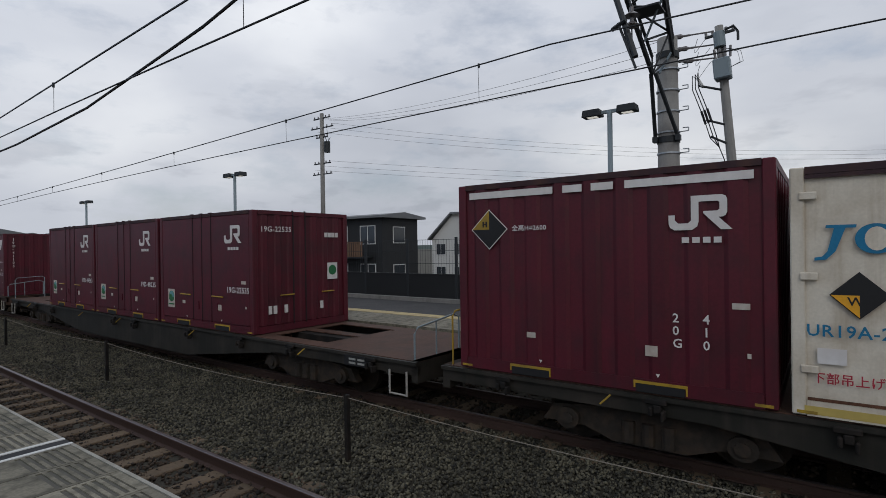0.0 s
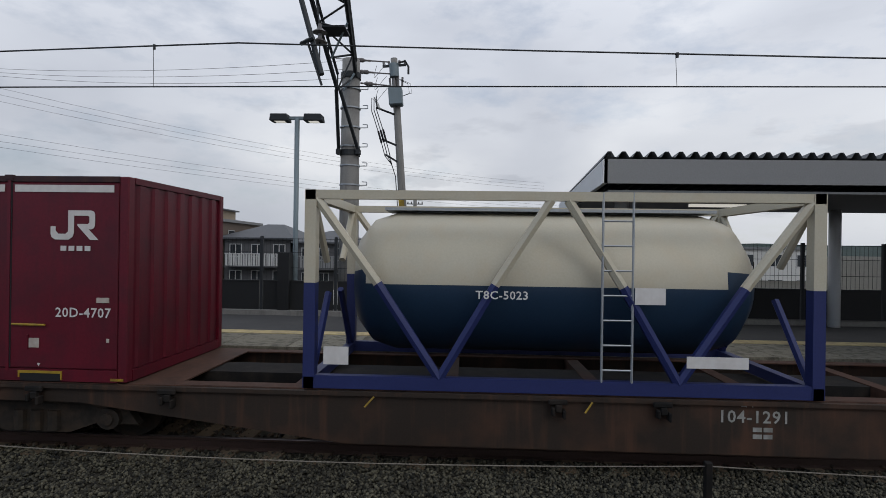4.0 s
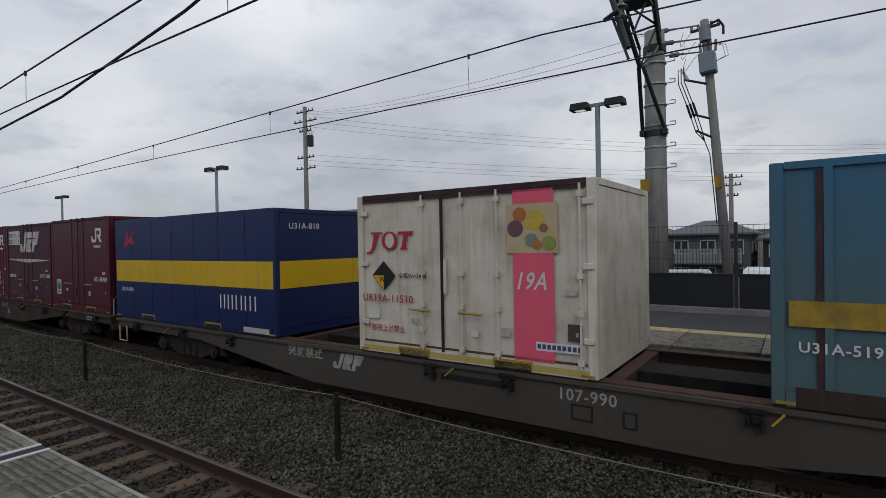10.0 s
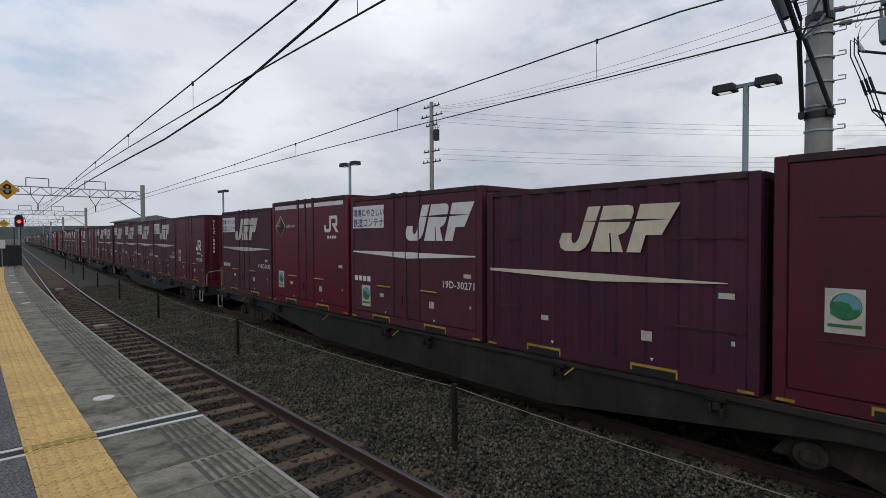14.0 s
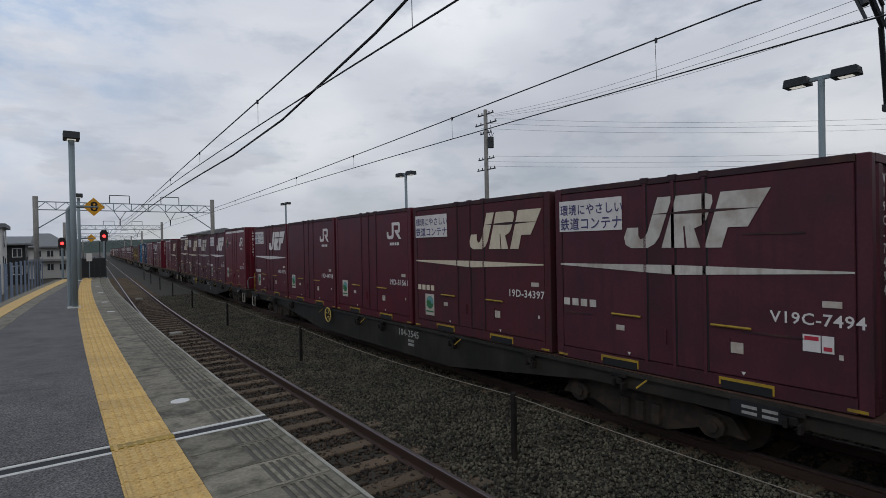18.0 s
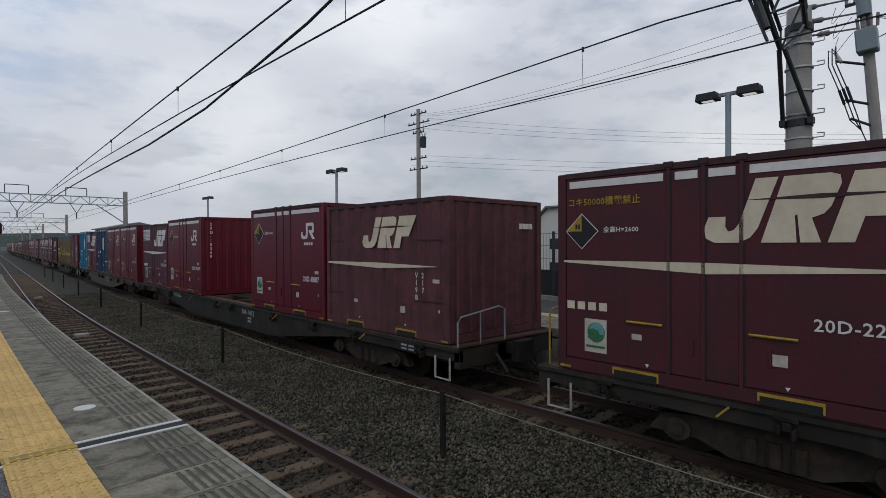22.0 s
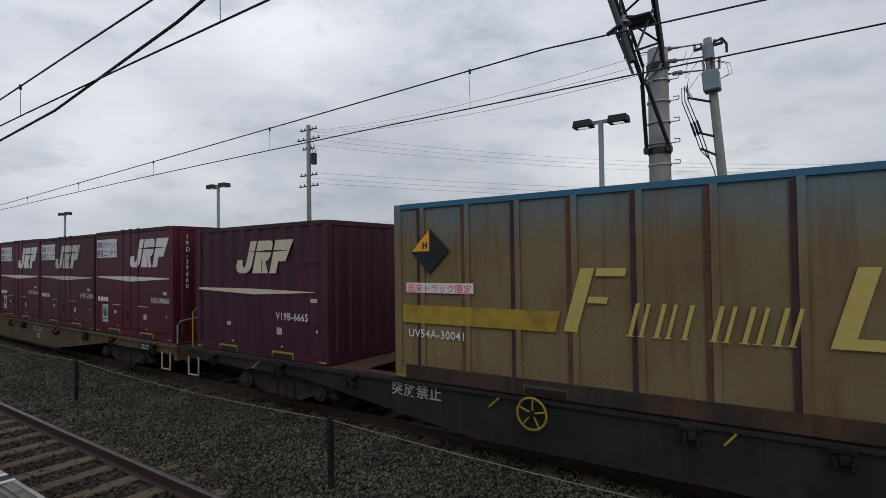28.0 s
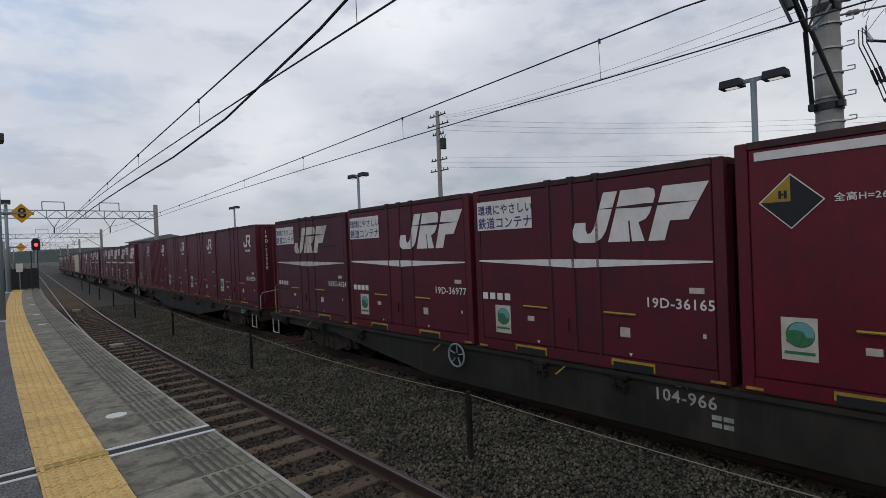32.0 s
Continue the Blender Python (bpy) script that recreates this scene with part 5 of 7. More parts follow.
    for f in (0.21, 0.63):
        a = L / 2 - L * f
        part("fork_pocket", boxes((-W2 - 0.01, -W2 + 0.08, a - 0.56, a, 0.098, 0.13), (-W2 - 0.01, -W2 + 0.08, a - 0.018, a, 0.045, 0.098), (-W2 - 0.01, -W2 + 0.08, a - 0.56, a - 0.542, 0.02, 0.098)), rim or M["yellow"], t, "fork pocket rim")
        # solid black block: the shade inside the open pocket put into colour
        part("pocket_dark", boxes((-W2 - 0.004, -W2 + 0.05, a - 0.536, a - 0.024, 0.0, 0.098)), M["black"], t)
    for s in (0.04, L - 0.20):
        bm = bmesh.new()
        side_rect(bm, L, s, s + 0.16, 0.02, 0.05, 0.006)
        part("corner_stripe", bm, M["yellow"], t)
    for s, z, w, h in () if not plates else ((L * 0.895, 1.0, 0.16, 0.065), (L * 0.665, 0.42, 0.13, 0.12), (L * 0.275, 0.50, 0.12, 0.07), (L * 0.93, 0.50, 0.035, 0.05)):
        bm = bmesh.new()
        side_rect(bm, L, s, s + w, z, z + h)
        part("small_plate", bm, M["paper"], t)
    for f in (0.325, 0.70) if plates else ():
        bm = bmesh.new()
        side_poly(bm, L, [(L * f - 0.022, 0.225), (L * f, 0.185), (L * f + 0.022, 0.225)])
        part("lift_mark", bm, M["mark"], t)
    return t


S12 = 3.715


def kind_slant(name, label, paint, mark, H, note=True, early=False, diamonds=False):
    """A container with the slanted mark: early ones carry it near the middle and have vent slots."""
    L = S12
    t = shell(name, label, paint, L, H)
    slanted(t, L, slant_mark(1.20 if early else 1.87, H * 0.645, H * 0.255), mark)
    if early:
        for s0, s1 in ((0.05, 0.175), (0.70, 0.86)):
            for zz in (0.265, 0.70):
                if s0 > 0.5 or zz < 0.5:
                    bm = bmesh.new()
                    side_rect(bm, L, L * s0, L * s1, H * zz, H * zz + 0.022)
                    part("vent_slot", bm, M["edge"], t)
    bm = bmesh.new()
    side_poly(bm, L, [(0.10, H * 0.558), (L * 0.5, H * 0.560), (L - 0.13, H * 0.548), (L - 0.13, H * 0.540), (L * 0.5, H * 0.512), (0.10, H * 0.548)])
    part("stripe", bm, mark, t, "tapering white stripe")
    wide = 0.97 if early else 1.0
    if diamonds:
        for s0, s1 in ((0.05, 0.375), (0.41, 0.475), (0.505, 0.575), (0.61, 0.95)):
            bm = bmesh.new()
            side_rect(bm, L, L * s0, L * s1, H - 0.20, H - 0.11)
            part("height_stripe", bm, M["mark"], t, "white stripe under the roof")
        diamond(t, L, 0.36, H * 0.705, 0.22)
        write_side(t, L, "全高H=2600", 0.66, H * 0.70, 0.08, M["mark"])
        write_side(t, L, "コキ50000積載禁止", 0.16, H * 0.835, 0.115, M["yellow"], wide=0.95)
    else:
        bm = bmesh.new()
        side_rect(bm, L, 0.09, 0.10 + 1.06 * wide, H * 0.745, H * 0.925)
        board = part("notice", bm, M["mark"], t, "white notice with dark writing" if note else "blank faded white notice")
        if note:
            for text, z in (("環境にやさしい", H * 0.845), ("鉄道コンテナ", H * 0.76)):
                ob = write_side(board, L, text, 0.10 + 0.01 * wide, z, 0.165 if "環" in text else 0.19, M["ink"], wide=0.9 * wide)
                ob.location.x -= 0.002
    side_shapes(t, "owner_mark", L, glyph_bars(0.15, H * 0.312, 0.125, 0.155), mark)
    if note and not early:
        eco_sticker(t, L, 0.40, 0.27)
    return t


def kind_hook(name, label, paint, H, low=False, haz=False, ribs=0):
    L = S12
    t = shell(name, label, paint, L, H, ribs=ribs, doors=not ribs)
    z = 1.21 if low else (1.79 if haz and not ribs else 1.84)
    for form in hook_mark(L * 0.735, z, 0.37):
        side_shapes(t, "mark", L, [form], M["mark"], "white hooked mark")
    side_shapes(t, "owner_mark", L, glyph_bars(L * 0.77, z - 0.14, 0.085, 0.095), M["mark"])
    if low:
        bm = bmesh.new()
        for s0, s1 in ((0.10, 0.24), (0.63, 0.86)):
            for zz in (0.27, 0.75):
                side_rect(bm, L, L * s0, L * s1, H * zz, H * zz + 0.02)
        part("vent_slot", bm, M["edge"], t)
    if haz:
        bm = bmesh.new()
        for s0, s1 in ((0.05, 0.375), (0.41, 0.475), (0.505, 0.575), (0.61, 0.95)):
            side_rect(bm, L, L * s0, L * s1, H - 0.20, H - 0.11)
        part("height_stripe", bm, M["mark"], t, "white stripe under the roof")
        diamond(t, L, 0.49, H * 0.755, 0.26)
        write_side(t, L, "全高H=2600", 0.83, H * 0.745, 0.085, M["mark"])
    if not ribs:
        eco_sticker(t, L, L * 0.10 if not low else L * 0.115, 0.38 if not low else 0.76)
    return t


def kind_corrugated_slant(paint, label, H=2.36):
    L, k = S12, H - 2.36
    t = shell("container", label, paint, L, H, ribs=9, doors=False)
    slanted(t, L, slant_mark(L * 0.365, 1.485 + k, 0.585), M["cream_mark"])
    bm = bmesh.new()
    side_poly(bm, L, [(0.08, 1.20 + k), (L * 0.5, 1.205 + k), (L - 0.3, 1.175 + k), (L - 0.3, 1.165 + k), (L * 0.5, 1.10 + k), (0.08, 1.16 + k)])
    part("stripe", bm, M["cream_mark"], t, "tapering white stripe")
    bm = bmesh.new()
    for s0, s1 in ((0.04, 0.18), (0.76, 0.96)):
        for zz in (0.27, 0.70):
            side_rect(bm, L, L * s0, L * s1, H * zz, H * zz + 0.02, 0.006)
    part("vent_slot", bm, M["edge"], t)
    return t


def swing_doors(t, L, H, paint, fr):
    for f in fr:
        rod = part("lock_rod", tubes(((-W2 - 0.03, L / 2 - L * f, 0.12), (-W2 - 0.03, L / 2 - L * f, H - 0.06), 0.016), n=6), paint, t)
        for z in (0.16, 0.75, H * 0.5, H - 0.22):
            part("rod_guide", boxes((-W2 - 0.05, -W2 + 0.01, L / 2 - L * f - 0.035, L / 2 - L * f + 0.035, z, z + 0.07)), paint, rod)


def kind_white(fruit, red):
    L, H = S12, 2.42
    col = M["red"] if red else M["cyan"]
    t = shell("container", "cream reefer container with rusty edges and a large mark", M["cream"], L, H, doors=False, smooth_end=True)
    swing_doors(t, L, H, M["cream"], (0.335, 0.51, 0.655, 0.95))
    bm = bmesh.new()
    side_rect(bm, L, L * 0.415, L * 0.428, 0.12, H - 0.06)
    part("door_gap", bm, M["black"], t)
    part("grab_bar", boxes((-W2 - 0.03, -W2, L / 2 - L * 0.445, L / 2 - L * 0.433, 0.95, 1.45)), M["cream"], t)
    # rusty gutter line, with the shade of its gap put into the dark colour
    bm = bmesh.new()
    side_rect(bm, L, 0.12, L - 0.12, H - 0.115, H - 0.075)
    part("gutter_shadow_gap", bm, M["edge"], t, "dark rusty gap under the roof rail")
    bm = bmesh.new()
    side_rect(bm, L, 0.125, L - 0.125, 0.155, 0.185)
    part("rust_line", bm, M["rust"], t, "rust line along the door foot")
    for f, z0 in ((0.02, 0.42), (0.02, 1.32), (0.02, 2.1), (0.955, 0.42), (0.955, 1.32), (0.955, 2.1)):
        part("hinge", boxes((-W2 - 0.025, -W2 + 0.01, L / 2 - L * f - 0.14, L / 2 - L * f, z0, z0 + 0.075)), M["cream"], t, bevel=0.008)
    for f in (0.275, 0.50):
        part("latch", tubes(((-W2 - 0.05, L / 2 - L * f, 0.70), (-W2 - 0.05, L / 2 - L * f - 0.36, 0.69), 0.016), n=6), M["yellow"], t, "yellow latch bar")
    for f, z0, w, h0 in ((0.055, 0.52, 0.22, 0.15), (0.315, 0.38, 0.10, 0.08), (0.545, 0.38, 0.10, 0.08)):
        bm = bmesh.new()
        side_rect(bm, L, L * f, L * f + w, z0, z0 + h0)
        part("paper_label", bm, M["mark"], t)
    z, h, s = 1.58, 0.27, 0.22
    oval = [(s + 0.42 + 0.15 * math.cos(a), z + h / 2 + h * 0.52 * math.sin(a)) for a in [2 * math.pi * i / 22 for i in range(22)]]
    hook = [(s - 0.03, z - 0.07), (s + 0.06, z - 0.06), (s + 0.13, z + 0.02), (s + 0.205, z + h - 0.03), (s + 0.28, z + h - 0.03), (s + 0.285, z + h), (s + 0.06, z + h), (s + 0.055, z + h - 0.03), (s + 0.12, z + h - 0.03), (s + 0.07, z + 0.02), (s + 0.03, z - 0.03), (s - 0.03, z - 0.04)]
    tee = [(s + 0.62, z), (s + 0.74, z), (s + 0.745, z + 0.025), (s + 0.715, z + 0.03), (s + 0.765, z + h - 0.035), (s + 0.83, z + h - 0.07), (s + 0.86, z + h), (s + 0.585, z + h), (s + 0.565, z + h - 0.07), (s + 0.60, z + h - 0.04), (s + 0.69, z + h - 0.035), (s + 0.645, z + 0.03), (s + 0.62, z + 0.025)]
    for form in (hook, oval, tee):
        side_shapes(t, "mark", L, [form], col, "large coloured mark of plain forms")
    bm = bmesh.new()
    side_poly(bm, L, [(s + 0.425 + 0.085 * math.cos(a), z + h / 2 + h * 0.41 * math.sin(a)) for a in [2 * math.pi * i / 16 for i in range(16)]], EPS + 0.003)
    part("mark_core", bm, M["cream"], t)
    diamond(t, L, 0.52, 1.185, 0.21, M["amber"], True)
    write_side(t, L, "全幅W=2485", 0.80, 1.16, 0.085, M["black"])
    if fruit:
        bm = bmesh.new()
        side_rect(bm, L, L * 0.715, L * 0.86, 0.14, H - 0.09)
        part("pink_band", bm, M["pink"], t, "faded pink vertical band")
        bm = bmesh.new()
        side_rect(bm, L, 2.57, 3.25, 1.52, 2.15, EPS + 0.002)
        pic = part("picture", bm, M["picture"], t, "faded printed picture of round fruit")
        for k, (u, v, r, c) in enumerate(((0.58, 0.66, 0.13, 2), (0.27, 0.78, 0.095, 0), (0.18, 0.50, 0.11, 1), (0.46, 0.60, 0.065, 2), (0.74, 0.50, 0.055, 3), (0.50, 0.26, 0.085, 4), (0.61, 0.17, 0.06, 0), (0.84, 0.20, 0.09, 5))):
            bm = bmesh.new()
            side_poly(bm, L, disc(2.57 + 0.68 * u, 1.52 + 0.63 * v, r, 16), EPS + 0.004 + 0.001 * k)
            part("fruit", bm, FRUIT[c], pic)
        ob = write_side(t, L, "19A", 2.665, 1.06, 0.31, M["mark"])
        ob.data.transform(Matrix(((0.80, 0.24, 0, 0), (0, 1, 0, 0), (0, 0, 1, 0), (0, 0, 0, 1))))
        ob.location.x -= 0.004
        bm = bmesh.new()
        side_rect(bm, L, 3.36, 3.54, 0.44, 0.65)
        part("square_sticker", bm, M["sill_tan"], t, "dull brown square sticker")
        bm = bmesh.new()
        side_rect(bm, L, 2.95, 3.56, 0.29, 0.40, EPS + 0.002)
        plate = part("name_plate", bm, M["mark"], t, "white plate with dark writing as bars")
        for k in range(9):
            bm = bmesh.new()
            side_rect(bm, L, 2.97 + 0.064 * k, 3.015 + 0.064 * k, 0.315, 0.375, EPS + 0.004)
            part("writing_bar", bm, M["ink"], plate)
    write_side(t, L, "下部吊上げ禁止", 0.16, 0.34, 0.115, M["red"], wide=0.9)
    bm = bmesh.new()
    side_rect(bm, L, 0.10, L - 0.1, 0.02, 0.10)
    part("rust_sill", bm, M["gold"], t, "yellowed rusty sill")
    return t


def name_form(q, z, h, i):
    """One small slanted form of the painted name: a stroke or two with short feet."""
    k = 0.25 * h

    def bar(u0, v0, u1, v1):
        return [(q + u0 + k * v0, z + h * v0), (q + u1 + k * v0, z + h * v0), (q + u1 + k * v1, z + h * v1), (q + u0 + k * v1, z + h * v1)]
    out = [bar(0.0, 0.0, 0.042, 1.0), bar(-0.02, -0.03, 0.065, 0.0)]
    if i % 4 != 2:
        out += [bar(0.115, 0.0, 0.150, 1.0), bar(0.095, -0.03, 0.170, 0.0)]
    return out


def kind_liner(L, H, paint, name_at, label):
    t = shell("container", label, paint, L, H, ribs=0, doors=False, roof=M["blue"], rim=M["sill_tan"], plates=False)
    n = 9 if L < 7 else 13
    for i in range(n):
        y = L / 2 - L * (i + 0.6) / (n + 0.2)
        part("side_groove", boxes((-W2 + 0.004, -W2 + 0.035, y - 0.025, y + 0.025, 0.2, H - 0.1)), M["rust"] if i % 2 else M["edge"], t)
        part("side_rib", boxes((-W2 - 0.0, -W2 + 0.03, y - 0.10, y - 0.03, 0.15, H - 0.07)), paint, t)
    shapes = []
    z, s, b = 0.815, name_at, 0.74
    shapes += [[(s, z), (s + 0.16, z), (s + 0.37, z + b), (s + 0.21, z + b)], [(s + 0.38, z + b - 0.09), (s + 0.70, z + b - 0.09), (s + 0.72, z + b), (s + 0.40, z + b)], [(s + 0.28, z + b * 0.46), (s + 0.5, z + b * 0.46), (s + 0.52, z + b * 0.56), (s + 0.30, z + b * 0.56)]]
    for i in range(6):
        q = s + 0.72 + i * 0.265
        shapes += name_form(q, z, b * 0.48, i)
    q = s + 2.46
    shapes += [[(q, z), (q + 0.60, z), (q + 0.64, z + 0.10), (q + 0.19, z + 0.10), (q + 0.37, z + b), (q + 0.21, z + b)]]
    for i in range(4):
        r = q + 0.70 + i * 0.27
        shapes += name_form(r, z, b * 0.48, i + 6)
    for pts in shapes:
        side_shapes(t, "mark_bar", L, [pts], M["gold"], "slanted gold bar of the painted name")
    side_shapes(t, "stripe", L, [[(0.15, z - 0.02), (s - 0.10, z - 0.02), (s - 0.03, z + 0.23), (0.15, z + 0.23)]], M["yellow"], "yellow band")
    side_shapes(t, "stripe", L, [[(q + 1.80, z - 0.02), (L - 0.14, z - 0.02), (L - 0.14, z + 0.23), (q + 1.87, z + 0.23)]], M["yellow"], "yellow band")
    bm = bmesh.new()
    prism(bm, [(0.46, 1.55), (0.54, 1.55), (0.66, 1.98), (0.58, 1.98)], "y", -L / 2 - 0.008, -L / 2 + 0.02)
    em = part("end_mark", bm, M["yellow"], t, "small yellow mark of plain bars")
    bm = bmesh.new()
    prism(bm, [(0.70, 1.55), (0.95, 1.55), (0.97, 1.62), (0.80, 1.62), (0.88, 1.95), (0.80, 1.95)], "y", -L / 2 - 0.008, -L / 2 + 0.02)
    part("mark_bar", bm, M["yellow"], em)
    if L > 7:
        diamond(t, L, 0.62, 1.80, 0.30, M["amber"])
        bm = bmesh.new()
        side_rect(bm, L, 0.22, 1.30, 1.22, 1.36)
        tag = part("notice", bm, M["mark"], t, "white notice with red writing")
        write_side(tag, L, "低床トラック限定", 0.24, 1.235, 0.125, M["pink"])
    bm = bmesh.new()
    side_rect(bm, L, 0.2, L - 0.2, 0.0, 0.20)
    part("rusty_sill", bm, M["sill_brown"], t, "rust-streaked bottom sill")
    return t


def kind_navy():
    L, H = 6.06, 2.36
    t = shell("container", "navy blue container with a wide yellow band", M["navy"], L, H, ribs=0, doors=False, roof=M["navy"], plates=False, smooth_end=True)
    for i in range(7):
        y = L / 2 - L * (i + 0.5) / 7
        part("side_rib", boxes((-W2 + 0.002, -W2 + 0.03, y - 0.425, y + 0.425, 0.15, H - 0.07)), M["navy"], t)
    bm = bmesh.new()
    side_rect(bm, L, 0.06, L - 0.06, H * 0.37, H * 0.585)
    part("band", bm, M["band_yellow"], t, "wide yellow band")
    for i in range(8):
        bm = bmesh.new()
        s = 0.5 + i * 0.72
        side_rect(bm, L, s, s + (0.045 if i % 2 else 0.015), H * 0.37, H * 0.585, EPS + 0.002)
        part("band_rib", bm, M["gold"], t)
    bm = bmesh.new()
    box(bm, -W2 + 0.1, W2 - 0.1, -L / 2 - 0.002, -L / 2 + 0.02, H * 0.37, H * 0.585)
    part("end_band", bm, M["band_yellow"], t)
    for i, o in enumerate((0.0, 0.11, 0.22, 0.33, 0.44, 0.58, 0.69, 0.82, 0.95)):
        bm = bmesh.new()
        side_rect(bm, L, L * 0.72 + o * 1.15, L * 0.72 + o * 1.15 + 0.035, 0.44, 0.72)
        part("mark_bar", bm, M["mark"], t, "white name as plain bars")
    bm = bmesh.new()
    side_poly(bm, L, [(0.45, H * 0.70), (0.62, H * 0.90), (0.70, H * 0.80), (1.05, H * 0.93), (0.85, H * 0.82), (0.95, H * 0.74), (0.7, H * 0.76)])
    part("red_mark", bm, M["red"], t, "small red mark")
    ob = share("end_number", lettering("U31A-810", 0.16, M["mark"]), t)
    ob.matrix_basis = Matrix.Translation((-0.92, -L / 2 - 0.006, H * 0.84)) @ LEAD
    bm = bmesh.new()
    side_rect(bm, L, L - 0.95, L - 0.20, 0.03, 0.13, 0.008)
    part("foot_plate", bm, M["paper"], t, "pale plate on the bottom rail")
    return t


def kind_globe(paint, label):
    L, H = S12, 2.60
    t = shell("container", label, paint, L, H, ribs=14, doors=False, roof=paint)
    swing_doors(t, L, H, paint, (0.17, 0.37, 0.60, 0.82))
    bm = bmesh.new()
    for i in range(13):
        s = 0.2 + i * (L - 0.4) / 13
        side_poly(bm, L, [(s, H - 0.13), (s + 0.12, H - 0.13), (s + 0.17, H - 0.05), (s + 0.05, H - 0.05)], 0.012)
    part("hatching", bm, M["mark"], t, "pale hatching on a dark edge")
    part("dark_edge", boxes((-W2 - 0.003, -W2 + 0.02, -L / 2 + 0.12, L / 2 - 0.12, H - 0.15, H - 0.03)), M["black"], t)
    bm = bmesh.new()
    side_rect(bm, L, L * 0.487, L * 0.50, 0.14, H - 0.16, 0.012)
    part("door_gap", bm, M["black"], t)
    c, z, r = L * 0.70, 1.735, 0.37
    bm = bmesh.new()
    for i in range(24):
        a, b = [2 * math.pi * (i + k) / 24 for k in (0, 1)]
        for k in (1.0, 0.45):
            side_poly(bm, L, [(c + r * k * math.cos(a), z + r * math.sin(a)), (c + r * k * math.cos(b), z + r * math.sin(b)), (c + (r * k - 0.035) * math.cos(b), z + (r - 0.035) * math.sin(b)), (c + (r * k - 0.035) * math.cos(a), z + (r - 0.035) * math.sin(a))], 0.014)
    side_rect(bm, L, c - 0.018, c + 0.018, z - r, z + r, 0.016)
    for k in (-0.5, 0.0, 0.5):
        h = math.sqrt(1 - k * k) * r
        side_rect(bm, L, c - h, c + h, z + k * r - 0.016, z + k * r + 0.016, 0.016)
    part("globe_mark", bm, M["mark"], t, "white ring with crossing bars")
    diamond(t, L, 0.43, 1.93, 0.21)
    bm = bmesh.new()
    for i in range(4):
        side_rect(bm, L, L * 0.275 + 0.16 * i, L * 0.275 + 0.16 * i + 0.13, 1.19, 1.33, 0.012)
    part("name_bars", bm, M["mark"], t)
    bm = bmesh.new()
    side_rect(bm, L, L * 0.20, L * 0.245, H * 0.435, H * 0.50, 0.012)
    part("red_mark", bm, M["pink"], t)
    bm = bmesh.new()
    side_rect(bm, L, L * 0.80, L * 0.97, H * 0.26, H * 0.29, 0.012)
    side_rect(bm, L, 0.15, 0.45, 0.42, 0.55, 0.012)
    part("small_plate", bm, M["mark"], t)
    return t


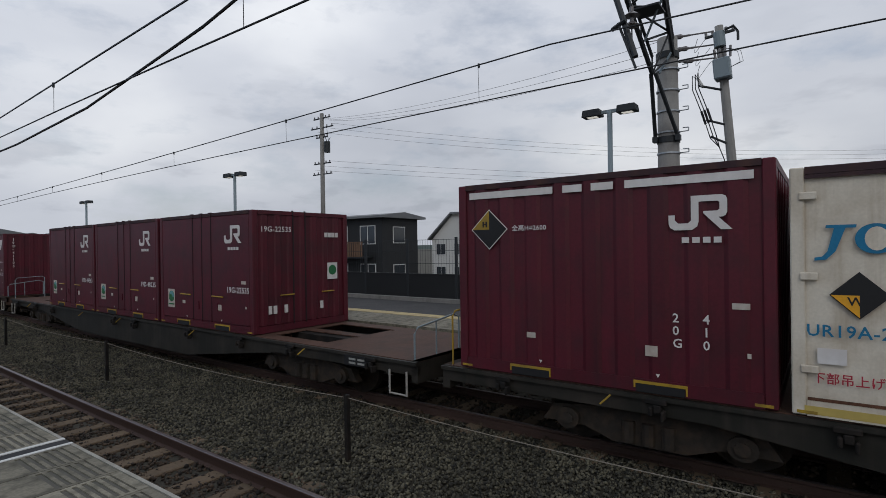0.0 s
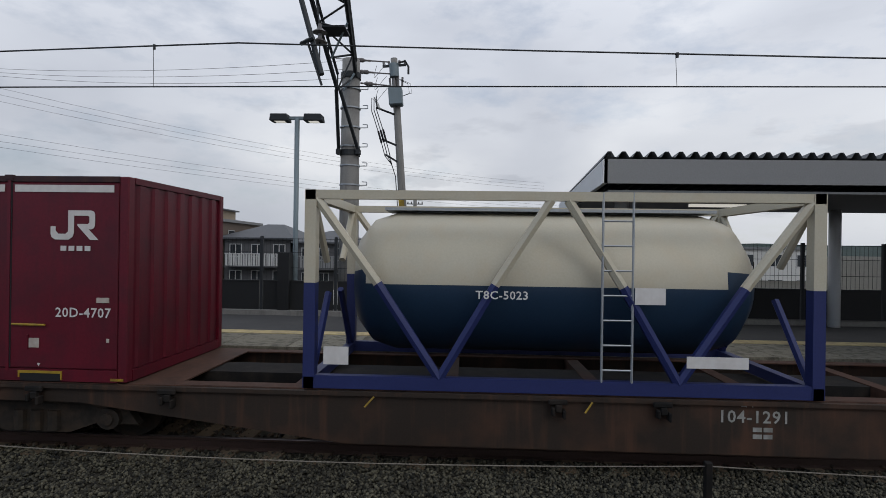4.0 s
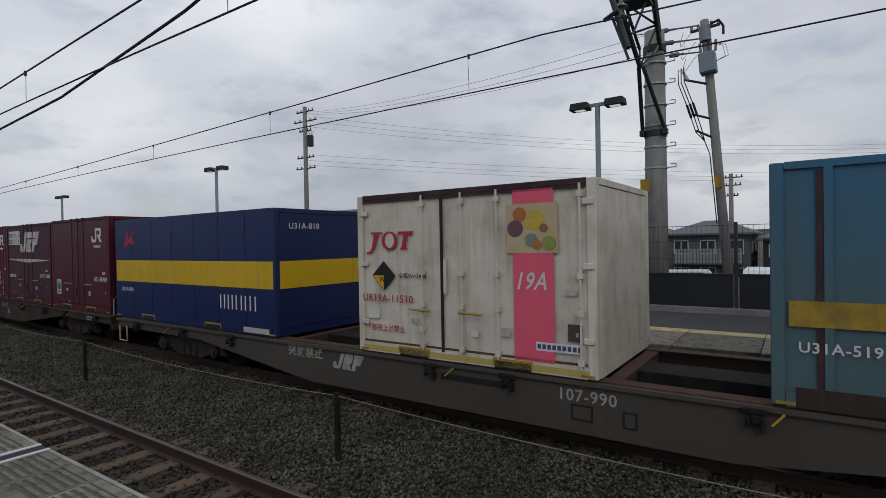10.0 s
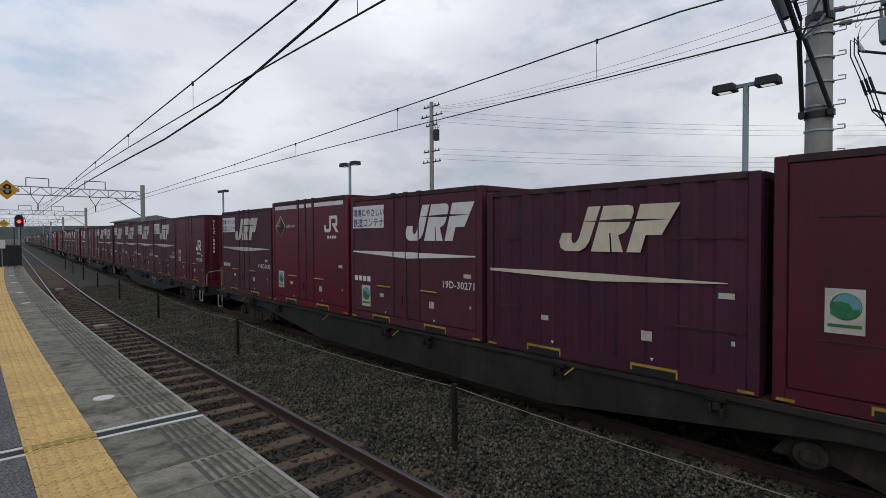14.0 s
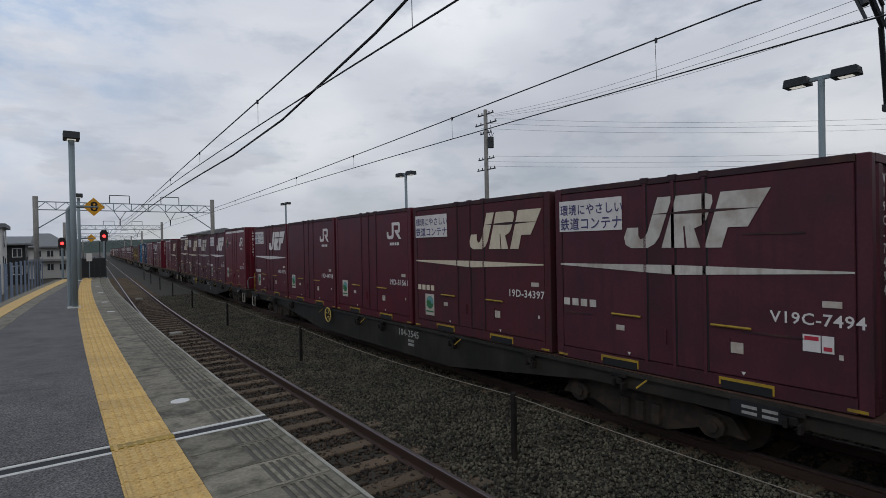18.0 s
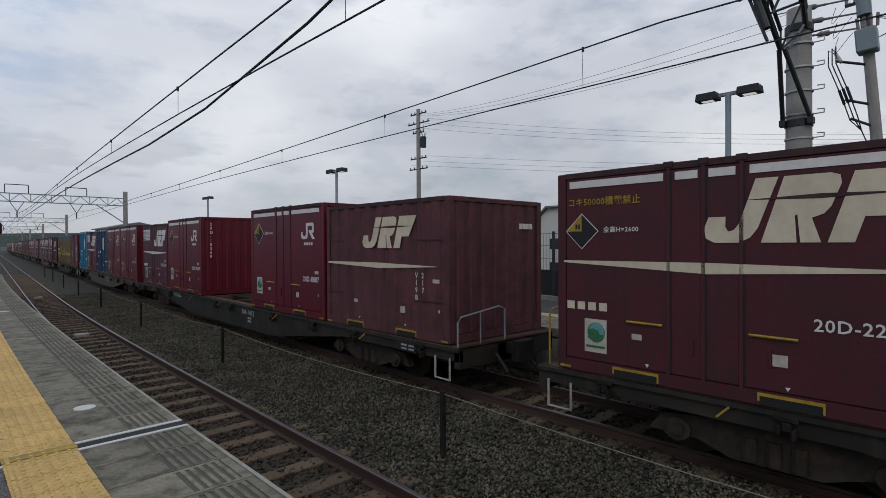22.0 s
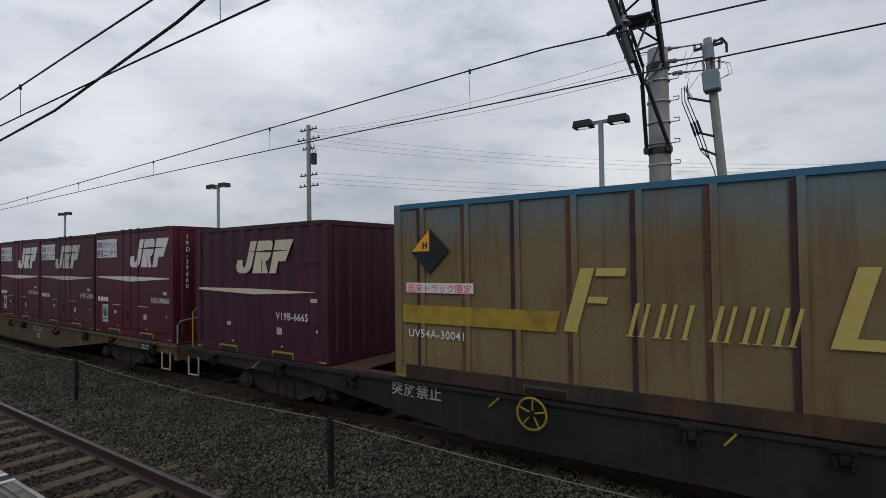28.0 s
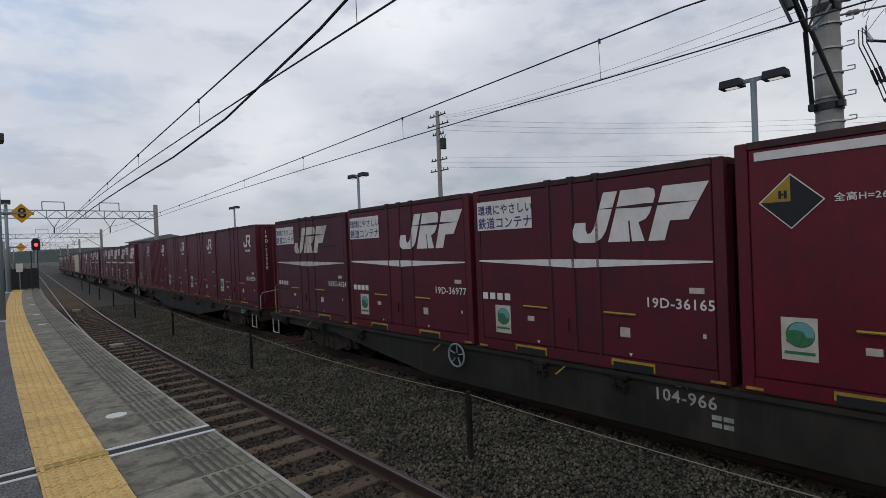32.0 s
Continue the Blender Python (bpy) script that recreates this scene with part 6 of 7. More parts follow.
def kind_tank():
    L, H = 6.06, 2.45
    t = thing("tank_container", "cream and blue tank in an open steel frame", "tank container", "containers on the train")
    bm = bmesh.new()
    prof = [(-2.6, 0.25), (-2.55, 0.62), (-2.35, 0.88), (-2.05, 0.98), (2.05, 0.98), (2.35, 0.88), (2.55, 0.62), (2.6, 0.25)]
    n = 28
    rows = [[bm.verts.new((r * math.cos(2 * math.pi * i / n), y, 1.28 + r * math.sin(2 * math.pi * i / n))) for i in range(n)] for y, r in prof]
    for a, b in zip(rows, rows[1:]):
        for i in range(n):
            f = bm.faces.new((a[i], a[(i + 1) % n], b[(i + 1) % n], b[i]))
            f.material_index = 0 if (a[i].co.z + a[(i + 1) % n].co.z) / 2 > 1.38 else 1
    bm.faces.new(rows[0])
    bm.faces.new(rows[-1][::-1])
    tank = part("tank", bm, M["tank_white"], t, "cream tank with a dark blue lower half", smooth=True)
    tank.data.materials.append(M["tank_blue"])
    for y in (-L / 2 + 0.07, L / 2 - 0.07):
        for x in (-W2 + 0.07, W2 - 0.07):
            part("upper_post", boxes((x - 0.07, x + 0.07, y - 0.07, y + 0.07, 1.3, H)), M["tank_white"], t)
            part("lower_post", boxes((x - 0.07, x + 0.07, y - 0.07, y + 0.07, 0, 1.3)), M["frame_blue"], t)
        part("top_end_bar", boxes((-W2, W2, y - 0.06, y + 0.06, H - 0.12, H)), M["tank_white"], t)
        part("bottom_end_bar", boxes((-W2, W2, y - 0.06, y + 0.06, 0, 0.14)), M["frame_blue"], t)
        for s in (-1, 1):
            part("end_brace", tubes(((s * 1.1, y, 0.1), (s * 0.35, y, 1.1), 0.05), n=6), M["frame_blue"], t)
            part("end_brace", tubes(((s * 1.1, y, H - 0.1), (s * 0.45, y, H - 0.9), 0.05), n=6), M["tank_white"], t)
    for x in (-W2 + 0.06, W2 - 0.06):
        part("top_bar", boxes((x - 0.05, x + 0.05, -L / 2, L / 2, H - 0.11, H)), M["tank_white"], t)
        part("bottom_bar", boxes((x - 0.05, x + 0.05, -L / 2, L / 2, 0, 0.16)), M["frame_blue"], t)
        for a, b in ((-2.9, -1.4), (-0.1, -1.4), (0.1, 1.4), (2.9, 1.4)):
            part("side_brace", tubes(((x, a, H - 0.1), (x, a + (b - a) * 0.5, 1.3), 0.06), n=6), M["tank_white"], t)
            part("side_brace", tubes(((x, a + (b - a) * 0.5, 1.3), (x, b, 0.14), 0.06), n=6), M["frame_blue"], t)
    part("walkway", boxes((-0.35, 0.35, -2.2, 2.2, 2.27, 2.31)), M["steel"], t)
    part("ladder", tubes(((-W2 + 0.02, -0.5, 0.15), (-W2 + 0.02, -0.5, H), 0.015), ((-W2 + 0.02, -0.85, 0.15), (-W2 + 0.02, -0.85, H), 0.015), *[((-W2 + 0.02, -0.5, 0.3 + 0.3 * k), (-W2 + 0.02, -0.85, 0.3 + 0.3 * k), 0.012) for k in range(7)], n=5), M["steel"], t)
    for s, z, w, h in ((0.25, 0.3, 0.3, 0.22), (4.5, 0.35, 0.7, 0.14), (3.9, 1.1, 0.35, 0.2)):
        bm = bmesh.new()
        side_rect(bm, L, s, s + w, z, z + h)
        part("plate", bm, M["mark"], t)
    write_side(t, L, "T8C-5023", 2.05, 1.14, 0.14, M["mark"]).location.x -= 0.02
    ob = share("number", lettering("UT8C-5023", 0.17, M["black"]), t)
    ob.matrix_basis = Matrix.Translation((-0.50, -2.607, 1.50)) @ LEAD
    return t


# one of each kind, then copies
KIND = {
    "slant": (kind_slant("container", "maroon container with slanted white mark and stripe", M["maroon"], M["mark"], 2.50), 2.50, S12),
    "slant_old": (kind_slant("container", "faded maroon container with yellowed slanted mark", M["faded"], M["cream_mark"], 2.48), 2.48, S12),
    "slant_dull": (kind_slant("container", "dull purple-maroon container with slanted white mark", M["dull"], M["mark"], 2.50), 2.50, S12),
    "slant_v": (kind_slant("container", "old maroon ventilated container with slanted mark", M["weathered"], M["old_mark"], 2.48, early=True), 2.48, S12),
    "slant_blank": (kind_slant("container", "faded maroon container with slanted mark and blank notice", M["faded"], M["cream_mark"], 2.48, note=False), 2.48, S12),
    "slant_diamond": (kind_slant("container", "faded maroon container with slanted mark and diamond", M["faded"], M["cream_mark"], 2.59, diamonds=True), 2.59, S12),
    "hook": (kind_hook("container", "maroon container with white hooked mark and door bars", M["maroon"], 2.50), 2.50, S12),
    "hook_low": (kind_hook("container", "maroon ventilated container with low white hooked mark", M["maroon"], 2.48, low=True), 2.48, S12),
    "tall": (kind_hook("container", "crimson tall container with yellow and black diamond", M["crimson"], 2.59, haz=True), 2.59, S12),
    "ribbed": (kind_hook("container", "maroon corrugated container with white hooked mark", M["maroon"], 2.50, ribs=11), 2.50, S12),
    "ribbed_tall": (kind_hook("container", "maroon corrugated tall container with black diamond", M["maroon"], 2.55, haz=True, ribs=9), 2.55, S12),
    "purple": (kind_corrugated_slant(M["purple"], "purple-maroon corrugated container with a slanted white mark"), 2.36, S12),
    "purple_old": (kind_corrugated_slant(M["blotched"], "faded brown-maroon corrugated container with a slanted mark", 2.47), 2.47, S12),
    "white": (kind_white(True, True), 2.42, S12),
    "white_plain": (kind_white(False, False), 2.48, S12),
    "liner": (kind_liner(6.06, 2.40, M["blue"], 1.10, "faded blue container with gold name and yellow bands"), 2.40, 6.06),
    "liner_long": (kind_liner(9.41, 2.48, M["tan"], 2.49, "long weathered tan container with gold name"), 2.48, 9.41),
    "navy": (kind_navy(), 2.36, 6.06),
    "cyan": (kind_globe(M["cyan"], "bright blue container with white globe mark and diamond"), 2.60, S12),
    "darkblue": (kind_globe(M["darkblue"], "dark blue container with white globe mark and diamond"), 2.60, S12),
    "tank": (kind_tank(), 2.45, 6.06),
}


# ---- the freight train: wagons ----
DECK = 0.862
HALF = 9.8


def wagon_kind(paint, label, bright=True, stand=0):
    """A container flat: fish-bellied sills, deck frame, two bogies, couplers, steps and a handbrake wheel."""
    t = thing("container_wagon", label, "freight wagon", "wagons of the train")
    sill = [(-HALF, 0.72), (-6.4, 0.70), (-5.7, 0.60), (-3.1, 0.235), (3.1, 0.235), (5.7, 0.60), (6.4, 0.70), (HALF, 0.72), (HALF, 0.93), (-HALF, 0.93)]
    for x in (-1.20, 1.12):
        bm = bmesh.new()
        prism(bm, sill, "x", x, x + 0.08)
        s = part("side_sill", bm, paint, t, bevel=0.006)
        if x < 0:
            part("sill_flange", boxes((x - 0.05, x + 0.01, -HALF, HALF, 0.90, 0.955)), paint, s)
            for y in (-8.9, -6.9, -5.3, -3.3, -0.6, 0.6, 5.25, 6.9, 8.8):
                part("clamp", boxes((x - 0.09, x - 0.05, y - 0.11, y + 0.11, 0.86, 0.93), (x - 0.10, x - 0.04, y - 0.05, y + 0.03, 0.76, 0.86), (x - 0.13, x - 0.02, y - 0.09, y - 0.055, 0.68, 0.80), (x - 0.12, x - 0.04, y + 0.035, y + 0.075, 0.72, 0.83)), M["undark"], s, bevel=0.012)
            for y in (-7.3, -3.55, 0.2, 2.75, 7.4):
                part("release_lever", tubes(((x - 0.06, y, 0.90), (x - 0.13, y + 0.1, 0.78), 0.012), n=5), M["yellow"], s)
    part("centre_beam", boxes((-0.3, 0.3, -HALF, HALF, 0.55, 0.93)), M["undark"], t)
    for k in range(11):
        y = -9.3 + k * 1.86
        part("cross_beam", boxes((-1.12, 1.12, y - 0.09, y + 0.09, 0.72, 0.945)), M["deck"], t)
    for e in (-1, 1):
        rows = [(-1.18, 1.18, 7.5, HALF), (-1.18, 1.18, 5.2, 5.9), (-1.18, -0.85, 5.9, 7.5), (-0.12, 0.12, 5.9, 7.5), (0.85, 1.18, 5.9, 7.5)]
        for a, b, c, d in rows:
            part("deck_plate", boxes((a, b, min(e * c, e * d), max(e * c, e * d), 0.945, 0.965)), M["deck"], t, "rusty deck plate")
    for x in (-1.15, 0.95):
        part("deck_edge", boxes((x, x + 0.2, -5.2, 5.2, 0.945, 0.965)), M["deck_edge"], t)
    for e in (-1, 1):
        part("headstock", boxes((-1.2, 1.2, min(e * HALF, e * HALF - e * 0.12), max(e * HALF, e * HALF - e * 0.12), 0.60, 0.965)), paint, t)
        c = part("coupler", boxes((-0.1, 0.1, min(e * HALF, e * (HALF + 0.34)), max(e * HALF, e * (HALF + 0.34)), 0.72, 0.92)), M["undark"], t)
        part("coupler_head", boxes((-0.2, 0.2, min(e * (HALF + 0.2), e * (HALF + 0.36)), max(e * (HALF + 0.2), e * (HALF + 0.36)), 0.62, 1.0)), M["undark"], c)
        for x in (-0.35, 0.35):
            part("brake_hose", tubes(((x, e * HALF, 0.75), (x, e * (HALF + 0.25), 0.45), 0.03), n=6), M["rubber"], c)
        y = e * (HALF - 0.35)
        part("step", tubes(((-1.24, y - 0.17, 0.78), (-1.24, y - 0.17, 0.37), 0.017), ((-1.24, y + 0.17, 0.78), (-1.24, y + 0.17, 0.37), 0.017), ((-1.24, y - 0.17, 0.38), (-1.24, y + 0.17, 0.38), 0.017), n=6), M["worn_step"], t, "white painted step")
    y = -HALF + 0.12
    rail = bmesh.new()
    sweep(rail, [(-1.12, y, 0.96), (-1.12, y, 1.40), (-1.05, y, 1.50), (-0.15, y, 1.62), (0.0, y, 1.56), (0.0, y, 0.96)], 0.016, 6)
    part("handrail", rail, M["grey_paint"], t)
    part("rail_post", tubes(((-0.6, y, 0.96), (-0.6, y, 1.55), 0.012), n=6), M["grey_paint"], t)
    y = HALF - 0.12
    rail = bmesh.new()
    sweep(rail, [(-1.12, y, 0.96), (-1.12, y, 1.74), (-1.05, y, 1.82), (-0.3, y, 1.86), (-0.22, y, 1.80), (-0.22, y, 0.96)], 0.015, 6)
    part("handrail", rail, M["yellow"] if bright else M["grey_paint"], t, "painted end handrail")
    if stand:
        y = stand * (HALF - 0.4)
        post = part("brake_stand", boxes((0.55, 0.67, y - 0.06, y + 0.06, 0.96, 1.78)), M["sill_tan"], t, "brake stand with yellow rim")
        bm = bmesh.new()
        sweep(bm, [(0.61 + 0.22 * math.cos(2 * math.pi * k / 20), y + 0.22 * math.sin(2 * math.pi * k / 20), 1.80) for k in range(21)], 0.016, 6)
        part("hand_rim", bm, M["yellow"], post)
        part("rim_spoke", tubes(((0.39, y, 1.80), (0.83, y, 1.80), 0.012), n=5), M["yellow"], post)
        part("rim_spoke", tubes(((0.61, y - 0.22, 1.80), (0.61, y + 0.22, 1.80), 0.012), n=5), M["yellow"], post)
        bm = bmesh.new()
        sweep(bm, [(-1.1, stand * (HALF - 0.5), 0.96), (-1.1, stand * (HALF - 0.5), 1.70), (-1.1, stand * (HALF - 0.44), 1.76), (-1.1, stand * (HALF - 0.14), 1.66)], 0.016, 6)
        part("side_rail", bm, M["steel"], t)
    part("data_plate", boxes((-1.265, -1.255, -8.9, -8.3, 0.73, 0.92)), M["black"], t)
    bars = bmesh.new()
    for r in range(2):
        for k in range(2):
            box(bars, -1.27, -1.264, -8.42 - 0.20 * k - 0.15, -8.42 - 0.20 * k, 0.765 + r * 0.07, 0.80 + r * 0.07)
    part("data_marks", bars, M["worn_mark"], t, "worn pale lettering as bars")
    for c in (-7.05, 7.05):
        bog = part("bogie", boxes((-0.9, 0.9, c - 0.22, c + 0.22, 0.42, 0.70)), M["bogie"], t, "grimy two-axle bogie")
        for x in (-1.02, 0.90):
            bm = bmesh.new()
            prism(bm, [(c - 1.30, 0.34), (c - 1.15, 0.58), (c - 0.5, 0.66), (c + 0.5, 0.66), (c + 1.15, 0.58), (c + 1.30, 0.34), (c + 0.75, 0.34), (c + 0.4, 0.20), (c - 0.4, 0.20), (c - 0.75, 0.34)], "x", x, x + 0.12)
            part("side_frame", bm, M["bogie"], bog)
            part("spring_nest", tubes(*[((x + 0.0, c + d, 0.24), (x + 0.0, c + d, 0.52), 0.075) for d in (-0.22, 0.0, 0.22)], n=10), M["bogie"], bog)
        for d in (-0.95, 0.95):
            bm = bmesh.new()
            for x in (-0.60, 0.48):
                tube(bm, (x, c + d, 0.43), (x + 0.12, c + d, 0.43), 0.43, n=24)
            tube(bm, (-0.98, c + d, 0.43), (0.98, c + d, 0.43), 0.075, n=10)
            part("wheelset", bm, M["bogie"], bog)
            part("axle_box", tubes(((-1.09, c + d, 0.43), (-0.90, c + d, 0.43), 0.15), ((-1.12, c + d, 0.43), (-1.09, c + d, 0.43), 0.08), n=12), M["bogie"], bog)
    part("brake_gear", boxes((-1.0, -0.4, -1.6, -0.7, 0.42, 0.72), (-0.9, -0.5, 0.6, 2.0, 0.45, 0.75)), M["bogie"], t)
    return t


def handwheel(t, mat):
    """A spoked handbrake wheel on the sill."""
    hb = bmesh.new()
    rings = []
    for i in range(24):
        a = 2 * math.pi * i / 24
        rings.append([hb.verts.new((-1.30 + 0.016 * math.sin(b), 2.30 + (0.185 + 0.016 * math.cos(b)) * math.cos(a), 0.67 + (0.185 + 0.016 * math.cos(b)) * math.sin(a))) for b in [2 * math.pi * k / 6 for k in range(6)]])
    for a, b in zip(rings, rings[1:] + rings[:1]):
        for k in range(6):
            hb.faces.new((a[k], b[k], b[(k + 1) % 6], a[(k + 1) % 6]))
    wheel = part("handbrake_wheel", hb, mat, t, "spoked handbrake wheel", smooth=True)
    for i in range(5):
        a = 2 * math.pi * i / 5 + 0.4
        part("spoke", tubes(((-1.28, 2.30, 0.67), (-1.30, 2.30 + 0.18 * math.cos(a), 0.67 + 0.18 * math.sin(a)), 0.012), n=5), mat, wheel)
    part("hub", tubes(((-1.18, 2.30, 0.67), (-1.32, 2.30, 0.67), 0.038), n=8), M["undark"], wheel)


WAGON = {
    "green": wagon_kind(M["sill_green"], "dark olive container wagon with yellow end rails"),
    "brown": wagon_kind(M["sill_brown"], "rusty brown container wagon with grimy bogies", False),
    "olive": wagon_kind(M["sill_green"], "dark olive container wagon with grey rails", False),
    "blue": wagon_kind(M["sill_blue"], "slate blue container wagon with yellow end rails"),
    "tan": wagon_kind(M["sill_tan"], "dusty tan container wagon with a brake stand", stand=-1),
    "ochre": wagon_kind(M["sill_ochre"], "ochre brown container wagon with grey rails", False, 1),
    "sand": wagon_kind(M["sill_tan"], "sand-coloured container wagon with a brake stand", stand=1),
}

# every wagon: paint, its number, and its loads as (metres behind its first load place, kind, number)
P = 3.815
TRAIN = [
    ("green", "", [(3 * P, "white_plain", "UR19A-217"), (4 * P, "ribbed_tall", "20G 410")]),
    ("olive", "", [(P, "hook", "19G-22535"), (2 * P, "hook", "19D-48235"), (3 * P, "hook", "19D-49363")]),
    ("brown", "104-1291", [(0, "slant", "19D-41105"), (7.05, "tank", ""), (4 * P, "tall", "20D-4707")]),
    ("brown", "106-926", [(0, "slant", "19D-32542"), (P, "slant_blank", "19D-18289"), (2 * P, "hook_low", "V19C-9344"), (3 * P, "tall", "20D-10547"), (4 * P, "tall", "20D-8783")]),
    ("blue", "104-715", [(0, "slant_dull", "19D-35454"), (P, "tall", "20D-10084"), (2 * P, "slant_v", "V19C-4853"), (3 * P, "tall", "20D-7921"), (4 * P, "white", "UR19A-10478")]),
    ("tan", "107-990", [(0, "liner", "U31A-519"), (7.73, "white", "UR19A-11510"), (13.41, "navy", "U31A-810")]),
    ("brown", "106-27", [(0, "hook", "19D-48989"), (P, "slant_v", "V19C-2848"), (2 * P, "ribbed", "19G 21140"), (3 * P, "ribbed", "19G 19928"), (4 * P, "slant_v", "V19C-8223")]),
    ("green", "", [(0, "hook_low", "V19C-8515"), (P, "purple", ""), (2 * P, "slant_dull", "19D-30271"), (3 * P, "tall", ""), (4 * P, "slant_v", "V19C-5430")]),
    ("green", "104-10004", [(0, "hook_low", "V19C-8808"), (P, "slant_v", "V19C-2947"), (2 * P, "slant_v", "V19C-7434"), (3 * P, "slant_v", "V19C-1498"), (4 * P, "slant_v", "V19C-5153")]),
    ("green", "104-2545", [(0, "slant_v", "V19C-7494"), (P, "slant_old", "19D-34397"), (2 * P, "hook", "19D-51561"), (3 * P, "hook", "19D-44784"), (4 * P, "slant", "19D-40576")]),
    ("green", "106-912", [(0, "tall", "20D-7201"), (P, "slant_dull", "19D-39564"), (2 * P, "slant_v", "V19C-2663"), (3 * P, "slant_old", "19D-33154"), (4 * P, "slant_diamond", "20D-229")]),
    ("green", "104-1412", [(0, "purple_old", "V19B 217"), (P, "tall", "20D-8887"), (3 * P, "tall", "20D-10269"), (4 * P, "slant_dull", "19D-35344")]),
    ("sand", "107-574", [(0, "tall", "20D-1835"), (P, "tall", "20D-9309"), (2 * P, "darkblue", "UV19A-85"), (3 * P, "slant", ""), (4 * P, "cyan", "UV19A-398")]),
    ("green", "104-2040", [(0, "hook_low", "V19C-9160"), (4.49, "liner_long", "UV54A-30041"), (4 * P, "purple", "V19B-6665")]),
    ("ochre", "107-1361", [(0, "slant", "19D-39660"), (P, "slant_v", "V19C-2590"), (2 * P, "slant", "19D-35064"), (3 * P, "slant_dull", "19D-38734"), (4 * P, "hook", "19D-44763")]),
    ("green", "104-966", [(0, "slant", "19D-36533"), (P, "tall", "20D-7128"), (2 * P, "slant", "19D-36165"), (3 * P, "slant", "19D-36977"), (4 * P, "slant_v", "V19C-4624")]),
    ("green", "", [(0, "hook", "19D-55550"), (P, "hook", ""), (2 * P, "hook", ""), (3 * P, "ribbed", ""), (4 * P, "hook", "")]),
    ("brown", "", [(0, "slant", ""), (P, "slant_old", ""), (2 * P, "slant", ""), (3 * P, "slant", ""), (4 * P, "hook", "")]),
    ("green", "", [(0, "slant", ""), (P, "slant_old", ""), (2 * P, "hook_low", ""), (3 * P, "slant", ""), (4 * P, "hook", "")]),
    ("brown", "", [(0, "hook", ""), (P, "white_plain", ""), (2 * P, "white_plain", ""), (3 * P, "slant", ""), (4 * P, "tall", "")]),
    ("green", "", [(0, "tall", ""), (P, "slant_old", ""), (2 * P, "hook_low", ""), (3 * P, "slant", ""), (4 * P, "hook", "")]),
    ("green", "", [(0, "slant", ""), (P, "slant", ""), (2 * P, "slant", ""), (3 * P, "slant", ""), (4 * P, "hook", "")]),
]
for t in WAGON.values():
    resize(t, 1.0, 0.875)
for t, *_ in KIND.values():
    resize(t, 1.0, 0.968)
PITCH, SPEED, FIRST = 20.4, 9.24, 4.35 - 20.4
# how far each wagon stands off even spacing, by the slack of its couplers
SLACK = {0: 0.91, 1: 0.47, 2: 0.71, 3: 0.08, 4: -0.01, 5: 0.55, 6: -0.02, 7: 0.44, 8: 0.80, 9: 0.19, 10: 0.23, 11: 0.83, 12: 0.60, 13: 0.45, 14: -0.06, 15: 0.20}
moving = []                     # (thing, place along the line at 0 s, height)
used = set()


def place(template, m):
    if template.name not in used:
        used.add(template.name)
        return template
    return copy_thing(template, m)


def joined(template):
    """A far copy of a thing in one mesh, for those that never come near."""
    bm, mats = bmesh.new(), []
    for o in template.children_recursive:
        m = o.matrix_basis if o.parent == template else o.parent.matrix_basis @ o.matrix_basis
        start = len(bm.verts)
        bm.from_mesh(o.data)
        bm.verts.ensure_lookup_table()
        for v in bm.verts[start:]:
            v.co = m @ v.co
        slots = []
        for mat in o.data.materials:
            if mat not in mats:
                mats.append(mat)
            slots.append(mats.index(mat))
        bm.faces.ensure_lookup_table()
        for f in bm.faces[-len(o.data.polygons):]:
            f.material_index = slots[min(f.material_index, len(slots) - 1)]
    me = bpy.data.meshes.new(template.name)
    bm.to_mesh(me)
    bm.free()
    for mat in mats:
        me.materials.append(mat)
    return me


far_mesh = {}


def place_far(template):
    if template not in far_mesh:
        far_mesh[template] = joined(template)
    ob = new(template.name.split(".")[0], far_mesh[template])
    for key in ("label", "category", "group"):
        ob[key] = template[key]
    return ob


loaded = []
for w, (paint, number, loads) in enumerate(TRAIN):
    lead = FIRST + PITCH * w + SLACK.get(w, 0.2)
    far_off = w >= 16
    wag = place_far(WAGON[paint]) if far_off else place(WAGON[paint], pose(0, 0, 0))
    moving.append((wag, lead + 9.49, 0.0))
    loaded.append((w, paint, number, wag, []))
    for off, kind, text in loads:
        tpl, H, L = KIND[kind]
        box_thing = place_far(tpl) if far_off else place(tpl, pose(0, 0, 0))
        moving.append((box_thing, lead + off + L / 2, DECK))
        loaded[-1][4].append((off, kind, text, box_thing))

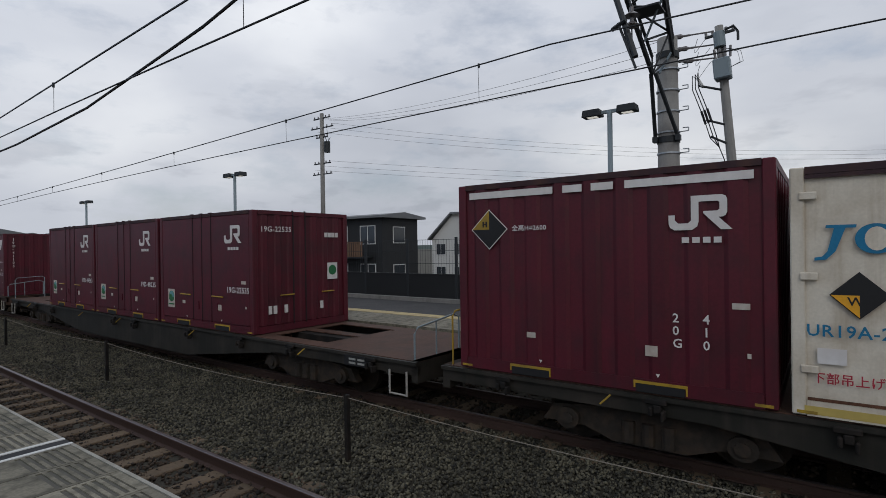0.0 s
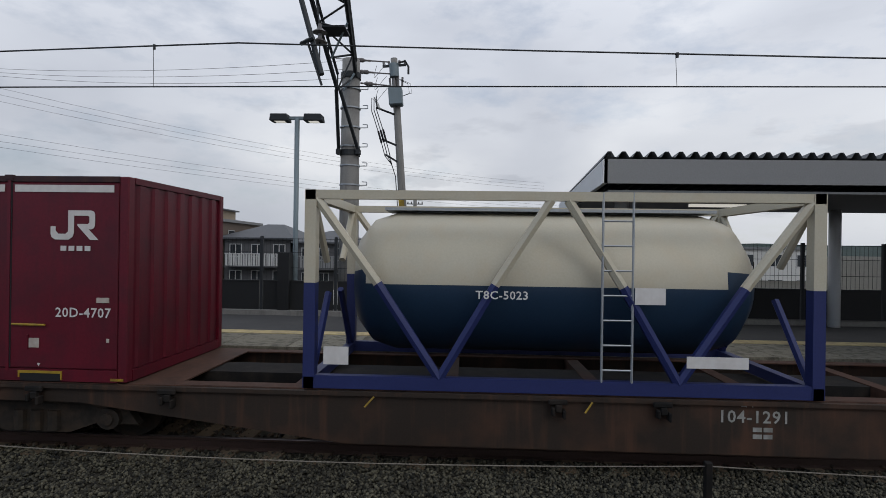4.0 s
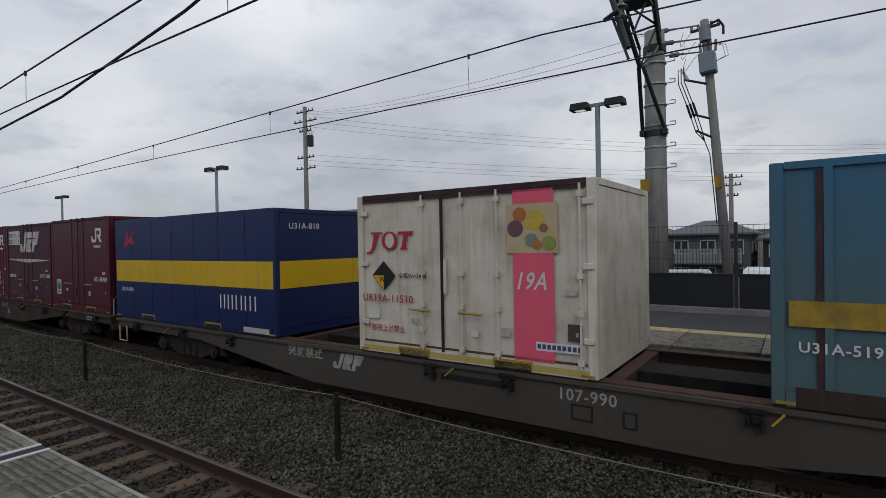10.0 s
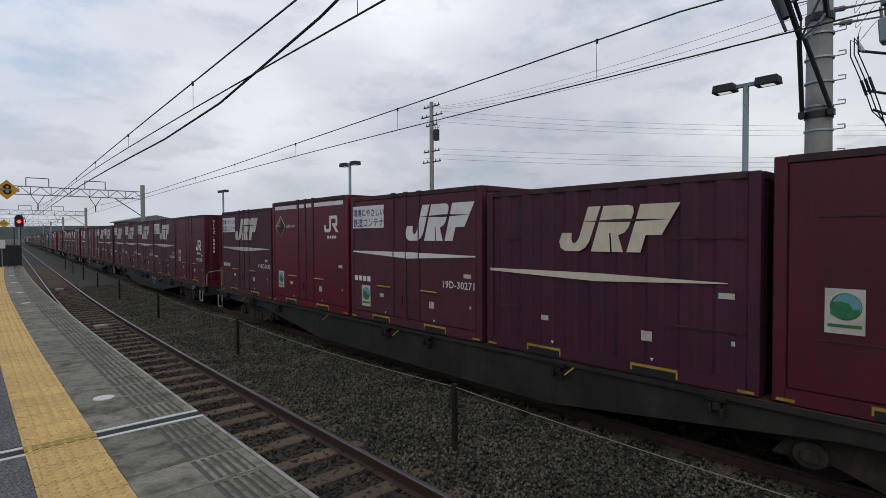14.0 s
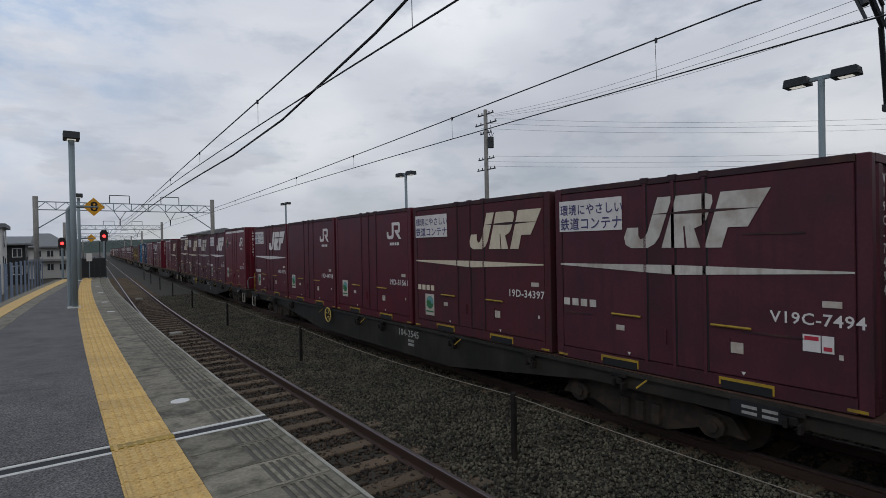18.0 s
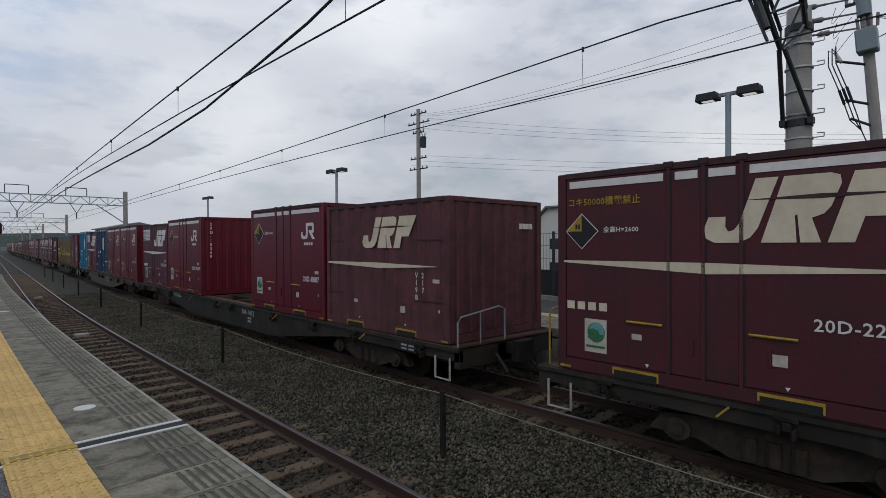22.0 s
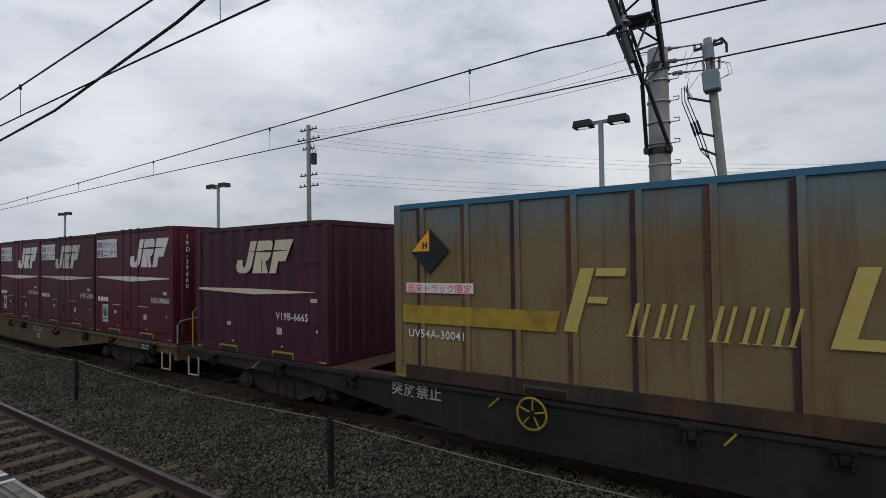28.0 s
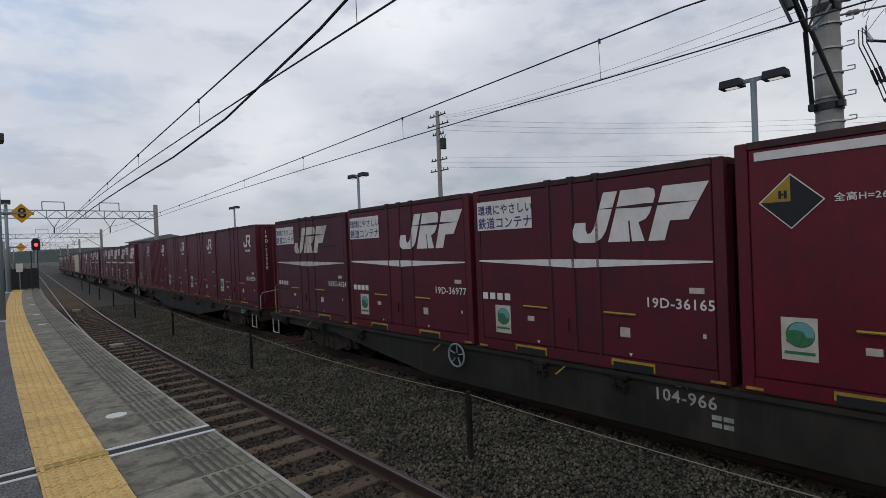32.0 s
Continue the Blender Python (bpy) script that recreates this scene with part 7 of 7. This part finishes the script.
# numbers, each on its own wagon or container
for w, paint, number, wag, loads in loaded:
    for o in [q for q in wag.children if q.name.split(".")[0] in ("step", "handrail", "rail_post")]:
        end = sum(v.co.y for v in o.data.vertices)
        if w in (3, 12, 15) and end < 0 or w in (2, 11) and end > 0 or o.name.startswith("step") and (w in (4, 6, 9) and end < 0 or w == 0 and end > 0):
            bpy.data.objects.remove(o)
    if w in (3, 4, 6, 9, 10, 13, 15):
        handwheel(wag, {9: M["gold"], 15: M["grey_paint"]}.get(w, M["yellow"]))
    shift = {15: 0.35, 6: 0.3, 10: 0.6}.get(w, 0.1)
    if number:
        for text, y, z, size in ((number, -1.35 + shift, 0.585, 0.20), ("コキ", -1.6 + shift, 0.765, 0.09)):
            ob = share("wagon_number", lettering(text, size, M["worn_mark"]), wag)
            ob.matrix_basis = Matrix.Translation((-1.206, y, z)) @ SIDE
        bm = bmesh.new()
        if w == 5:
            for a, b in ((-1.68, -1.42), (-2.18, -2.02)):
                frame_bm = boxes((-1.206, -1.2, a, b, 0.36, 0.38), (-1.206, -1.2, a, b, 0.53, 0.55), (-1.206, -1.2, a, a + 0.02, 0.38, 0.53), (-1.206, -1.2, b - 0.02, b, 0.38, 0.53))
                part("outline_mark", frame_bm, M["black"], wag, "dark square outline")
        else:
            for k in range(2):
                box(bm, -1.206, -1.2, -1.75 - 0.12 * k, -1.65 - 0.12 * k, 0.48, 0.53)
                box(bm, -1.206, -1.2, -1.75 - 0.12 * k, -1.65 - 0.12 * k, 0.40, 0.45)
            part("load_mark", bm, M["worn_mark"], wag)
    if w in (0, 3, 5, 6, 10, 11, 13):
        ob = share("warning", lettering("突放禁止", 0.21, M["worn_mark"]), wag)
        ob.matrix_basis = Matrix.Translation((-1.206, {5: 3.65, 11: 5.0, 13: 4.5}.get(w, 4.2), 0.62 if w != 11 else 0.66)) @ SIDE
    if w == 5:
        for pts in slant_mark(0.0, 0.50, 0.25)[:3]:
            bm = bmesh.new()
            prism(bm, [(2.55 - u, v) for u, v in pts], "x", -1.207, -1.2)
            part("sill_mark", bm, M["worn_mark"], wag, "worn pale slanted mark")
        # no hole is cut: a flat black plate paints the opening's dark inside
        part("sill_opening", boxes((-1.206, -1.2, -0.55, 0.45, 0.60, 0.68)), M["black"], wag)
    for off, kind, text, box_thing in loads:
        _, H, L = KIND[kind]
        if not text:
            continue
        ink = M["red"] if kind == "white" else M["cyan"] if kind == "white_plain" else M["mark"]
        if " " in text:
            for j, word in enumerate(text.split()):
                first, step, z0, size = {"ribbed_tall": (0.742, 0.08, 0.80, 0.135), "purple_old": (0.775, 0.045, 1.04, 0.125)}.get(kind, (0.77, 0.08, 0.82, 0.17))
                ob = share("number", lettering("\n".join(word), size, ink), box_thing)
                ob.matrix_basis = Matrix.Translation((-W2 - 0.006, L / 2 - L * (first + step * j), z0)) @ SIDE
        else:
            s, z, size = {"hook_low": (L * 0.728, 0.79, 0.155), "liner": (0.22, 0.53, 0.14), "liner_long": (0.25, 0.58, 0.15), "navy": (0.3, 0.62, 0.13), "white": (0.10, 0.76, 0.155), "white_plain": (0.12, 0.76, 0.155), "purple": (L * 0.66, 0.66, 0.17),
                          "cyan": (L * 0.17, 0.90, 0.17), "darkblue": (L * 0.17, 0.90, 0.17)}.get(kind, (L * (0.772 if text[0] == "V" else 0.755), 0.79, 0.162))
            deep = 0.016 if kind in ("cyan", "darkblue") else 0.0
            write_side(box_thing, L, text, s, z, size, ink, "number").location.x -= deep
            if text in ("V19C-8223", "V19C-8515", "V19C-7494", "V19C-9160", "V19C-4853"):
                hazard_notice(box_thing, L, L * 0.85, 0.53 if kind == "slant_v" else 0.47)
        if off == 0 and kind not in ("tank", "liner", "navy", "cyan") or text in ("20D-10269", "19G-22535"):
            if text == "19G-22535":
                ob = share("end_number", lettering(text, 0.15, ink), box_thing)
                ob.matrix_basis = Matrix.Translation((-1.06, -L / 2 - 0.012, H * 0.80)) @ LEAD
                for x in (-0.28, 0.03):
                    part("door_seam", boxes((x - 0.012, x + 0.012, -L / 2 - 0.006, -L / 2 + 0.03, 0.12, H - 0.06)), M["black"], box_thing)
                st = part("sticker", boxes((0.62, 0.90, -L / 2 - 0.008, -L / 2 + 0.02, 0.98, 1.34)), M["mark"], box_thing, "white sticker with a green disc")
                part("disc", tubes(((0.76, -L / 2 - 0.010, 1.18), (0.76, -L / 2, 1.18), 0.11), n=20), M["green"], st)
                for x in (-0.62, 0.45):
                    part("latch", tubes(((x, -L / 2 - 0.02, 0.72), (x + 0.34, -L / 2 - 0.02, 0.72), 0.015), n=6), M["yellow"], box_thing, "yellow latch bar")
                for x in (-0.88, -0.76, -0.5, 0.42):
                    part("small_plate", boxes((x, x + 0.07, -L / 2 - 0.008, -L / 2 + 0.02, 0.36, 0.52)), M["mark"], box_thing)
            elif " " not in text:
                write_column(box_thing, L, text, H * 0.86, 0.13, ink)
            bm = bmesh.new()
            if "slant" in kind or kind == "purple":
                for i, w3 in enumerate((0.10, 0.16, 0.15)):
                    x = 0.42 + 0.18 * i
                    prism(bm, [(x, H * 0.72), (x + w3, H * 0.72), (x + w3 + 0.07, H * 0.82), (x + 0.07, H * 0.82)], "y", -L / 2 - 0.008, -L / 2 + 0.01)
            else:
                for i in range(4):
                    box(bm, 0.55 + 0.1 * i, 0.63 + 0.1 * i, -L / 2 - 0.008, -L / 2 + 0.01, H * 0.76, H * 0.80)
            part("end_mark", bm, ink, box_thing)


# ---- along the platform and the tracks ----
def signboard(x, y, z, size, text, post_top, label):
    t = thing("stop_sign_post", label, "railway sign", "stopping position signs")
    t.matrix_basis = pose(x, y, PZ)
    h = z - PZ
    part("pole", tubes(((-0.55, 0, 0), (-0.55, 0, h - 0.1), 0.05), ((-0.55, 0, h - 0.1), (-0.47, 0, h), 0.05), ((-0.47, 0, h), (0.1, 0, h), 0.04), n=10), M["grey_paint"], t)
    bm = bmesh.new()
    r = size * 0.72
    prism(bm, [(-r, h), (0, h - r), (r, h), (0, h + r)], "y", -0.03, -0.01)
    plate = part("plate", bm, M["amber"], t, "amber diamond plate")
    part("plate_bracket", boxes((-r, r, -0.012, -0.004, h - 0.04, h + 0.04)), M["grey_paint"], t)
    if text:
        ob = share("digit", lettering(text, size * 1.05, M["black"]), plate)
        ob.matrix_basis = Matrix.Translation((-size * 0.24, -0.034, h - size * 0.33)) @ LEAD
    return t


signboard(0.52 + bend(16.3), 16.3, 3.65, 0.33, "8", 0, "grey bent post with amber number plate")
signboard(0.55 + bend(31), 31.0, 3.15, 0.28, "", 0, "grey bent post with small amber plate")


def signal(x, y, z, label):
    t = thing("railway_signal", label, "railway signal", "red signals")
    t.matrix_basis = pose(x, y, 0)
    part("post", tubes(((0, 0, -0.3), (0, 0, z - 0.3), 0.06), n=10), M["grey_paint"], t)
    bm = bmesh.new()
    prism(bm, [(-0.14, z - 0.34), (0.14, z - 0.34), (0.2, z - 0.22), (0.2, z + 0.2), (0.1, z + 0.34), (-0.1, z + 0.34), (-0.2, z + 0.2), (-0.2, z - 0.22)], "y", -0.03, 0.03)
    part("backboard", bm, M["black"], t, "black oval backboard")
    part("lamp", tubes(((0, -0.12, z - 0.02), (0, -0.03, z - 0.02), 0.085), n=16), M["red_lamp"], t, "lit red lamp")
    part("hood", tubes(((0, -0.25, z + 0.12), (0, -0.03, z + 0.12), 0.03), n=8), M["black"], t)
    return t


signal(1.15 + bend(37), 37.0, 3.41, "black railway signal showing red on a grey post")
signal(-1.0 + bend(40), 40.0, 3.05, "black railway signal showing red beside the fence")

gate = thing("platform_end_fence", "black panel fence with a small white notice at the platform end", "fence")
for k in range(6):
    part("panel", boxes((-0.30 + 0.25 * k + bend(32), -0.30 + 0.25 * k + 0.23 + bend(32), 32.6, 32.63, PZ + 0.06, 2.14)), M["fence_black"], gate)
for k in range(7):
    part("post", boxes((-0.33 + 0.25 * k + bend(32), -0.29 + 0.25 * k + bend(32), 32.58, 32.66, PZ, 2.2 if k < 5 else 3.0)), M["dark_steel"], gate)
part("notice", boxes((0.35 + bend(32), 0.6 + bend(32), 32.55, 32.58, 2.0, 2.4)), M["mark"], gate, "small white notice")
part("notice_post", boxes((0.455 + bend(32), 0.495 + bend(32), 32.58, 32.60, 1.0, 2.4)), M["grey_paint"], gate)

M["fence_blue"] = material("pale_blue_fence_paint", (0.16, 0.20, 0.27), 0.6, vary=0.1)
mesh_fence = thing("mesh_fence", "pale blue mesh fence beside the platform", "fence", kind="structure")
me_post = mesh_of("post", boxes((-0.03, 0.03, -0.03, 0.03, -0.4, 2.05)), M["fence_blue"])
bm = bmesh.new()
for i in range(16):
    box(bm, -0.005, 0.005, 0.08 + i * 0.12, 0.092 + i * 0.12, 0.15, 2.0)
for z in (0.2, 0.8, 1.4, 1.97):
    box(bm, -0.012, 0.012, 0.0, 2.0, z, z + 0.03)
me_mesh = mesh_of("mesh_panel", bm, M["fence_blue"])
for i in range(18):
    share("post", me_post, mesh_fence, Matrix.Translation((-2.75 + bend(17.0 + 2 * i), 17.0 + 2 * i, 0)))
    share("mesh_panel", me_mesh, mesh_fence, Matrix.Translation((-2.75 + bend(17.0 + 2 * i), 17.0 + 2 * i, 0)))
guard = thing("guard_rail", "white pipe guard rail along the street", "guard rail", kind="structure")
for i in range(30):
    part("post", tubes(((-3.6, -6 + 2 * i, -0.4), (-3.6, -6 + 2 * i, 0.85), 0.045), n=8), M["roof_white"], guard)
for z in (0.35, 0.6, 0.83):
    part("rail", tubes(((-3.6, -6, z), (-3.6, 54, z), 0.03), n=8), M["roof_white"], guard)

# rope on low posts between the tracks
rope = thing("track_rope_fence", "thin pale rope on low dark posts between tracks", "rope fence", kind="structure")
ys = [-9.6 + 7.1 * k for k in range(10)]
for y in ys:
    part("post", boxes((4.29, 4.35, y - 0.03, y + 0.03, -0.4, 0.68)), M["undark"], rope, bevel=0.006)
M["rope"] = material("pale_rope", (0.17, 0.15, 0.125), 0.9)
for a, b in zip(ys, ys[1:]):
    bm = bmesh.new()
    sweep(bm, [(4.32, a + (b - a) * i / 12, 0.64 - 0.07 * 4 * (i / 12) * (1 - i / 12)) for i in range(13)], 0.005)
    part("rope", bm, M["rope"], rope)
for y in (18.1, 32.6):
    t = thing("track_marker", "small pale marker block between the rails", "track marker", "track markers", m=pose(2.7 + bend(y), y, -0.15))
    part("body", boxes((-0.25, 0.10, -0.14, 0.14, -0.02, 0.09)), M["nosing"], t, bevel=0.02)
    part("cable", tubes(((0.1, 0, 0.02), (0.7, 0.1, -0.02), 0.02), n=6), M["rubber"], t)


def car(x, y, paint, label, turn=0):
    t = thing("car", label, "car")
    t.matrix_basis = pose(x, y, -0.40 if x > 0 else 0.05, 0, 0, turn)
    bm = bmesh.new()
    prism(bm, [(-1.7, 0.25), (1.7, 0.25), (1.72, 0.75), (1.5, 0.92), (0.9, 0.95), (0.45, 1.48), (-1.35, 1.52), (-1.66, 1.0)], "x", -0.74, 0.74)
    part("body", bm, paint, t, bevel=0.05)
    bm = bmesh.new()
    prism(bm, [(-1.45, 1.0), (0.75, 1.0), (0.38, 1.42), (-1.25, 1.45)], "x", -0.75, 0.75)
    part("side_window", bm, M["pane"], t)
    for wx in (-0.72, 0.58):
        for wy in (-1.1, 1.1):
            part("wheel", tubes(((wx, wy, 0.29), (wx + 0.14, wy, 0.29), 0.29), n=16), M["rubber"], t)
    return t


car(24.6, 4.5, M["house_white"], "white van parked behind the platform fence")
car(26.5, 1.2, M["roof_white"], "white car parked behind the platform fence", 90)
car(-7.2, 33.0, M["house_black"], "black car parked on the street")
car(-6.0, 52.0, M["wood"], "brown car on the street")

# sleepers, slabs and tiles
me_sleeper = mesh_of("sleeper", boxes((-1.0, 1.0, -0.11, 0.11, -0.33, -0.14)), M["sleeper"], bevel=0.012)
for i in range(110):
    r = random.Random(i)
    share("sleeper", me_sleeper, near_track, pose(NEAR + r.uniform(-0.03, 0.03), -8 + 0.62 * i + r.uniform(-0.02, 0.02), 0, 0, 0, r.uniform(-0.8, 0.8)))
bm = bmesh.new()
for i in range(80):
    box(bm, FAR - 1.0, FAR + 1.0, -14 + 0.62 * i - 0.11, -14 + 0.62 * i + 0.11, -0.33, -0.14)
ob = part("sleepers", bm, M["sleeper"], far_track)
ob["kind"] = "stuff"
part("groove_floor", boxes((0.87, EDGE - 0.05, -6, 4.20, PZ - 0.06, PZ - 0.007), (0.87, EDGE - 0.05, 4.40, 33, PZ - 0.06, PZ - 0.007)), M["groove"], platform, "dirty groove floor")
bm = boxes((0.5305, 0.875, 0.004, 0.396, PZ - 0.058, PZ), (EDGE - 0.080, EDGE - 0.027, 0.004, 0.396, PZ - 0.058, PZ))
for k in range(5):
    x = 0.908 + k * 0.051
    box(bm, x, x + 0.024, 0.028, 0.372, PZ - 0.058, PZ)
for y in (0.004, 0.372):
    box(bm, 0.875, EDGE - 0.080, y, y + 0.024, PZ - 0.058, PZ - 0.001)
me_slab = mesh_of("edge_slab", bm, M["slab"])
for a, b in ((-5.8, 4.20), (4.40, 33)):
    part("nosing_strip", boxes((EDGE - 0.025, EDGE - 0.001, a, b, PZ - 0.058, PZ + 0.001)), M["nosing"], platform, "pale worn edge strip")
rows = [4.20 - 0.4 * k for k in range(1, 26)] + [4.40 + 0.4 * k for k in range(71)]
for y in rows:
    share("edge_slab", me_slab, platform, Matrix.Translation((0, y, 0)))
bm = boxes((0.134, 0.526, 0.005, 0.295, PZ - 0.05, PZ + 0.004))
box(bm, 0.150, 0.172, 0.012, 0.288, PZ + 0.004, PZ + 0.011)
for i in range(5):
    for j in range(5):
        tube(bm, (0.215 + i * 0.066, 0.03 + j * 0.06, PZ + 0.004), (0.215 + i * 0.066, 0.03 + j * 0.06, PZ + 0.012), 0.019, 0.012, n=7)
me_tile = mesh_of("tactile_tile", bm, M["tactile"])
for i in range(130):
    share("tactile_tile", me_tile, platform, Matrix.Translation((0, -6 + 0.3 * i, 0)))
part("yellow_joint", boxes((0.13, 0.53, 4.25, 4.35, PZ, PZ + 0.0105)), M["yellow"], platform, "bright yellow joint cover")


def stones(name, label, mat, count, x0, x1, y0, y1, z, size, seed, near=1.0):
    """Loose ballast: many small uneven stones in one object."""
    g = np.random.default_rng(seed)
    base = np.array([(-1, -1, -1), (1, -1, -1), (1, 1, -1), (-1, 1, -1), (-1, -1, 1), (1, -1, 1), (1, 1, 1), (-1, 1, 1)], float)
    c = np.stack([g.uniform(x0, x1, count), y0 + (y1 - y0) * g.uniform(0, 1, count) ** near, z + g.normal(0, 0.012, count)], -1)
    v = base[None] * g.uniform(0.55, 1.0, (count, 8, 1)) * (size * g.uniform(0.55, 1.25, (count, 1, 1))) * g.uniform(0.5, 1.0, (count, 1, 3))
    q = g.normal(size=(count, 4))
    q /= np.linalg.norm(q, axis=1, keepdims=True)
    w, i, j, k = q.T
    R = np.stack([np.stack([1 - 2 * (j * j + k * k), 2 * (i * j - k * w), 2 * (i * k + j * w)], -1), np.stack([2 * (i * j + k * w), 1 - 2 * (i * i + k * k), 2 * (j * k - i * w)], -1),
                  np.stack([2 * (i * k - j * w), 2 * (j * k + i * w), 1 - 2 * (i * i + j * j)], -1)], 1)
    v = np.einsum("nab,nvb->nva", R, v) + c[:, None]
    faces = np.array([(3, 2, 1, 0), (4, 5, 6, 7), (0, 1, 5, 4), (1, 2, 6, 5), (2, 3, 7, 6), (3, 0, 4, 7)])
    idx = (np.arange(count)[:, None, None] * 8 + faces[None]).reshape(-1)
    v[..., 0] += np.where(c[:, 1] > 0, 0.001 * np.minimum(c[:, 1], 30.0) ** 2 + 0.06 * np.maximum(c[:, 1] - 30.0, 0.0), 0.0)[:, None]
    me = bpy.data.meshes.new(name)
    me.vertices.add(count * 8)
    me.vertices.foreach_set("co", v.reshape(-1))
    me.loops.add(len(idx))
    me.loops.foreach_set("vertex_index", idx.astype(np.int32))
    me.polygons.add(count * 6)
    me.polygons.foreach_set("loop_start", np.arange(count * 6, dtype=np.int32) * 4)
    me.update(calc_edges=True)
    me.validate()
    me.materials.append(mat)
    return tagged(new(name, me), label, "ballast", kind="stuff")


def stone_material(name, lo, hi):
    m = bpy.data.materials.new(name)
    m.use_nodes = True
    nt = m.node_tree
    b = nt.nodes["Principled BSDF"]
    b.inputs["Roughness"].default_value = 0.9
    geo = nt.nodes.new("ShaderNodeNewGeometry")
    r = nt.nodes.new("ShaderNodeValToRGB")
    r.color_ramp.elements[0].color, r.color_ramp.elements[1].color = (*lo, 1), (*hi, 1)
    co = nt.nodes.new("ShaderNodeTexCoord")
    n = nt.nodes.new("ShaderNodeTexNoise")
    n.inputs["Scale"].default_value = 1.2
    add = nt.nodes.new("ShaderNodeMath")
    add.operation = "MULTIPLY"
    nt.links.new(co.outputs["Object"], n.inputs["Vector"])
    nt.links.new(geo.outputs["Random Per Island"], add.inputs[0])
    two = nt.nodes.new("ShaderNodeMath")
    two.operation = "MULTIPLY"
    two.inputs[1].default_value = 1.8
    nt.links.new(n.outputs["Fac"], two.inputs[0])
    nt.links.new(two.outputs[0], add.inputs[1])
    nt.links.new(add.outputs[0], r.inputs["Fac"])
    nt.links.new(r.outputs["Color"], b.inputs["Base Color"])
    return m


M["stone"] = stone_material("grey_ballast_stones", (0.004, 0.0038, 0.0025), (0.112, 0.101, 0.068))
M["stone_rust"] = stone_material("rusty_ballast_stones", (0.006, 0.004, 0.003), (0.074, 0.047, 0.028))
stones("ballast_stones", "grey crushed stone ballast between the tracks", M["stone"], 132000, 3.45, 6.25, -15, 34, -0.15, 0.0225, 1, 1.2)
stones("track_ballast", "rusty brown ballast between the rails", M["stone_rust"], 52000, 1.28, 3.66, -9, 34, -0.165, 0.0245, 2, 1.2)
stones("far_ballast", "dark ballast under the train", M["stone_rust"], 14000, 6.25, 8.55, -18, 30, -0.16, 0.036, 3)


for base in (near_track, far_track, platform, far_platform, fence, rope, feeder, bpy.data.objects["track_bed"], *wires, *gantries):
    follow(base)


def motions():
    """The train rolls past at an even speed."""
    for ob, y0, z in moving:
        rows = []
        for t in range(0, 33, 2):
            y = y0 - SPEED * t
            rows.append((float(t), pose(FAR + bend(y), y, z, 0, 0, -heading(y))))
        walk(ob, rows)


motions()
